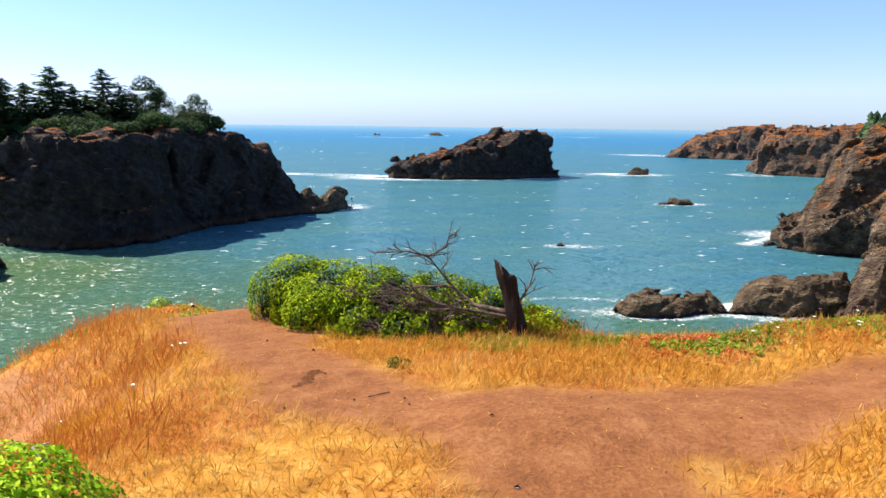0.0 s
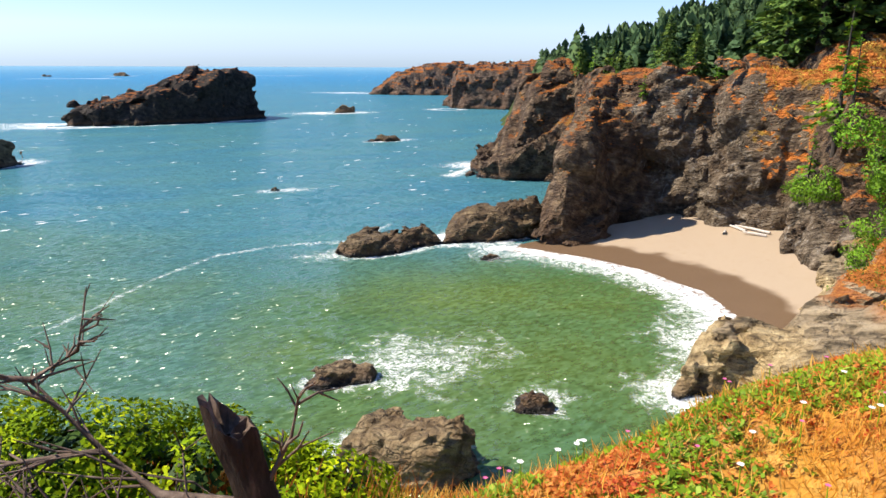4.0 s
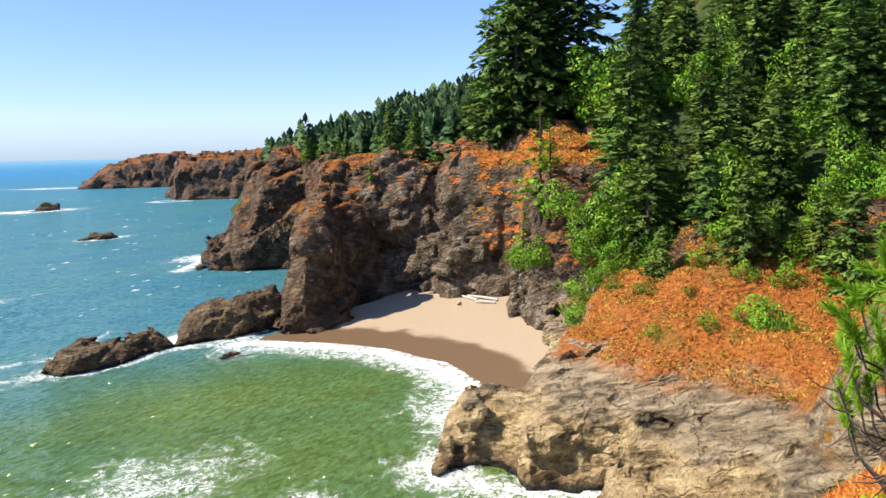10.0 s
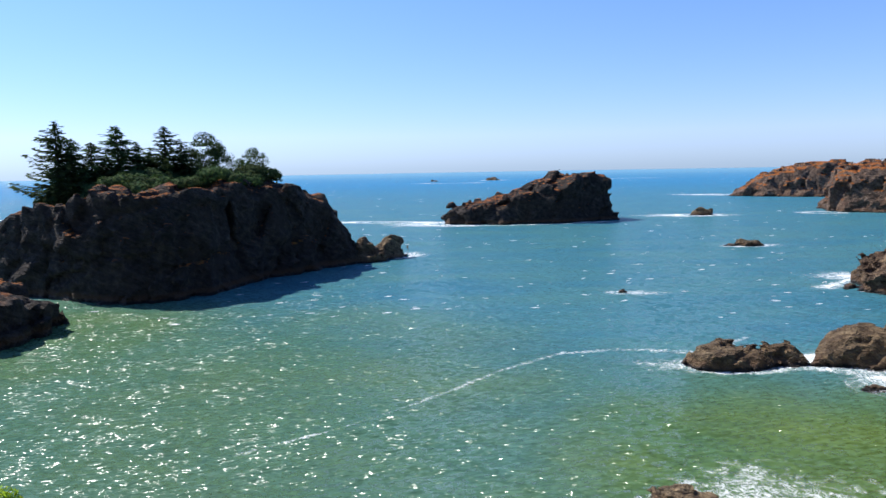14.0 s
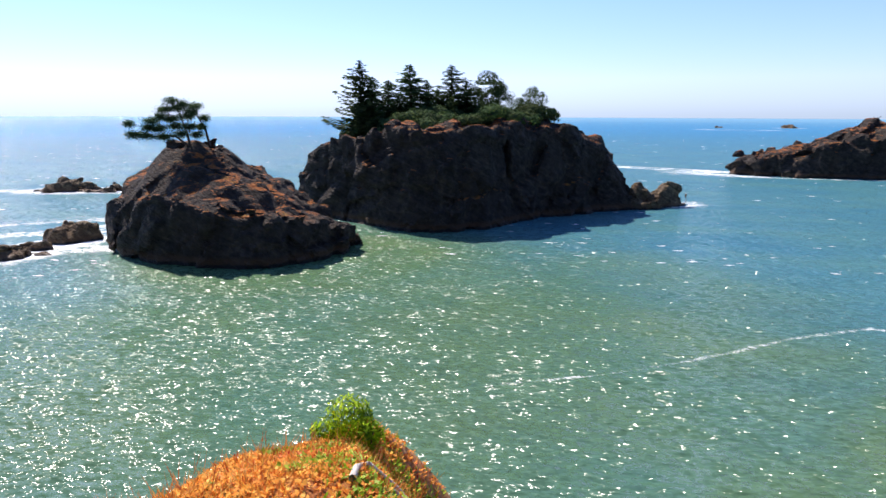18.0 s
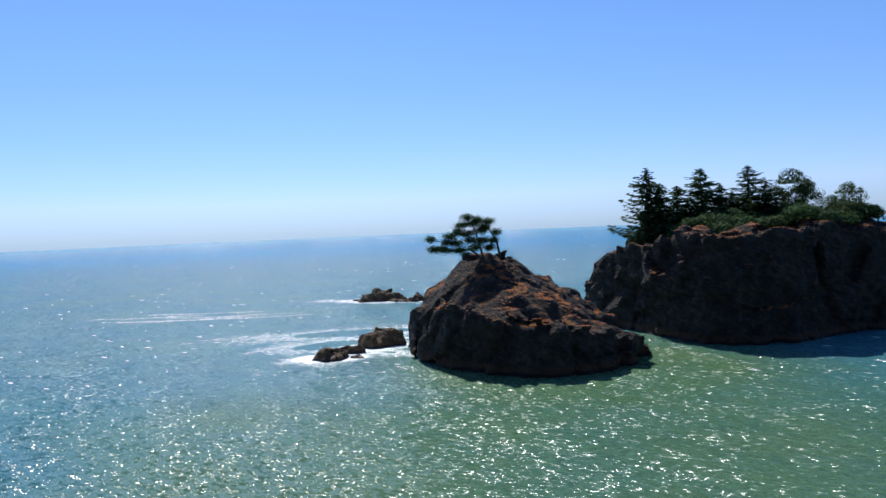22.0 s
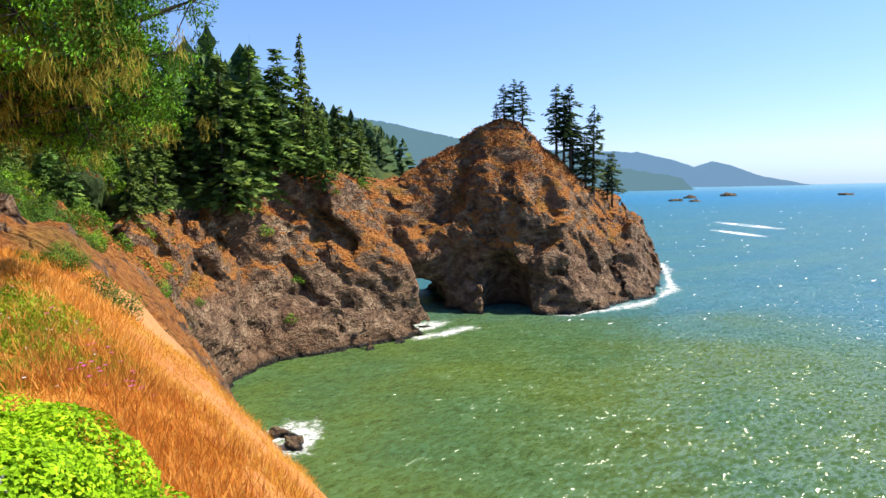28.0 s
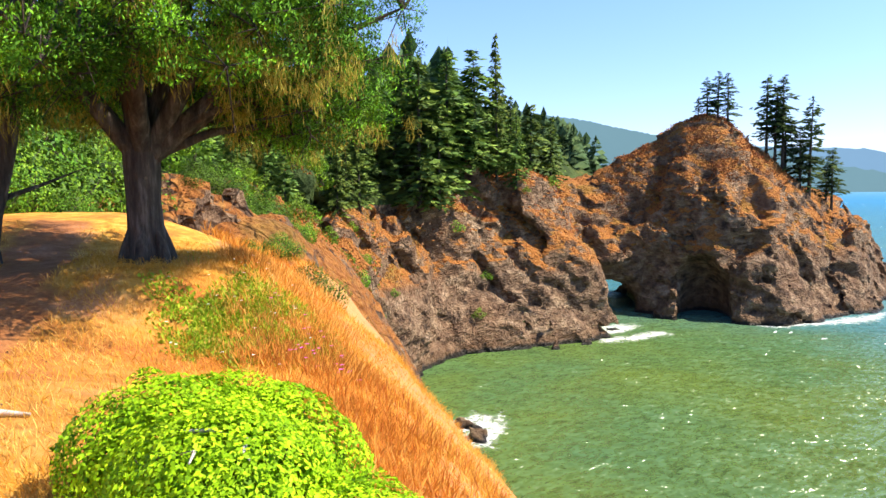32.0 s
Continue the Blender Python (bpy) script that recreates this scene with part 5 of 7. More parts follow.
def plant_to(proto, tall, x, y, top, group="", widen=1.0, low=28.0):
    """Plant a copy with its tip at a height fitted to the camera's view, stepping back along the sight line to high
    land.
    """
    z = land_z(x, y)
    for _ in range(16):
        if z is not None and z > low:
            break
        x, y, top = x * 1.02, y * 1.02, 32 + (top - 32) * 1.02
        z = land_z(x, y)
    else:
        return None
    ob = plant(proto, x, y, max(0.2, (top - z + 0.3) / tall), x * 1.7, z=z, group=group)
    ob.scale = (ob.scale[0] * widen, ob.scale[1] * widen, ob.scale[0])
    return ob


for x, y, top, k, wd in ((-41.1, -128.1, 57, 1, 1.1), (-48.3, -131.9, 60, 0, 1.1), (-55, -133, 60.5, 1, 1.0), (-60, -133.6, 64, 2, 0.5), (-63, -130, 47, 0, 0.7), (-35, -123.8, 52, 1, 1.15), (-74, -136, 47.5, 0, 0.9),
                         (-45, -127.5, 49, 1, 1.1), (-69, -136, 50, 3, 1.0), (-52, -129, 51, 1, 1.0)):
    plant_to(SPRUCES[k], (22, 18, 26, 14)[k], x, y, top, "big spruces above the south cliffs", wd)
for x, y, s in ((121, 73, 1.4), (128, 82, 1.5), (112, 70, 1.1), (127, 88, 1.5), (106, 69, 1.0)):
    plant(ALDER_TREE, x, y, s, x, group="alders at the wood's edge")
# tall spruces behind the clearing
for x, y, top in ((119, 101, 82), (123, 98, 78), (128, 101, 86), (124, 106, 74), (133, 95, 88), (116, 106, 62), (131, 107, 80)):
    plant_to(SPRUCES[2 if y < 102 else 0], 26 if y < 102 else 22, x, y, top, "tall spruces behind the cove", 0.85)
forest([(2, -74), (-12, -98), (-26, -112), (-36, -142), (14, -140), (34, -76)], 4.6, 44, 33, SPRUCES, 0.4, 0.7, "spruces behind the south cliffs", floor=20)
forest([(-1, -64), (-5, -100), (-17, -108), (-13, -64)], 3.4, 9, 37, [ALDER_BUSH], 0.35, 0.7, "bushes on the south cliffs", floor=12)
forest([(-8, -40), (-14, -60), (-24, -90), (-34, -116), (-22, -112), (-8, -70), (-3, -42)], 3.6, 12, 34, [ALDER_BUSH], 0.25, 0.5, "bushes on the south cliffs", floor=12)
forest([(4, -70), (-10, -92), (-24, -110), (0, -120), (24, -76)], 3.0, 40, 38, [ALDER_BUSH, ALDER_BUSH, ALDER_TREE], 0.4, 0.8, "undergrowth of the south wood", floor=18)
# wind-thinned spruces behind the peak
PROW = [conifer("spruce_tree", 15, 4.4, 31 + k, NEEDLE_ISLE, "wind-thinned dark spruce on the headland's ridge", whorls=19, arms=7, ragged=0.45, low=lo, tuft=1.25, dead=0.1, aspect=0.32) for k, lo in enumerate((0.1, 0.3))]
for x, y, top, k, wd in ((-127, -150, 60, 0, 1.3), (-129.5, -149, 61.5, 0, 1.2), (-131.5, -147.5, 61, 0, 1.1), (-125, -151, 55, 0, 1.3), (-141.5, -144.5, 60, 1, 1.0), (-143, -143, 57.5, 1, 1.0), (-144.6, -142, 59.8, 1, 1.0),
                         (-146, -142.5, 52, 0, 1.1), (-151, -139.4, 54.6, 0, 0.95), (-149, -140.5, 47, 0, 1.2), (-159.8, -140.3, 41, 1, 1.1), (-158.5, -141, 38, 0, 1.2)):
    plant_to(PROW[k], 15, x, y, top, "spruces on the ridge", wd, 18.0)
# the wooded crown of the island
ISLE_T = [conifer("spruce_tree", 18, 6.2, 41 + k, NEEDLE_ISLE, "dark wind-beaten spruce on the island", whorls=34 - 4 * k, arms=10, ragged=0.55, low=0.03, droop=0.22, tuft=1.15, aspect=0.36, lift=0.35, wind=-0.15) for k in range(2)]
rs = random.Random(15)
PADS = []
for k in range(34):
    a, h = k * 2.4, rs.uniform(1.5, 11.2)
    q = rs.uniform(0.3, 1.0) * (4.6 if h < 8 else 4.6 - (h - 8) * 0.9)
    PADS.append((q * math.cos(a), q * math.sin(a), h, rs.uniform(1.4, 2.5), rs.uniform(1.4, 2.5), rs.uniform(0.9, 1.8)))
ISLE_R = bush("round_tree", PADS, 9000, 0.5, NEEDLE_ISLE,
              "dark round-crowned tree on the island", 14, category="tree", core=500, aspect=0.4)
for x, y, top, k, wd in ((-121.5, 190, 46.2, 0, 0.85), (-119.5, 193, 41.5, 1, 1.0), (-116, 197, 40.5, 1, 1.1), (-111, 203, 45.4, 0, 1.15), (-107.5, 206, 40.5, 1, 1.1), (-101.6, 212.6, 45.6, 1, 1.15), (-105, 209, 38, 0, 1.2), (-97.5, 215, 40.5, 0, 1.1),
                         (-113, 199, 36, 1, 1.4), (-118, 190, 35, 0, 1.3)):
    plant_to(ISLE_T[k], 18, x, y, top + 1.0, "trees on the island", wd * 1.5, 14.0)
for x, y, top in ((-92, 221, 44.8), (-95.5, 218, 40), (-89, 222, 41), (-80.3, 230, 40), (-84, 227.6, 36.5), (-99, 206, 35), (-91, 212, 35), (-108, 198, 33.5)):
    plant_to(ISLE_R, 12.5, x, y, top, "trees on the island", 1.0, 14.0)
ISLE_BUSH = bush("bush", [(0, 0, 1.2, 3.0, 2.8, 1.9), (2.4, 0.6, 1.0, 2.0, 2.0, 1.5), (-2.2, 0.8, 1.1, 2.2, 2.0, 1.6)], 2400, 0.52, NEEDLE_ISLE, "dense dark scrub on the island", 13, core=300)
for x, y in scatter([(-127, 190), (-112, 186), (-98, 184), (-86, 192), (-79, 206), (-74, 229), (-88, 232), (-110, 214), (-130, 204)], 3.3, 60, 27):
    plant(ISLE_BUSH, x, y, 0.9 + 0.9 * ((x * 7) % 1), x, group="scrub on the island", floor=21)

# the windswept tree of the small island
wt = tagged(new("windswept_tree"), "gnarled windswept conifer leaning over the small island", "tree")
wz = land_z(-128.5, 132) or 25.0
wt.location = (-128.5, 132, wz - 0.4)
rs = np.random.RandomState(51)
trunk, crown = Soup(), Soup()
left, up = np.array([-0.42, -0.91, 0]), np.array([0, 0, 1.0])
for foot, knee, tipp in ((-1.5, (-0.6, 4.2), (1.4, 7.5)), (3.2, (3.8, 3.4), (5.6, 8.6)), (3.4, (6.5, 2.4), (13.5, 2.4))):
    trunk.tube([left * foot, left * knee[0] + up * knee[1], left * tipp[0] + up * tipp[1]], [0.32, 0.24, 0.1], 6)
# flat wind-combed pads of foliage: reach, height, half length
for u, z, hl in ((16.6, 5.0, 1.5), (15.8, 2.6, 1.8), (13.2, 2.4, 2.4), (10.4, 3.9, 2.3), (9.2, 2.0, 2.0), (7.2, 6.1, 2.4), (5.6, 8.6, 2.8), (7.0, 10.2, 1.7), (1.6, 9.0, 2.0), (-0.6, 6.2, 1.4), (3.2, 4.3, 2.3), (1.4, 2.4, 1.7), (3.6, 6.8, 2.4), (8.6, 8.2, 1.8), (11.6, 5.6, 1.9), (5.2, 2.6, 2.0), (2.4, 7.6, 1.7), (6.4, 4.4, 2.0), (9.6, 6.6, 1.6), (4.4, 9.6, 1.4), (0.2, 4.2, 1.5), (12.6, 4.2, 1.6)):
    c0 = left * u + up * z
    k0 = left * (u * 0.6 + 1.2) + up * (z * 0.75)
    trunk.tube([k0, (k0 + c0) / 2 + up * 0.3, c0], [0.10, 0.07, 0.03], 5)
    n = int(560 * hl)
    c = c0 + left * (rs.normal(0, 0.45, (n, 1)) * hl) + np.array([0.91, -0.42, 0]) * (rs.normal(0, 0.4, (n, 1)) * hl) + up * (rs.normal(0.1, 0.42, (n, 1)) + 0.35 * rs.rand(n, 1))
    ax = unit(left + rs.normal(0, 0.6, (n, 3)) * np.array([1, 1, 0.5]))
    sd = unit(np.cross(ax, up) + rs.normal(0, 0.4, (n, 3)))
    crown.leaves(c, ax, sd, rs.uniform(0.35, 0.75, n), rs.uniform(0.12, 0.24, n))
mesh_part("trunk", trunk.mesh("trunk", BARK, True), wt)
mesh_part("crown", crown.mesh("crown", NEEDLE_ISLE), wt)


# rust-coloured scrub and dry grass over the slope above the ledge and in the clearing
def slope_scrub(name, poly, count, seed, material, label, size, low):
    rs = np.random.RandomState(seed)
    xs, ys = np.array(poly).T
    px, py = rs.uniform(xs.min(), xs.max(), count), rs.uniform(ys.min(), ys.max(), count)
    ok = (poly_dist(px, py, poly) < 0) & (vnoise(px, py, 0 * px, 3.1) + 0.7 * vnoise(px, py, 0 * px + 4, 1.1) > rs.uniform(-0.9, 0.5, count))
    at = []
    for x, y in zip(px[ok], py[ok]):
        z = land_z(x, y)
        if z is not None and z > low:
            at.append((x, y, z))
    p = np.repeat(np.array(at), 3, 0)
    n = len(p)
    p = p + rs.normal(0, size * 0.5, (n, 3)) * np.array([1, 1, 0.3])
    d = unit(rs.normal(size=(n, 3)) * np.array([1, 1, 0.5]) + np.array([0, 0, 0.8]))
    L = size * rs.uniform(0.5, 1.4, n)
    s = Soup()
    s.leaves(p + d * (L * 0.3)[:, None], d, unit(np.cross(d, rs.normal(size=(n, 3)))), L, L * 0.4)
    return tagged(new(name, s.mesh(name, material)), label, "scrub", kind="stuff")


RUSTY = leaf_material("rusty_scrub_leaves", (0.17, 0.045, 0.014), (0.36, 0.11, 0.024), (0.56, 0.25, 0.06), 0.1, 0.85)
OCHRE = leaf_material("dry_ochre_grass", (0.30, 0.14, 0.025), (0.50, 0.28, 0.05), (0.58, 0.40, 0.10), 0.2, 0.85)
LOWGREEN = leaf_material("low_green_scrub", (0.05, 0.09, 0.012), (0.12, 0.19, 0.02), (0.24, 0.30, 0.04), 0.2, 0.8)
LEDGE_SLOPE = [(58, 28), (62, 52), (74, 56), (88, 60), (96, 50), (96, 22), (66, 20)]
slope_scrub("rusty_scrub", LEDGE_SLOPE, 16000, 141, RUSTY, "low rust-coloured scrub on the slope over the ledge", 0.34, 10.5)
slope_scrub("ochre_grass", LEDGE_SLOPE, 2600, 142, OCHRE, "dry ochre grass on the slope over the ledge", 0.34, 10.5)
slope_scrub("green_scrub", LEDGE_SLOPE, 2600, 143, LOWGREEN, "patches of low green scrub on the rusty slope", 0.4, 10.5)
slope_scrub("ochre_grass", CLEARING, 3500, 144, OCHRE, "dry yellow and rusty grass in the clearing", 0.5, 16)
slope_scrub("rusty_scrub", CLEARING, 4500, 145, RUSTY, "rust-coloured scrub in the clearing", 0.45, 16)
PEAK = [(-98, -154), (-112, -143), (-124, -137), (-140, -137), (-150, -140), (-140, -152), (-124, -158), (-104, -160)]
slope_scrub("rusty_scrub", PEAK, 9000, 146, leaf_material("brown_scrub_leaves", (0.14, 0.045, 0.018), (0.30, 0.115, 0.04), (0.42, 0.22, 0.08), 0.15, 0.9), "brown and rusty scrub on the headland's peak", 0.6, 24)
slope_scrub("rusty_scrub", [(-40, -118), (-56, -122), (-80, -127), (-88, -138), (-94, -150), (-80, -146), (-56, -136), (-40, -128)], 6000, 147, RUSTY, "rust-coloured scrub along the cliff top", 0.5, 22)
slope_scrub("rusty_scrub", [(-8, -60), (-22, -80), (-30, -97), (-46, -118), (-30, -116), (-8, -100), (0, -70)], 11000, 148, RUSTY, "rust-coloured scrub over the saddle", 0.42, 16)
slope_scrub("green_scrub", [(-8, -60), (-22, -80), (-30, -97), (-46, -118), (-30, -116), (-8, -100), (0, -70)], 5000, 149, LOWGREEN, "patches of low green scrub over the saddle", 0.45, 16)


# far woods: one mesh for the countless trees
def far_wood(name, poly, count, seed, hmin, hmax, label, n=38, floor=4):
    rs = np.random.RandomState(seed)
    s = Soup()
    xs, ys = np.array(poly).T
    px, py = rs.uniform(xs.min(), xs.max(), count * 4), rs.uniform(ys.min(), ys.max(), count * 4)
    ok = poly_dist(px, py, poly) < 0
    for x, y in list(zip(px[ok], py[ok]))[:count]:
        z = land_z(x, y)
        if z is None or z < floor:
            continue
        h = rs.uniform(hmin, hmax)
        t = rs.rand(n) ** 0.8
        az = rs.rand(n) * 6.283
        r = h * 0.40 * (1 - t) ** 0.7 + 0.1
        c = np.stack([x + r * np.cos(az) * 0.6, y + r * np.sin(az) * 0.6, z + h * t], 1)
        ax = unit(np.stack([np.cos(az), np.sin(az), np.full(n, -0.25)], 1))
        ax[-3:] = (0, 0, 1)
        c[-3:] = (x, y, z + h * 0.94)
        s.leaves(c, ax, unit(np.cross(ax, rs.normal(size=(n, 3)))), np.maximum(r * 1.5, h * 0.12) * (34 / n) ** 0.4, np.maximum(r * 0.9, h * 0.045) * (34 / n) ** 0.4,
                 unit(np.stack([np.cos(az), np.sin(az), np.full(n, 0.6)], 1)))
    return tagged(new(name, s.mesh(name, FAR_LEAF)), label, "forest", kind="stuff")


far_wood("far_woods", [(186, 20), (186, 225), (176, 290), (205, 345), (262, 432), (340, 490), (420, 600), (420, 20)], 4200, 61, 7, 12, "distant dense spruce woods on the hills")
far_wood("far_woods", [(20, -215), (-40, -216), (-78, -240), (-95, -340), (-160, -600), (-340, -1000), (-640, -1650), (-300, -1900), (250, -900), (250, -215)], 900, 62, 14, 24, "distant dense spruce woods on the southern hills")
far_wood("woods", [(124, 97), (150, 106), (200, 110), (205, 235), (160, 235), (124, 196), (120, 150), (120, 120)], 900, 63, 7, 13, "spruce woods on the slope behind the cliffs", 64)
far_wood("woods", [(-50, -220), (-90, -228), (-180, -292), (-240, -450), (-160, -480), (-70, -300)], 620, 65, 11, 19, "hazy spruce woods on the hill behind the headland", 56, 18)
far_wood("woods", [(-60, -152), (-66, -200), (-40, -215), (60, -215), (60, -125), (-10, -145)], 200, 64, 14, 24, "spruce woods behind the south cliffs", 60, 24)


# ---- foam on the water ----
foamm = Mat("sea_foam", 0.8, 0.2)
fd = attr(foamm, "dens")
na, nb = foamm.noise(0.45, 8, 0.68, None, 1.0), foamm.noise(1.9, 6, 0.7)
lace = foamm.math("ABSOLUTE", foamm.math("SUBTRACT", foamm.noise(0.55, 5, 0.58, None, 1.6), 0.5))
lace2 = foamm.math("ABSOLUTE", foamm.math("SUBTRACT", foamm.noise(1.5, 4, 0.6, None, 1.2), 0.5))
lines = foamm.math("MAXIMUM", foamm.step(lace, 0.05, 0.008), foamm.math("MULTIPLY", foamm.step(lace2, 0.05, 0.01), 0.8))
solid = foamm.step(foamm.math("ADD", fd, foamm.math("ADD", foamm.math("MULTIPLY", foamm.math("SUBTRACT", na, 0.5), 1.8), foamm.math("MULTIPLY", foamm.math("SUBTRACT", nb, 0.5), 1.0))), 0.80, 1.0)
thin = foamm.math("MULTIPLY", lines, foamm.step(foamm.math("ADD", fd, foamm.math("MULTIPLY", foamm.math("SUBTRACT", na, 0.5), 2.0)), 0.25, 0.75))
cover = foamm.math("MAXIMUM", solid, foamm.math("MULTIPLY", thin, 0.7))
foamm.color((0.85, 0.87, 0.86))
ftr = foamm.n("ShaderNodeBsdfTransparent")
fmx = foamm.n("ShaderNodeMixShader")
foamm.put(fmx.inputs[0], cover)
foamm.t.links.new(ftr.outputs[0], fmx.inputs[1])
foamm.t.links.new(foamm.b.outputs[0], fmx.inputs[2])
foamm.t.links.new(fmx.outputs[0], foamm.t.nodes["Material Output"].inputs[0])


def foam(lo, hi, h, density, label, z=0.06):
    X, Y = np.meshgrid(np.arange(lo[0], hi[0] + h, h), np.arange(lo[1], hi[1] + h, h), indexing="ij")
    d = density(X, Y)
    Zs = z + 0.02 * vnoise(X, Y, 0 * X, 3.0)
    v, q = sheet(X, Y, Zs, d > 0.01)
    if not len(q):
        return
    me = mesh_of("foam", v, q, foamm.m)
    set_attr(me, "dens", d)
    ob = tagged(new("foam", me), label, "foam", kind="stuff")
    ob.visible_shadow = False
    return ob


def ring(cx, cy, rx, ry, turn, width, side=0.0, top=1.0):
    c, s = math.cos(radians(turn)), math.sin(radians(turn))

    def density(X, Y):
        u, w = ((X - cx) * c + (Y - cy) * s) / rx, (-(X - cx) * s + (Y - cy) * c) / ry
        r = (np.hypot(u, w) - 1) * min(rx, ry)
        wd = width * (1 + side * np.clip(u, -1, 1)) * (1 + 0.5 * vnoise(X, Y, 0 * X, 5.0))
        return top * np.clip(1 - r / np.maximum(wd, 0.1), 0, 1) * (r > -2.5)

    R = max(rx, ry) + width * 2.2
    return (cx - R, cy - R), (cx + R, cy + R), density


for cx, cy, rx, ry, tn, wd, sd, tp in (
    (20.6, 70.6, 5.6, 2.4, 6, 5.5, 0.7, 0.70), (33.6, 57.6, 1.8, 1.5, 0, 3.0, 0.4, 0.68), (16.6, 53.4, 4.6, 4.0, -25, 1.4, -0.9, 0.75), (40, 118.5, 9, 4, 14, 1.8, 0, 0.8), (60, 121, 12, 6, 8, 2.2, 0, 0.8),
    (40, 121, 9, 2, 10, 4, 0.2, 0.8), (96, 288, 9, 3.8, 5, 3, 0.4, 0.75), (122, 460, 12, 6, 0, 14, -0.2, 0.95), (33, 185, 3, 1.6, 0, 4.5, 0.2, 0.7), (-38, 262, 7, 5, 55, 5, 0.5, 0.9),
    (-156, 100, 7, 5, 60, 7, -0.3, 1.2), (-161, 115, 8, 5, 70, 6, 0, 1.2), (-255, 200, 25, 7, 35, 12, 0, 1.0), (-136.5, -36, 4.0, 3.0, 70, 4, 0, 1.1), (-273, -46, 17, 8, 80, 14, 0.5, 1.1),
    (-340, -46, 15, 8, 80, 18, 0.3, 0.8), (-87, -130, 5, 2.6, 20, 2.5, 0, 0.8), (-34, -79, 4.4, 2.8, 60, 3, 0, 0.85), (108, 211, 10, 4, 10, 6, -0.4, 0.9), (-36, 410, 8, 6, 0, 18, -0.5, 0.95),
    (15, 405, 45, 6, 12, 3, 0, 0.85), (-20, 1738, 24, 14, 0, 14, 0, 0.9), (-70, 428, 36, 5, -8, 6, 0, 0.9), (225, 745, 30, 6, -35, 12, 0, 0.9),
    (-460, -290, 30, 4, 60, 6, 0, 0.95), (-388, -250, 22, 3, 60, 4, 0, 0.95), (-105, 1490, 60, 10, 0, 12, 0, 0.9), (285, 1730, 70, 10, 0, 12, 0, 0.9), (240, 760, 25, 6, -20, 10, 0, 0.8),
    (205, 470, 10, 8, 0, 10, 0, 0.8), (-150, 114, 10, 3, 15, 3, 0, 0.85), (-172, 112, 16, 9, 60, 12, 0, 0.7), (-188, 128, 26, 8, 55, 14, 0, 0.66),
):
    lo, hi, dn = ring(cx, cy, rx, ry, tn, wd, sd, tp)
    foam(lo, hi, 0.7 if cx * cx + cy * cy < 4e4 else 2.0, dn, "white foam around sea-washed rocks")


def surf(X, Y):
    d = line_dist(X, Y, WATER_EDGE)
    sea_side = poly_dist(X, Y, WATER_EDGE + [(130, 50), (130, 115)]) > 0
    reach = 7.0 + 5.5 * vnoise(X, Y, 0 * X, 9.0)
    up = 3.2 + 2.4 * vnoise(X, Y, 0 * X, 8.0)
    return np.where(sea_side, np.clip(1.05 - 0.9 * d / np.maximum(reach, 2.0), 0, 1.1), np.where(d < up, 1.1 - 0.4 * np.clip(d / up, 0, 1), 0))


foam((42, 44), (80, 122), 0.5, surf, "white surf washing up the beach", 0.30)
tip = [(47, 53), (49.5, 45), (55, 39), (45, 37), (45, 31), (48, 25)]
foam((36, 20), (60, 58), 0.5, lambda X, Y: np.clip(0.92 - line_dist(X, Y, tip) / (7.0 + 2 * vnoise(X, Y, 0 * X, 6.0)), 0, 1), "white surf at the ledge's foot", 0.08)


def streak(pts, width, top):
    return lambda X, Y: top * np.clip(1 - line_dist(X, Y, pts) / (width * (1 + 0.7 * vnoise(X, Y, 0 * X, 14.0))), 0, 1)


DRIFT = [(-30, 80), (-19.6, 89), (-13.4, 96), (-7.1, 104), (0.6, 115), (10.2, 125), (21, 128), (25, 128), (34, 127)]
foam((-32, 78), (36, 132), 0.6, streak(DRIFT, 1.2, 0.62), "thin drifting line of foam across the bay")
foam((26, 124), (48, 140), 0.6, streak([(27, 127), (35, 126), (46, 137)], 1.5, 0.7), "thin drifting line of foam across the bay")
for k in range(7):
    a, b = -318 + k * 7 + 9 * math.sin(k * 2.1), 84 + k * 5 + 12 * math.sin(k * 3.7)
    pts = [(a, b), (a + 14, b + 12), (a + 30 + 6 * math.sin(k), b + 34)]
    foam((a - 12, b - 12), (a + 50, b + 48), 1.6, streak(pts, 4.5, 0.66), "broken streaks of foam on the open water")
for pts in ([(-93, -122), (-85, -120), (-79, -120.2)], [(-121, -119.5), (-136, -117.5), (-147, -118), (-160, -122.5), (-174, -129.5)], [(-174, -129.5), (-190, -143.5), (-226, -175.5)], [(84, 191), (95, 203), (122, 217)]):
    xs, ys = [p[0] for p in pts], [p[1] for p in pts]
    foam((min(xs) - 6, min(ys) - 6), (max(xs) + 6, max(ys) + 6), 0.7, streak(pts, 3.6, 0.95), "white foam along the foot of the cliff")

# whitecaps scattered over the open sea
rs = np.random.RandomState(71)
caps = Soup()
n = 2600
r = 160 * np.exp(rs.rand(n) * 2.9)
a = rs.uniform(-0.75, 2.35, n)
c = np.stack([-r * np.sin(a), r * np.cos(a), np.full(n, 0.05)], 1)
lng = rs.uniform(1.0, 4.5, n) * (r / 350) ** 0.55
ax = unit(np.stack([0.95 + rs.normal(0, 0.12, n), 0.3 + rs.normal(0, 0.2, n), np.zeros(n)], 1))
caps.leaves(c, ax, np.stack([-ax[:, 1], ax[:, 0], np.zeros(n)], 1), lng, lng * rs.uniform(0.12, 0.3, n))
capm = Mat("whitecap", 0.8, 0.2)
capm.color((0.8, 0.84, 0.85))
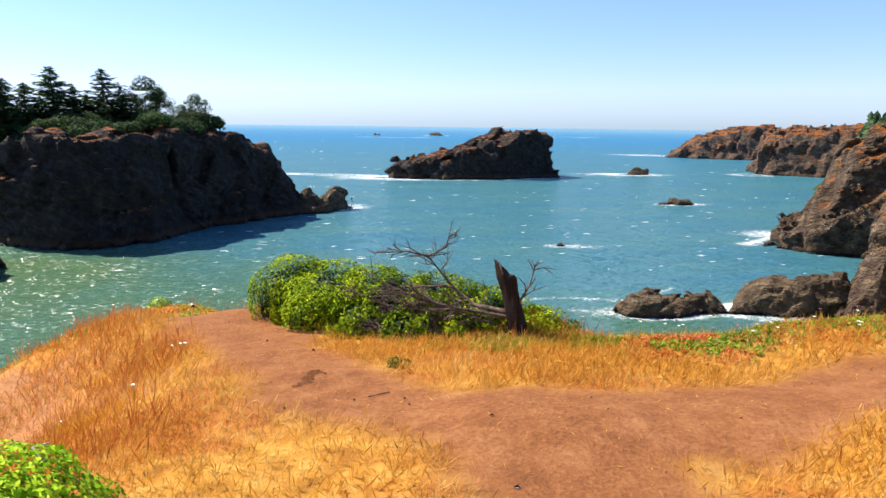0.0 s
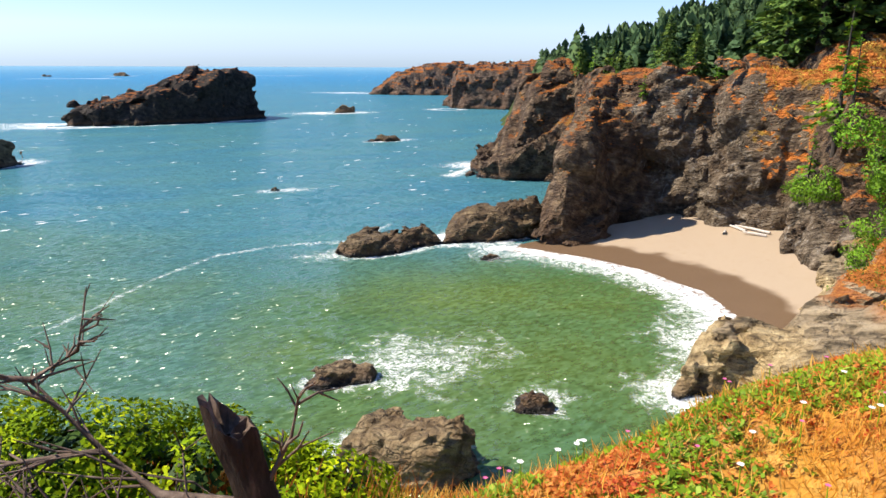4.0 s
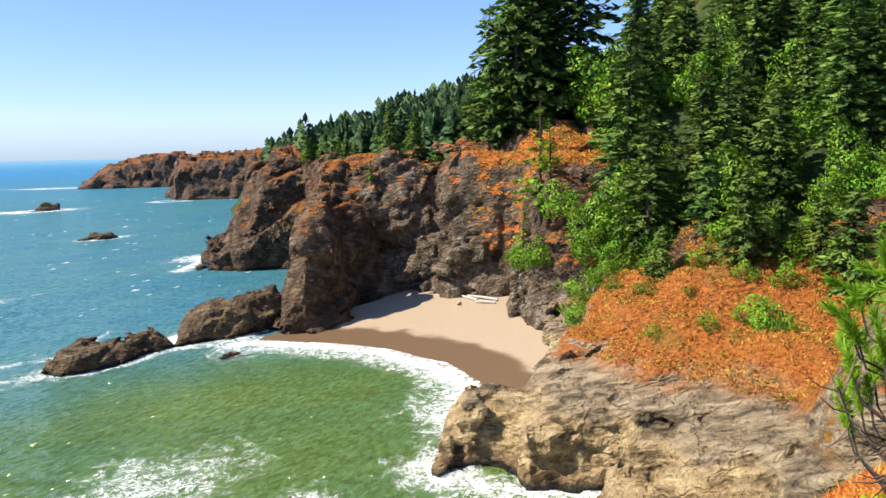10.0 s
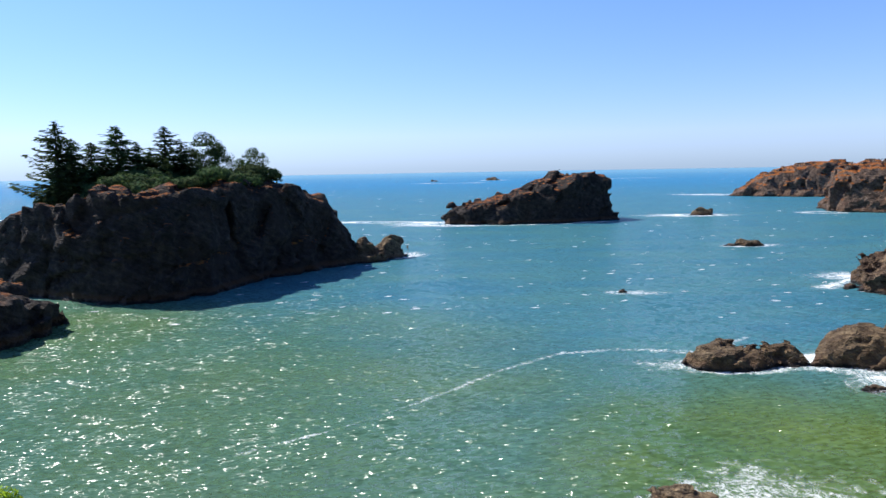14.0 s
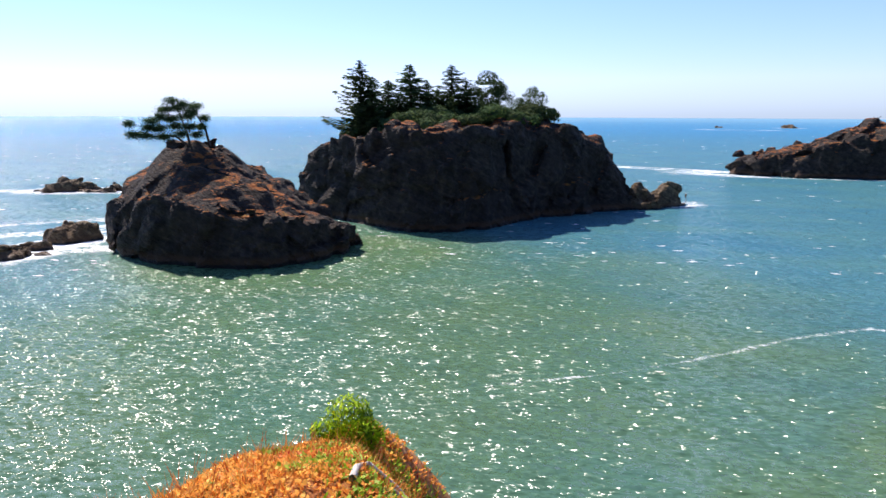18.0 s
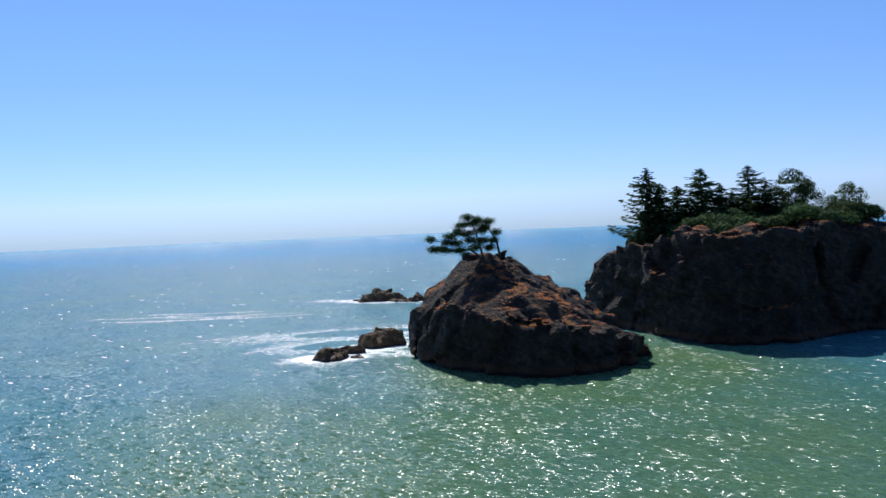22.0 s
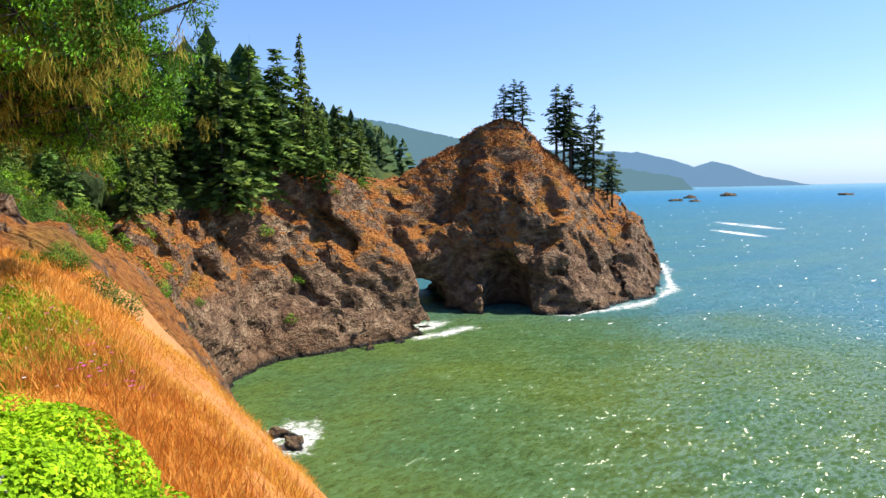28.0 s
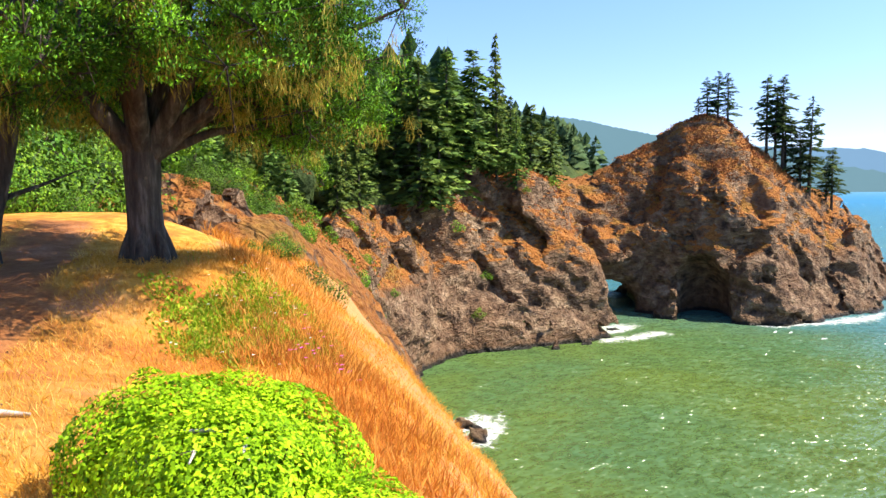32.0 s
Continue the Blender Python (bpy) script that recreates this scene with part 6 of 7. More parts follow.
tagged(new("whitecaps", caps.mesh("whitecaps", capm.m)), "small whitecaps scattered over the open sea", "foam", kind="stuff")

# ---- driftwood ----
wood = Mat("bleached_wood", 0.85, 0.2)
wdn = wood.noise(5, 7, 0.7, wood.pos(1, 1, 0.3))
wood.color(wood.ramp(wdn, (0.3, (0.30, 0.26, 0.22)), (0.6, (0.58, 0.53, 0.47)), (0.8, (0.72, 0.68, 0.62)))).bump(wdn, 0.6, 0.03)
deadm = Mat("dead_wood", 0.9, 0.15)
ddn = deadm.noise(9, 7, 0.7)
deadm.color(deadm.ramp(ddn, (0.3, (0.05, 0.034, 0.026)), (0.55, (0.15, 0.105, 0.08)), (0.78, (0.34, 0.26, 0.20)))).bump(ddn, 0.7, 0.02)


charm = Mat("charred_wood", 0.95, 0.1)
chn = charm.noise(14, 7, 0.7, charm.pos(1, 1, 0.25))
charm.color(charm.ramp(chn, (0.3, (0.015, 0.011, 0.009)), (0.55, (0.05, 0.035, 0.027)), (0.78, (0.17, 0.12, 0.09)))).bump(chn, 0.9, 0.03)


def log_thing(name, pts, radii, material, label, category, sides=9):
    s = Soup()
    s.tube(pts, radii, sides)
    return tagged(new(name, s.mesh(name, material, True)), label, category)


for k, (x, y, ln, tn) in enumerate(((101.5, 95.5, 7, 100), (100.0, 97.5, 5, 80), (99.5, 93, 4, 120), (96.5, 97, 2.5, 40))):
    c, s = math.cos(radians(tn)) * ln / 2, math.sin(radians(tn)) * ln / 2
    zb = float(np.interp(x, [72, 104], [0.4, 3.2])) + 0.25
    log_thing("driftwood_log", [(x - c, y - s, zb), (x, y, zb + 0.1), (x + c, y + s, zb + 0.05)], [0.28, 0.25, 0.16], wood.m, "bleached driftwood log lying on the sand", "driftwood")
gz = lambda x, y: float(ground_height(np.array([x]), np.array([y]))[0])
log_thing("driftwood_log", [(0.4, -0.1, gz(0.4, -0.1) + 0.05), (-0.05, 0.12, gz(-0.05, 0.12) + 0.07), (-0.3, 0.36, gz(-0.3, 0.36) + 0.03), (-0.55, 0.38, gz(-0.55, 0.38) + 0.02)], [0.055, 0.05, 0.03, 0.01], wood.m,
          "bleached grey driftwood limb on the dry grass", "driftwood")
fk = tagged(new("driftwood_branch"), "bleached forked branch lying on the mound", "driftwood")
for pts, rd in (([(-3.4, 9.25), (-3.47, 9.4), (-3.52, 9.6)], 0.024), ([(-3.52, 9.6), (-3.36, 9.7), (-3.2, 9.8)], 0.02), ([(-3.25, 9.45), (-3.12, 9.5), (-3.05, 9.65)], 0.014)):
    s = Soup()
    s.tube([(x, y, gz(x, y) + 0.05) for x, y in pts], [rd, rd * 0.9, rd * 0.5], 7)
    mesh_part("limb", s.mesh("limb", wood.m, True), fk)

# ---- the shrub with the dead stump ----
MAIN = [(-1.66, 7.62, 30.27, 0.5, 0.5, 0.52), (-1.2, 7.42, 30.25, 0.62, 0.58, 0.52), (-0.6, 7.12, 30.26, 0.68, 0.56, 0.52), (0.0, 6.88, 30.28, 0.62, 0.5, 0.48), (0.5, 6.68, 30.28, 0.5, 0.42, 0.42), (0.98, 6.5, 30.2, 0.36, 0.35, 0.34), (0.82, 6.40, 30.2, 0.26, 0.26, 0.34),
        (-1.25, 7.0, 30.2, 0.42, 0.36, 0.38), (-0.7, 6.72, 30.2, 0.46, 0.36, 0.40), (-0.2, 6.46, 30.2, 0.44, 0.34, 0.38), (0.24, 6.30, 30.18, 0.40, 0.30, 0.34), (1.25, 6.3, 30.1, 0.24, 0.24, 0.22)]
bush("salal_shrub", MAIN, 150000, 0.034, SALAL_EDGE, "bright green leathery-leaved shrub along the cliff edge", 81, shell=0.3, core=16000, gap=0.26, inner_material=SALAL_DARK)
BIG = [(-1.68, 2.3, gz(-1.7, 2.3) + 0.16, 0.52, 0.55, 0.52), (-1.95, 1.9, gz(-2.0, 1.9) + 0.2, 0.5, 0.5, 0.52), (-2.2, 2.6, gz(-2.2, 2.6) + 0.14, 0.5, 0.55, 0.44), (-1.45, 1.65, gz(-1.45, 1.65) + 0.16, 0.55, 0.5, 0.5),
       (-2.5, 2.95, gz(-2.5, 2.95) + 0.08, 0.4, 0.5, 0.3), (-1.75, 1.3, gz(-1.75, 1.3) + 0.12, 0.5, 0.5, 0.45)]
low_shrub = bush("salal_shrub", BIG, 120000, 0.029, SALAL, "low rounded bright green shrub beside the path", 82, shell=0.16, core=20000)
for pts in ([(-1.55, 2.2, 0.0), (-1.66, 2.28, 0.05), (-1.76, 2.38, 0.06)], [(-1.8, 2.5, 0.09), (-1.78, 2.58, 0.03), (-1.8, 2.66, 0.02)], [(-1.52, 2.5, 0.0), (-1.6, 2.56, 0.05), (-1.58, 2.64, 0.01)]):
    s = Soup()
    s.tube([(x, y, gz(x, y) + 0.54 + 0.5 * z) for x, y, z in pts], [0.009, 0.008, 0.004], 6)
    mesh_part("dead_branch", s.mesh("dead_branch", wood.m, True), low_shrub, "bleached grey dead branch")
MB = (-4.5, 10.9, gz(-4.5, 10.9) + 0.08)
bush("mound_shrub", [(MB[0], MB[1], MB[2] + 0.04, 0.2, 0.2, 0.2), (MB[0] + 0.22, MB[1] - 0.1, MB[2], 0.14, 0.14, 0.12), (MB[0] - 0.2, MB[1] - 0.2, MB[2] - 0.04, 0.12, 0.12, 0.1)], 1900, 0.075, SALAL_EDGE, "small spiky green shrub on the headland's tip", 83, shell=0.7, aspect=0.2)

st = tagged(new("tree_stump"), "charred broken stump with dead branches in the shrub", "stump")
sx, sy = 0.67, 6.16
sz = gz(sx, sy) - 0.2
rings, sides = 16, 18
tv, tf = [], []
for i in range(rings + 1):
    h = i / rings
    cx, cy, cz = sx + 0.06 - 0.17 * h ** 1.6, sy + 0.03 * h, sz - 0.2 + 1.0 * h
    for k in range(sides):
        a = 2 * math.pi * k / sides
        rad = (0.098 - 0.034 * h + 0.03 * max(0, h - 0.78) / 0.22) * (1 + 0.16 * float(vnoise(np.array([3 * math.cos(a)]), np.array([3 * math.sin(a)]), np.array([h * 2.2]), 1.0)[0]) + 0.10 * math.sin(5 * a + 4 * h))
        jag = (0.10 * float(vnoise(np.array([4 * math.cos(a)]), np.array([4 * math.sin(a)]), np.array([9.0]), 1.0)[0]) - 0.05 * math.cos(a)) if i == rings else 0.0
        tv.append((cx + rad * math.cos(a), cy + rad * math.sin(a), cz + jag))
for i in range(rings):
    for k in range(sides):
        tf.append((i * sides + k, i * sides + (k + 1) % sides, (i + 1) * sides + (k + 1) % sides, (i + 1) * sides + k))
stump_trunk = mesh_part("trunk", mesh_of("trunk", tv, tf, charm.m, True), st)
top_v = [tv[rings * sides + k] for k in range(sides)]
mid_v = [(sx - 0.11 + 0.6 * (p[0] - sx + 0.11), sy + 0.03 + 0.6 * (p[1] - sy - 0.03), p[2] - 0.03 - 0.05 * (k % 3)) for k, p in enumerate(top_v)]
low_v = [(sx - 0.11 + 0.1 * (p[0] - sx + 0.11), sy + 0.03 + 0.1 * (p[1] - sy - 0.03), sz + 0.72) for p in top_v]
mesh_part("broken_top", mesh_of("broken_top", top_v + mid_v + low_v, [(r * sides + k, r * sides + (k + 1) % sides, (r + 1) * sides + (k + 1) % sides, (r + 1) * sides + k) for r in (0, 1) for k in range(sides)], deadm.m, False), stump_trunk, "splintered pale broken top")
rs = np.random.RandomState(91)


def dead_limb(pts, r0, twigs, tl):
    s = Soup()
    pts = [np.array(p, float) for p in pts]
    s.tube(pts, [r0 * (1 - 0.8 * i / (len(pts) - 1)) for i in range(len(pts))], 6)
    for _ in range(twigs * 3):
        i = rs.randint(0, len(pts) - 1)
        b = pts[i] + (pts[i + 1] - pts[i]) * rs.rand()
        d = unit(pts[-1] - pts[0]) + rs.normal(0, 0.7, 3)
        d[2] = d[2] * 0.6 + 0.12
        d = unit(d)
        L = tl * rs.uniform(0.4, 1.2)
        m = b + d * L * 0.5 + rs.normal(0, 0.08 * L, 3)
        e = b + d * L + rs.normal(0, 0.12 * L, 3)
        s.tube([b, m, e], [0.007, 0.005, 0.002], 4)
        e2 = m + unit(d + rs.normal(0, 0.6, 3)) * L * 0.5
        s.tube([m, e2], [0.006, 0.002], 4)
    mesh_part("branch", s.mesh("branch", deadm.m, True), st)


dead_limb([(sx, sy, sz + 0.40), (0.30, 6.35, sz + 0.43), (0.10, 6.57, sz + 0.55), (-0.15, 6.82, sz + 0.80)], 0.028, 6, 0.35)
dead_limb([(-0.15, 6.82, sz + 0.80), (-0.35, 6.85, sz + 0.84), (-0.57, 6.87, sz + 0.82)], 0.014, 4, 0.2)
dead_limb([(-0.15, 6.82, sz + 0.80), (0.03, 6.87, sz + 0.88), (0.07, 6.89, sz + 1.05)], 0.013, 4, 0.2)
dead_limb([(0.10, 6.57, sz + 0.55), (-0.20, 6.62, sz + 0.54), (-0.50, 6.77, sz + 0.46)], 0.014, 6, 0.3)
dead_limb([(sx, sy, sz + 0.36), (0.15, 6.25, sz + 0.42), (-0.20, 6.32, sz + 0.48), (-0.55, 6.47, sz + 0.60)], 0.020, 10, 0.4)
for k in range(12):
    tx, ty = 0.55 - 0.10 * k, 6.16 + 0.05 * k
    dead_limb([(tx, ty, sz + 0.28), (tx - 0.25, ty + 0.02, sz + 0.36 + 0.03 * (k % 3)), (tx - 0.5, ty + 0.12, sz + 0.34 + 0.06 * (k % 4))], 0.010, 3, 0.3)
dead_limb([(sx + 0.02, sy, sz + 0.5), (sx + 0.12, sy, sz + 0.68), (sx + 0.16, sy, sz + 0.85)], 0.012, 3, 0.2)
for k in range(9):
    tx = 0.62 - 0.14 * k
    dead_limb([(tx, 6.10 + 0.04 * k, sz + 0.02), (tx - 0.12, 6.02 + 0.05 * k, sz + 0.10 + 0.04 * (k % 3)), (tx - 0.34, 6.04 + 0.06 * k, sz + 0.06 + 0.07 * (k % 4))], 0.008, 4, 0.25)
dead_limb([(sx + 0.02, sy, sz + 0.2), (sx + 0.15, sy - 0.05, sz + 0.1), (sx + 0.3, sy - 0.1, sz + 0.02)], 0.012, 4, 0.2)

# ---- small shore pine on the lip ----
pn = tagged(new("shore_pine"), "small bushy shore pine with dead lower twigs on the cliff edge", "tree")
pxy = (5.15, 6.3)
pz = gz(*pxy)
ptr, pneed = Soup(), Soup()
ptr.tube([(pxy[0], pxy[1], pz - 0.1), (pxy[0] + 0.02, pxy[1], pz + 0.35), (pxy[0] + 0.04, pxy[1] + 0.02, pz + 0.7), (pxy[0] + 0.02, pxy[1], pz + 1.05)], [0.045, 0.036, 0.026, 0.012], 7)
for k in range(46):
    h = rs.uniform(0.06, 1.05)
    az = rs.rand() * 6.283
    out = np.array([math.cos(az), math.sin(az), 0])
    L = (0.56 * (1 - h * 0.62)) * rs.uniform(0.6, 1.15)
    b = np.array([pxy[0] + 0.03, pxy[1], pz + h])
    m = b + out * L * 0.6 + np.array([0, 0, 0.10])
    e = m + out * L * 0.22 + np.array([0, 0, 0.2])
    ptr.tube([b, m, e], [0.009, 0.006, 0.004], 5)
    if h < 0.4 and out[0] < 0.1:
        pdead = Soup()
        for _ in range(7):
            d = unit(rs.normal(size=3) + out + np.array([0, 0, 0.6]))
            q = m + (e - m) * rs.rand()
            pdead.tube([q, q + d * 0.1, q + d * 0.2 + np.array([0, 0, 0.04])], [0.005, 0.004, 0.002], 4)
        mesh_part("dead_twig", pdead.mesh("dead_twig", deadm.m, True), pn, "bare reddish-brown dead twig")
        continue
    for c0, c1 in ((m + (e - m) * 0.45, e), (e, e + unit(e - m + rs.normal(0, 0.15, 3)) * 0.13)):
        n = 190
        t = rs.rand(n, 1)
        c = c0 + (c1 - c0) * t
        ax = unit(unit(c1 - c0) * 1.0 + rs.normal(0, 0.5, (n, 3)))
        pneed.leaves(c + ax * 0.025, ax, unit(np.cross(ax, rs.normal(size=(n, 3)))), rs.uniform(0.045, 0.085, n), np.full(n, 0.0055))
mesh_part("trunk", ptr.mesh("trunk", BARK, True), pn)
mesh_part("needles", pneed.mesh("needles", PINE), pn)


# ---- the old cypress hung with lichen ----
def big_tree(name, x, y, trunk_pts, trunk_r, limbs, clumps, seed, label, lichen, leaf=0.05, per=1150):
    rs = np.random.RandomState(seed)
    ob = tagged(new(name), label, "tree")
    z = gz(x, y)
    base = np.array([x, y, z])
    t = Soup()
    t.tube([base + np.array(p) for p in trunk_pts], trunk_r, 14)
    for k in range(6):
        a = k * 1.05 + 0.3
        o = np.array([math.cos(a), math.sin(a), 0]) * trunk_r[0]
        t.tube([base + o * 1.2 + np.array([0, 0, -0.12]), base + o * 0.85 + np.array([0, 0, 0.16]), base + o * 0.5 + np.array([0, 0, 0.5])], [0.07, 0.09, 0.06], 7)
    mesh_part("trunk", t.mesh("trunk", GREY_BARK, True), ob, "thick fissured grey-brown trunk")
    ends = []
    for pts, r in limbs:
        s = Soup()
        pp = [base + np.array(p, float) for p in pts]
        s.tube(pp, [r * (1 - 0.92 * i / (len(pp) - 1)) for i in range(len(pp))], 8)
        mesh_part("limb", s.mesh("limb", GREY_BARK, True), ob)
        ends += pp[1:]
    ends = np.array(ends)
    tw, cr, li = Soup(), Soup(), Soup()
    for cx, cy, cz, rad in clumps:
        c0 = base + np.array([cx, cy, cz])
        near = ends[np.argmin(((ends - c0) ** 2).sum(1))]
        mid = (near + c0) / 2 + rs.normal(0, 0.15, 3)
        tw.tube([near, mid, c0], [0.04, 0.025, 0.01], 5)
        for k in range(5):
            tw.tube([c0, c0 + rs.normal(0, rad * 0.5, 3)], [0.012, 0.004], 3)
        m = int(per * (rad / 0.6) ** 2)
        tufts = [(c0[0], c0[1], c0[2], rad * 0.62, rad * 0.62, rad * 0.34)] + [(*(c0 + rs.normal(size=3) * np.array([rad * 0.6, rad * 0.6, rad * 0.3])), rad * 0.3, rad * 0.3, rad * 0.24) for _ in range(5)]
        c, nr = clump_points(rs, tufts, m, 0.4)
        m = len(c)
        ax = unit(nr + rs.normal(0, 0.6, (m, 3)) + np.array([0, 0, 0.25]))
        cr.leaves(c, ax, unit(np.cross(ax, np.array([0, 0, 1.0]) + rs.normal(0, 0.5, (m, 3)))), leaf * rs.uniform(0.7, 1.3, m), leaf * rs.uniform(0.3, 0.48, m), unit(nr + np.array([0, 0, 0.3]) + rs.normal(0, 0.3, (m, 3))))
        if rs.rand() < lichen * (0.5 if 1.9 < cz < 3.6 and abs(cx) < 2.2 else 0.1):
            m = int(620 * rad)
            knots = rs.normal(size=(8, 3)) * np.array([rad * 0.5, rad * 0.5, 0.10])
            c = c0 + knots[rs.randint(0, 8, m)] + rs.normal(size=(m, 3)) * np.array([0.06, 0.06, 0.04]) - np.array([0, 0, rad * 0.22])
            c[:, 2] -= rs.rand(m) ** 1.6 * 0.25
            ax = unit(np.array([0, 0, -1.0]) + rs.normal(0, 0.3, (m, 3)))
            L = rs.uniform(0.06, 0.2, m)
            li.leaves(c + ax * (L / 2)[:, None], ax, unit(np.cross(ax, rs.normal(size=(m, 3)))), L, rs.uniform(0.005, 0.013, m))
    mesh_part("twig", tw.mesh("twig", BARK, True), ob)
    mesh_part("crown", cr.mesh("crown", CYPRESS), ob)
    if li.n:
        mesh_part("lichen", li.mesh("lichen", LICHEN), ob, "grey-yellow hanging lichen")
    return ob


# limbs reach mostly to the seaward (west) side
rs = np.random.RandomState(95)
BOUGHS = []
for az, reach, rise, r in ((200, 3.0, 1.0, 0.15), (170, 3.4, 1.4, 0.16), (150, 3.0, 2.4, 0.14), (230, 2.8, 2.0, 0.13), (90, 2.6, 2.2, 0.13), (20, 3.0, 2.0, 0.14), (330, 3.0, 1.8, 0.13), (270, 3.0, 2.6, 0.12), (185, 2.0, 4.0, 0.14), (60, 1.6, 4.2, 0.13), (188, 2.5, 0.25, 0.08), (214, 2.3, 0.45, 0.07), (160, 2.4, 0.6, 0.07)):
    c, s = math.cos(radians(az)), math.sin(radians(az))
    BOUGHS.append(([(0.05 * c, 0.05 * s, 1.35), (0.35 * reach * c, 0.35 * reach * s, 1.55 + 0.55 * rise), (0.7 * reach * c, 0.7 * reach * s, 1.6 + 0.9 * rise), (reach * c, reach * s, 1.7 + 1.15 * rise)], r))
CL = []
for k in range(190):
    az, rr = rs.rand() * 6.283, rs.rand() ** 0.6
    R = 2.95
    zlow = 1.75 + 0.5 * (1 - rr) + 0.45 * rs.rand() - (0.2 if math.cos(az) < -0.5 else 0)
    CL.append((R * rr * math.cos(az), R * rr * math.sin(az), zlow + rs.rand() ** 1.3 * (4.0 - 2.2 * rr), rs.uniform(0.4, 0.75)))
for k in range(60):
    az, rr = rs.uniform(1.9, 4.2), rs.uniform(0.45, 1.0)
    CL.append((3.1 * rr * math.cos(az), 3.1 * rr * math.sin(az), 2.5 + rs.rand() * (3.6 - 2.0 * rr), rs.uniform(0.45, 0.75)))
for k in range(26):
    az, rr = rs.uniform(2.5, 3.8), rs.uniform(0.5, 1.0)
    CL.append((2.7 * rr * math.cos(az), 2.7 * rr * math.sin(az), 1.55 + 0.75 * rs.rand(), rs.uniform(0.3, 0.5)))
for pts, r in BOUGHS:
    CL += [(*pts[-1], 0.55), (*pts[-2], 0.5)]
big_tree("cypress_tree", -0.9, -4.5, [(0.02, 0, -0.15), (0, 0, 0.25), (0.02, 0, 0.8), (0.02, -0.02, 1.4), (0.0, 0, 1.75)], [0.29, 0.24, 0.215, 0.24, 0.17], BOUGHS, CL, 96,
         "old spreading cypress with a forked trunk and hanging lichen", 0.7)
CL2 = []
for k in range(70):
    az, rr = rs.rand() * 6.283, rs.rand() ** 0.6
    CL2.append((-0.3 + 2.3 * rr * math.cos(az), -0.9 + 2.2 * rr * math.sin(az), 2.6 + rs.rand() * 3.0, rs.uniform(0.35, 0.7)))
big_tree("cypress_tree", 1.4, -6.1, [(0, 0, -0.1), (-0.15, 0, 0.7), (-0.38, 0, 1.6), (-0.55, 0, 2.6), (-0.7, 0, 3.8)], [0.16, 0.13, 0.12, 0.11, 0.08],
         [([(-0.5, 0, 2.4), (-1.2, -0.3, 3.0), (-2.0, -0.5, 3.4)], 0.06), ([(-0.5, 0, 2.6), (0.4, 0.5, 3.2), (1.4, 0.8, 3.6)], 0.06), ([(-0.15, 0, 0.9), (-0.7, -0.5, 1.15), (-1.3, -1.0, 1.45)], 0.05)], CL2, 97,
         "slender leaning cypress beside the old tree", 0.4)
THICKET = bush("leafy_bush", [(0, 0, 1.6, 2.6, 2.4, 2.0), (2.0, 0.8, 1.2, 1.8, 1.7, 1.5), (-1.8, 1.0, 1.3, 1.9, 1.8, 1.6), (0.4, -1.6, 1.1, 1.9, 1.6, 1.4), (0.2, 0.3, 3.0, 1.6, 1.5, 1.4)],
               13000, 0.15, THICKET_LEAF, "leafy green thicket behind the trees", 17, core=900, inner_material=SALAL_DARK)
# sunlit hedge and scrub behind the trees
for x, y, s in ((3.5, -13, 0.5), (5.5, -12, 0.5), (6.5, -15, 0.9), (4.5, -18, 0.95), (6.5, -20, 1.2), (3.0, -21, 1.0), (9, -22, 1.4), (2.0, -16, 0.35)):
    plant(THICKET, x, y, s, x, z=gz(x, y), group="thicket behind the trees")
for x, y in scatter([(-2.0, -9), (-2.6, -14), (-3.0, -26), (-5.6, -26), (-4.8, -14), (-3.6, -9)], 1.3, 9, 99):
    plant(THICKET, x, y, 0.12 + 0.16 * ((x * 17) % 1), x, z=gz(x, y), label="small green bush on the rocky bank", group="bushes on the bank")
for x, y in scatter([(-3, -20), (-4.5, -40), (-11, -62), (-6, -64), (-1, -40), (1, -20)], 2.6, 12, 98):
    plant(THICKET, x, y, 0.3 + 0.35 * ((x * 13) % 1), x, z=max(gz(x, y), land_z(x, y) or -9), label="small green bush on the rocky bank", group="bushes on the bank")

# ---- grass, succulents and flowers: countless, so one mesh each ----
strawm = leaf_material("dry_grass", (0.50, 0.21, 0.02), (0.74, 0.40, 0.055), (0.84, 0.62, 0.20), 0.35, 0.8, place_scale=1.2)
icem = leaf_material("succulent_leaves", (0.10, 0.20, 0.012), (0.24, 0.38, 0.018), (0.46, 0.55, 0.05), 0.25, 0.5)
tallm = leaf_material("tall_red_grass", (0.36, 0.10, 0.02), (0.55, 0.20, 0.04), (0.70, 0.38, 0.12), 0.35, 0.8)
redm = leaf_material("red_succulent_leaves", (0.44, 0.05, 0.018), (0.66, 0.21, 0.03), (0.76, 0.43, 0.09), 0.25, 0.6, place_scale=2.0)


def strew(count, seed, lo, hi, weight):
    rs = np.random.RandomState(seed)
    x, y = rs.uniform(lo[0], hi[0], count), rs.uniform(lo[1], hi[1], count)
    edge = np.minimum(np.minimum(x - lo[0], hi[0] - x), np.minimum(y - lo[1], hi[1] - y)) / min(0.9, 0.15 * min(hi[0] - lo[0], hi[1] - lo[1]))
    keep = rs.rand(count) < weight(x, y) * smooth01(edge + 0.6 * vnoise(x, y, 0 * x + 5, 0.6))
    x, y = x[keep], y[keep]
    return rs, np.stack([x, y, ground_height(x, y)], 1)


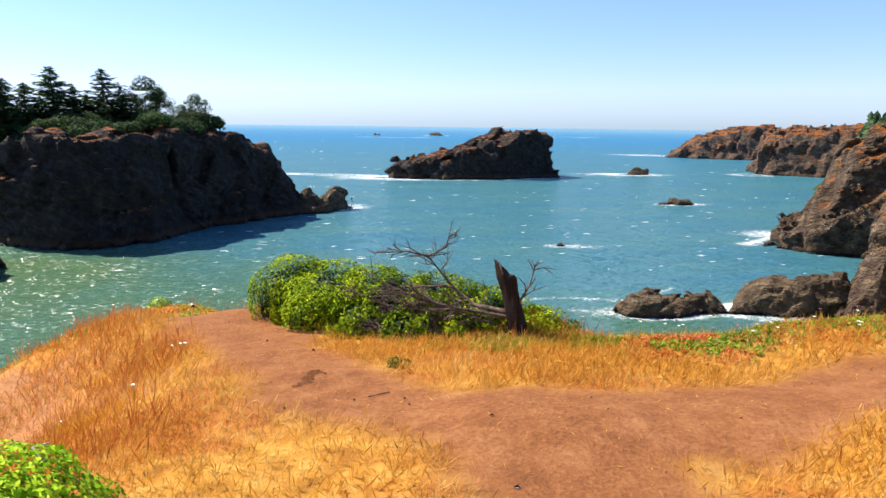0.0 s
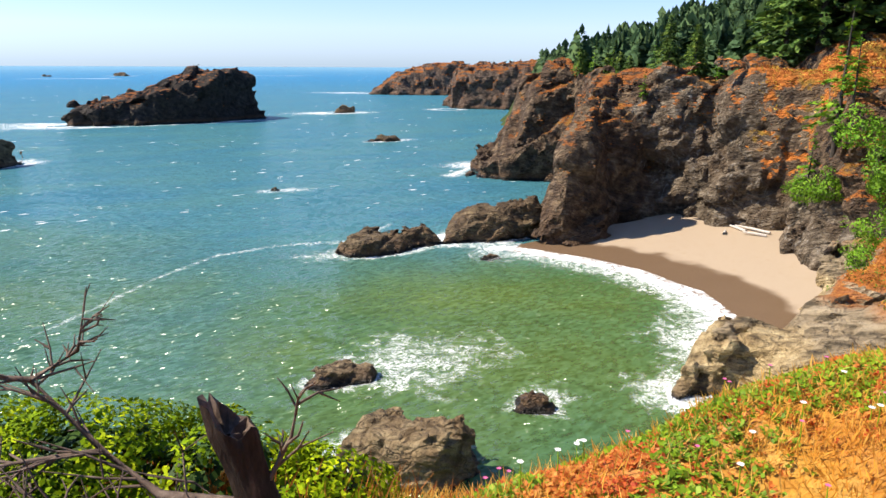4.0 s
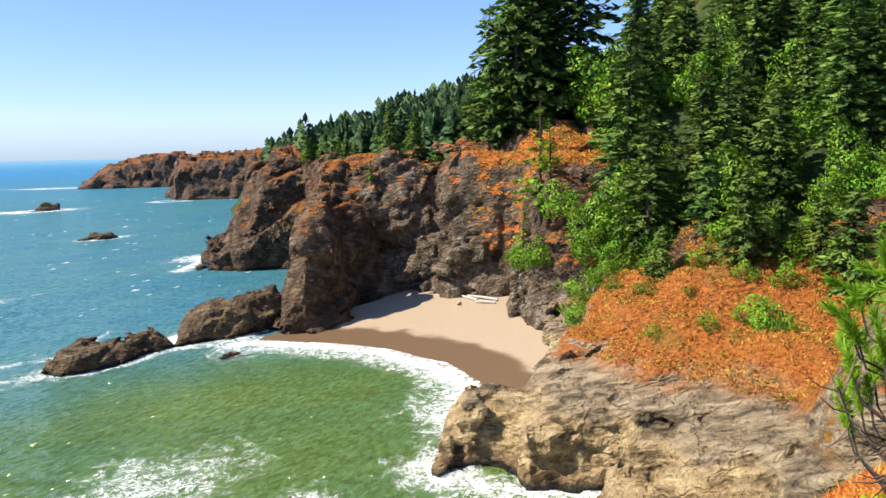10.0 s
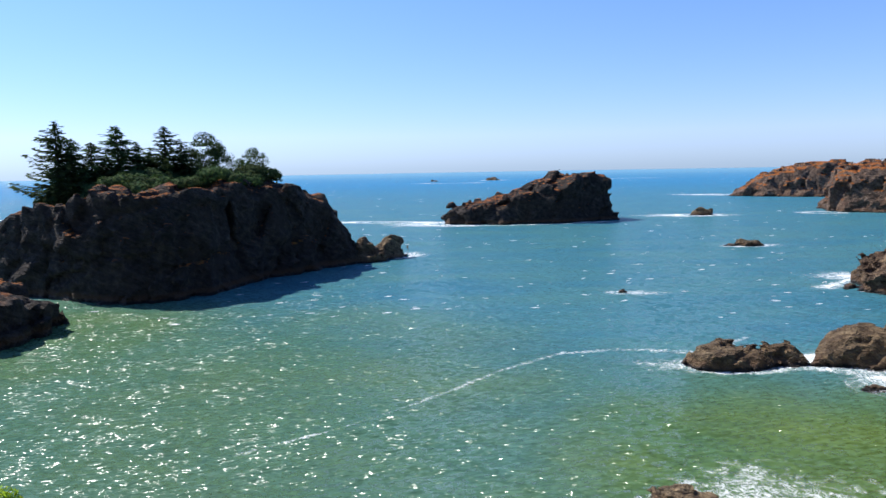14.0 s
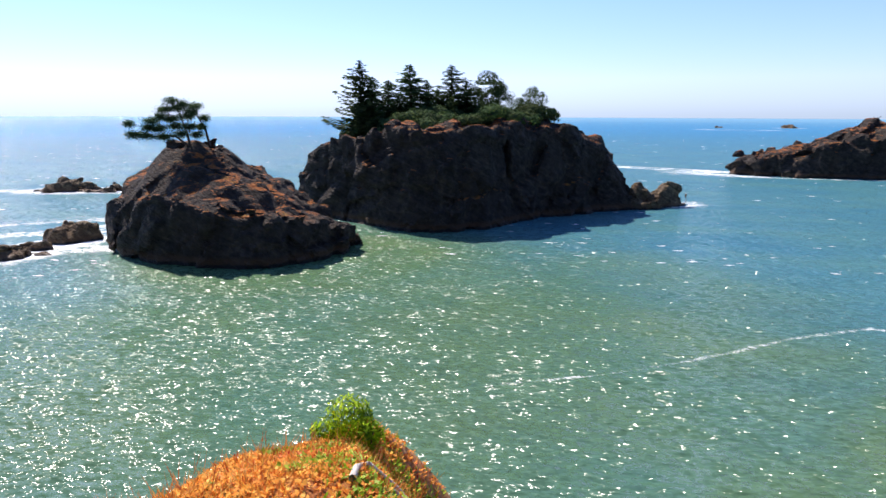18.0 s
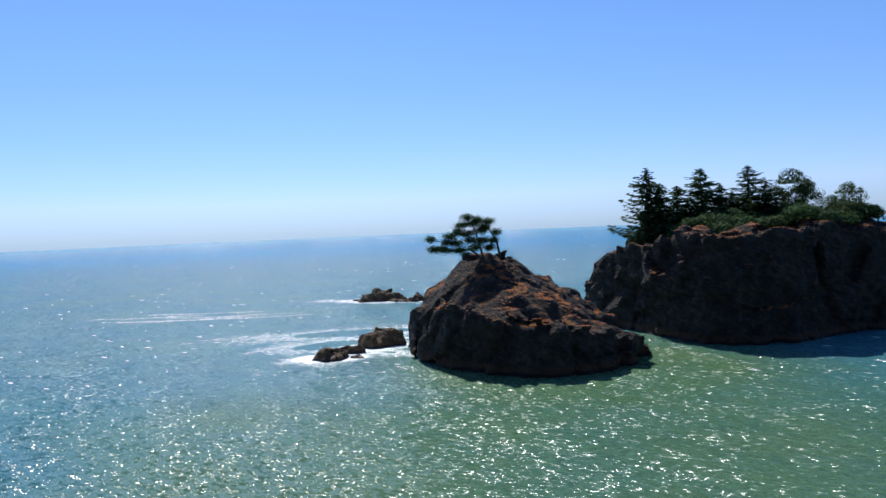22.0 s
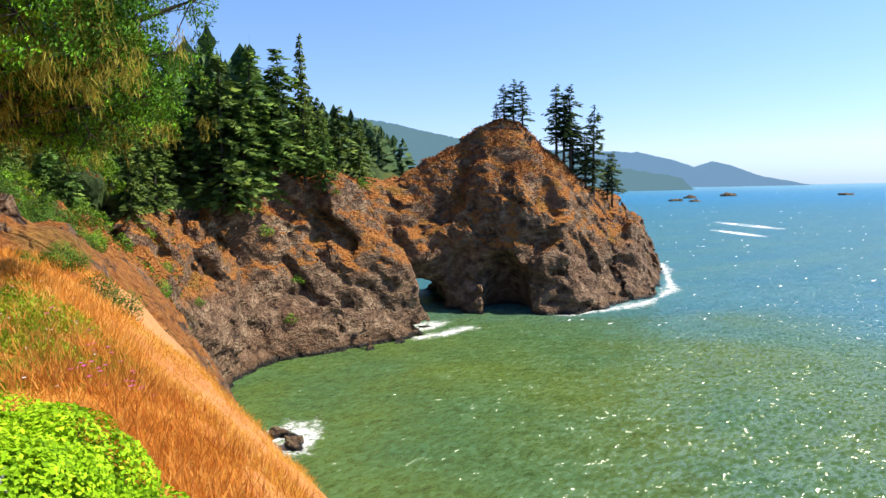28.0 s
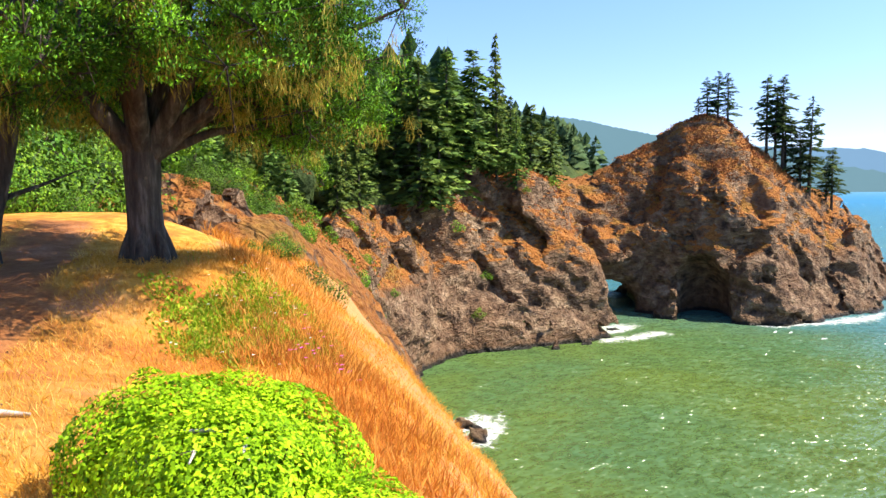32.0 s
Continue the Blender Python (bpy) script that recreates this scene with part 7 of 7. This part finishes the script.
def blades(name, count, seed, lo, hi, weight, material, label, hmin, hmax, wide, lean=0.35, category="grass"):
    rs, p = strew(count, seed, lo, hi, weight)
    n = len(p)
    d = unit(np.stack([rs.normal(0.15, lean, n), rs.normal(0, lean, n), np.ones(n)], 1))
    L = rs.uniform(hmin, hmax, n)
    s = Soup()
    s.leaves(p + d * (L * 0.45)[:, None], d, unit(np.cross(d, rs.normal(size=(n, 3)))), L, wide * rs.uniform(0.6, 1.4, n))
    return tagged(new(name, s.mesh(name, material)), label, category, kind="stuff")


def grass_w(x, y):
    tuft = 0.35 + 0.65 * smooth01((vnoise(x, y, 0 * x, 0.55) + 0.45) * 1.6)
    far = np.clip(1.3 - np.hypot(x + 1, y - 4) / 11, 0.15, 1)
    return (1 - trail_mask(x, y)) * (1 - 0.5 * cover_mask(x, y)) * tuft * far * (poly_dist(x, y, BROW) < np.where(x < -1.5, 3.6, 1.2))


blades("dry_grass", 620000, 101, (-5.5, -9), (7, 12), grass_w, strawm, "short dry golden-orange grass on the headland", 0.04, 0.14, 0.006, 0.65)
blades("tall_dry_grass", 60000, 102, (-5.5, -4), (1.5, 11.5), lambda x, y: grass_w(x, y) * smooth01((0.9 + poly_dist(x, y, BROW)) / 0.9), tallm, "taller reddish dry grass along the edge", 0.12, 0.3, 0.006)
blades("tall_dry_grass", 46000, 111, (-5.2, -7.5), (-1.0, 1.5), lambda x, y: smooth01((poly_dist(x, y, BROW) + 0.8) / 0.6) * smooth01((1.6 - poly_dist(x, y, BROW)) / 0.8) * (0.15 + 0.85 * smooth01((vnoise(x, y, 0 * x + 6, 0.45) + 0.15) * 3)), tallm, "tufts of tall reddish grass at the slope's edge", 0.1, 0.3, 0.011, 0.5)
blades("green_weeds", 16000, 112, (-4.4, -6.5), (-1.2, -2.2), lambda x, y: smooth01((poly_dist(x, y, BROW) + 0.5) / 0.3) * smooth01((0.5 - poly_dist(x, y, BROW)) / 0.3) * smooth01((vnoise(x, y, 0 * x + 9, 0.5) + 0.1) * 4), icem, "low green plants along the brow", 0.03, 0.1, 0.034, 1.0, "weeds")
blades("tall_dry_grass", 16000, 113, (-6.0, -26), (-1.5, -7.5), lambda x, y: 0.1 + 0.9 * smooth01((vnoise(x, y, 0 * x + 6, 0.8) + 0.15) * 3), tallm, "tufts of dry grass on the far bank", 0.12, 0.4, 0.025, 0.5)
blades("slope_grass", 110000, 110, (-6.5, -8), (-1.9, 6), lambda x, y: smooth01((poly_dist(x, y, BROW) + 0.9) / 0.8) * (0.25 + 0.75 * smooth01((vnoise(x, y, 0 * x, 0.7) + 0.2) * 2)) * smooth01((5.5 - poly_dist(x, y, BROW)) / 2), strawm, "dry golden grass clinging to the steep slope", 0.05, 0.2, 0.006, 0.75)
blades("green_weeds", 80000, 103, (-3.6, -5.4), (-0.4, -0.8), lambda x, y: smooth01(1.5 - np.hypot((x + 2.25) / 0.75, (y + 2.9) / 1.05) + 0.8 * vnoise(x, y, 0 * x, 0.7)) * smooth01((vnoise(x, y, 0 * x + 3, 0.3) + 0.75) * 2), icem, "patch of low green weeds", 0.03, 0.085, 0.034, 1.0, "weeds")
def mats(name, count, seed, lo, hi, weight, material, label, size):
    """Low plants with broad leaves spread flat, in small rosettes."""
    rs, p = strew(count, seed, lo, hi, weight)
    k = 5
    p = np.repeat(p, k, 0)
    n = len(p)
    az = rs.rand(n) * 6.283
    d = unit(np.stack([np.cos(az), np.sin(az), rs.uniform(0.0, 0.9, n)], 1))
    L = size * rs.uniform(0.6, 1.4, n)
    s = Soup()
    side = unit(np.cross(d, np.array([0, 0, 1.0])) + rs.normal(0, 0.25, (n, 3)))
    s.leaves(p + d * (L * 0.55)[:, None] + np.array([0, 0, 1.0]) * rs.uniform(0.0, 0.03, (n, 1)), d, side, L, L * rs.uniform(0.6, 0.9, n))
    return tagged(new(name, s.mesh(name, material)), label, "succulent", kind="stuff")


patch = lambda x, y: vnoise(x, y, 0 * x, 0.24) + 0.6 * vnoise(x, y, 0 * x + 2, 0.8)
mats("succulents", 46000, 104, (0.6, 2.5), (7.6, 8.0), lambda x, y: cover_mask(x, y) * smooth01((patch(x, y) + 0.12) * 3.0), icem, "green ice plant spreading over the lip", 0.03)
mats("red_succulents", 46000, 105, (0.6, 2.5), (7.6, 8.0), lambda x, y: cover_mask(x, y) * (0.25 + 0.75 * smooth01((0.25 - patch(x, y)) * 2.5)), redm, "red and orange ice plant spreading over the lip", 0.026)
blades("dry_grass", 34000, 116, (0.6, 2.5), (7.6, 8.0), lambda x, y: cover_mask(x, y) * smooth01((0.1 - patch(x, y)) * 2.5) * 0.9, strawm, "dry golden grass between the ice plants", 0.05, 0.15, 0.004, 0.8)
blades("succulents", 16000, 106, (-5.6, 7.5), (-2.6, 11.6), lambda x, y: cover_mask(x, y) * smooth01((vnoise(x, y, 0 * x + 2, 0.4) + 0.1) * 2.2), icem, "green plants on the headland's tip", 0.03, 0.09, 0.018, 0.7, "succulent")
mats("succulents", 9000, 117, (-5.8, 7.5), (-2.4, 11.8), lambda x, y: cover_mask(x, y) * smooth01((patch(x, y) - 0.1) * 3.0), icem, "green ice plant on the headland's tip", 0.035)
mats("red_succulents", 9000, 118, (-5.8, 7.5), (-2.4, 11.8), lambda x, y: cover_mask(x, y) * 0.8, redm, "red and orange ice plant on the headland's tip", 0.03)
blades("red_succulents", 16000, 107, (-5.6, 7.5), (-2.6, 11.6), lambda x, y: cover_mask(x, y) * 0.6, redm, "red plants on the headland's tip", 0.03, 0.09, 0.012, 0.6, "succulent")


def flowers(name, count, seed, lo, hi, color, label, size):
    m = Mat(name + "_petals", 0.6, 0.3)
    m.color(color)
    rs, p = strew(count, seed, lo, hi, lambda x, y: 1.0 - trail_mask(x, y))
    for q in p[:40]:
        ob = tagged(new(name), label, "flower", group=name + "s in the turf")
        ob.location = q + np.array([0, 0, 0.02])
        h = rs.uniform(0.06, 0.16)
        s, t = Soup(), Soup()
        n = 9
        a = np.arange(n) * 2 * np.pi / n + rs.rand()
        ax = np.stack([np.cos(a), np.sin(a), np.full(n, 0.15)], 1)
        s.leaves(np.array([0, 0, h]) + ax * size * 0.5, unit(ax), np.stack([-np.sin(a), np.cos(a), 0 * a], 1), np.full(n, size), np.full(n, size * 0.6))
        t.tube([(0, 0, -0.04), (0.005, 0, h * 0.5), (0, 0, h)], [0.003, 0.003, 0.002], 4)
        mesh_part("petals", s.mesh("petals", m.m), ob)
        mesh_part("stem", t.mesh("stem", icem), ob)


flowers("white_flower", 46, 111, (-3.0, -5.0), (-0.8, -1.5), (0.8, 0.8, 0.74), "small white wildflower in the turf", 0.02)
flowers("white_flower", 18, 112, (-3.2, 4.5), (-2.0, 9), (0.8, 0.78, 0.7), "small white wildflower in the turf", 0.018)
flowers("white_flower", 26, 115, (1.5, 5.4), (5, 6.6), (0.8, 0.78, 0.7), "small white wildflower in the turf", 0.018)
flowers("pink_flower", 40, 113, (-3.2, -4.0), (-2.3, -1.6), (0.55, 0.08, 0.30), "small magenta wildflower on the slope", 0.03)
flowers("pink_flower", 24, 114, (1.5, 5.0), (4.5, 6.8), (0.6, 0.12, 0.25), "small pink ice plant flower", 0.014)

blades("green_weeds", 30000, 108, (-0.6, 5.2), (2.6, 6.6), lambda x, y: smooth01(1.2 - np.hypot((x - 0.9) / 1.1, (y - 5.9) / 0.42) + 0.9 * vnoise(x, y, 0 * x, 0.3)), icem, "low green weeds before the shrub", 0.02, 0.06, 0.014, 1.0, "weeds")
blades("straw_litter", 9000, 109, (-3.4, -3), (5, 9), lambda x, y: trail_mask(x, y) * 0.6, strawm, "bits of dry straw strewn over the bare path", 0.012, 0.05, 0.003, 4.0, "straw")
# low darker lumps in place of a shaded notch; a twig and a thistle by the path
notch = Soup()
rs = np.random.RandomState(131)
for k in range(30):
    cx, cy = -0.98 + 0.022 * rs.normal(), 4.72 + 0.42 * rs.rand()
    r = 0.03 * rs.uniform(0.6, 1.3)
    top = np.array([cx, cy, gz(cx, cy) - 0.7 * r])
    notch.tube([top - np.array([r * 1.2, 0, r * 0.4]), top - np.array([r * 0.5, 0, 0]), top + np.array([r * 0.5, r * 0.3, 0]), top + np.array([r * 1.2, 0.2 * r, -r * 0.4])], [r * 0.5, r, r, r * 0.4], 8)
soilm = Mat("dark_soil", 0.95, 0.1)
sln = soilm.noise(40, 6, 0.7)
soilm.color(soilm.ramp(sln, (0.3, (0.13, 0.05, 0.02)), (0.7, (0.26, 0.105, 0.042)))).bump(sln, 0.8, 0.02)
tagged(new("soil_clod", notch.mesh("soil_clod", soilm.m)), "low dark soil lumps standing in for a shaded notch in the path", "soil")
log_thing("twig", [(-0.49, 4.47, gz(-0.49, 4.47) + 0.01), (-0.43, 4.51, gz(-0.43, 4.51) + 0.012), (-0.36, 4.56, gz(-0.36, 4.56) + 0.01)], [0.005, 0.004, 0.006], deadm.m, "short brown twig lying on the path", "twig", 6)
bush("thistle", [(-0.37, 5.27, gz(-0.37, 5.27) + 0.03, 0.05, 0.045, 0.05), (-0.28, 5.3, gz(-0.28, 5.3) + 0.02, 0.035, 0.035, 0.04)], 260, 0.04, CYPRESS, "small dark green thistle beside the path", 84, category="weed", shell=0.7, aspect=0.3, twig=False)

# pebbles on the path
rs, p = strew(700, 121, (-3.4, -3), (5, 9), lambda x, y: trail_mask(x, y) * 0.9)
s = Soup()
for q in p:
    r = 0.006 + 0.016 * rs.rand() ** 3
    k = np.array([(1, 0, 0), (0, 1, 0), (-1, 0, 0), (0, -1, 0), (0, 0, 1), (0, 0, -1)]) * rs.uniform(0.6, 1.2, (6, 1)) * r
    s.add(k + q + np.array([0, 0, r * 0.3]), [(0, 1, 2, 4), (2, 3, 0, 4)])
pebm = Mat("pebble", 0.9, 0.2)
pebm.color(pebm.ramp(pebm.geo.outputs["Random Per Island"], (0, (0.10, 0.06, 0.04)), (1, (0.42, 0.32, 0.26))))
tagged(new("pebbles", s.mesh("pebbles", pebm.m)), "small stones and grit on the bare path", "gravel", kind="stuff")

# ---- blue distance ----
def skyline(name, pts, dist, color, label):
    """A far range of hills, kilometres off, as a glowing backdrop ridge traced in view angles."""
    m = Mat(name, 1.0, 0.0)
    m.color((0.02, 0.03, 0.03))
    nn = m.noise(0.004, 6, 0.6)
    # distance haze painted as a glowing colour, untouched by the sun
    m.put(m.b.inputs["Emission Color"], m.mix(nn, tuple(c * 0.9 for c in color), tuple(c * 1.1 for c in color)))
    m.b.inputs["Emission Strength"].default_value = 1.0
    v, f = [], []
    for i, (yaw, elev) in enumerate(pts):
        a = radians(yaw)
        for dd, z in ((0, -5), (0, 32 + dist * math.tan(radians(elev))), (0.08 * dist, -5)):
            v.append((-(dist + dd) * math.sin(a), (dist + dd) * math.cos(a), z))
        if i:
            f += [(3 * i - 3, 3 * i, 3 * i + 1, 3 * i - 2), (3 * i - 2, 3 * i + 1, 3 * i + 2, 3 * i - 1)]
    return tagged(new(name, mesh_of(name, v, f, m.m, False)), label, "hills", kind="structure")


def ridge(knots, seed, rough, step=0.12):
    rs = np.random.RandomState(seed)
    yaw = np.arange(knots[0][0], knots[-1][0] + 1e-6, step)
    el = np.interp(yaw, [k[0] for k in knots], [k[1] for k in knots])
    j = vnoise(yaw, 0 * yaw, 0 * yaw + seed, 0.6) + 0.5 * vnoise(yaw, 0 * yaw, 0 * yaw + seed, 0.2)
    return list(zip(yaw, el + rough * j))


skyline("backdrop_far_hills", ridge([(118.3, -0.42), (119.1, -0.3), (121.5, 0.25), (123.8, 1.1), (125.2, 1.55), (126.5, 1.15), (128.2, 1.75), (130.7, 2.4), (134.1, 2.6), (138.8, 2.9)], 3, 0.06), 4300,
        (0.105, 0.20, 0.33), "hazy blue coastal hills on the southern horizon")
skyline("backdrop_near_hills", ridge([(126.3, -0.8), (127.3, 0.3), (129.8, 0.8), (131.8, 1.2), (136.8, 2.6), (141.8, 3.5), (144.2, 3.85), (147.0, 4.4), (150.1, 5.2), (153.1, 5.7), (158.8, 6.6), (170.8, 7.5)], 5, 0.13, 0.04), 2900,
        (0.085, 0.165, 0.215), "hazy blue-green wooded hills down the coast")
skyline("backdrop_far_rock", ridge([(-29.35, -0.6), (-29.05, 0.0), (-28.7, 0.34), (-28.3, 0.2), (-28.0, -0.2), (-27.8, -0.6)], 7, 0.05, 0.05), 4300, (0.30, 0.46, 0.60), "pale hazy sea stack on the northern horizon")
for cx, cy, rx, ry, hg in ((-1400, -690, 24, 14, 9), (-1330, -895, 26, 14, 12), (-1160, -860, 20, 12, 8), (-985, -760, 24, 10, 7), (-965, -705, 16, 8, 4)):
    boulder(cx, cy, rx, ry, hg, 40, 2.5, "distant dark rock off the southern coast", lobes=1)
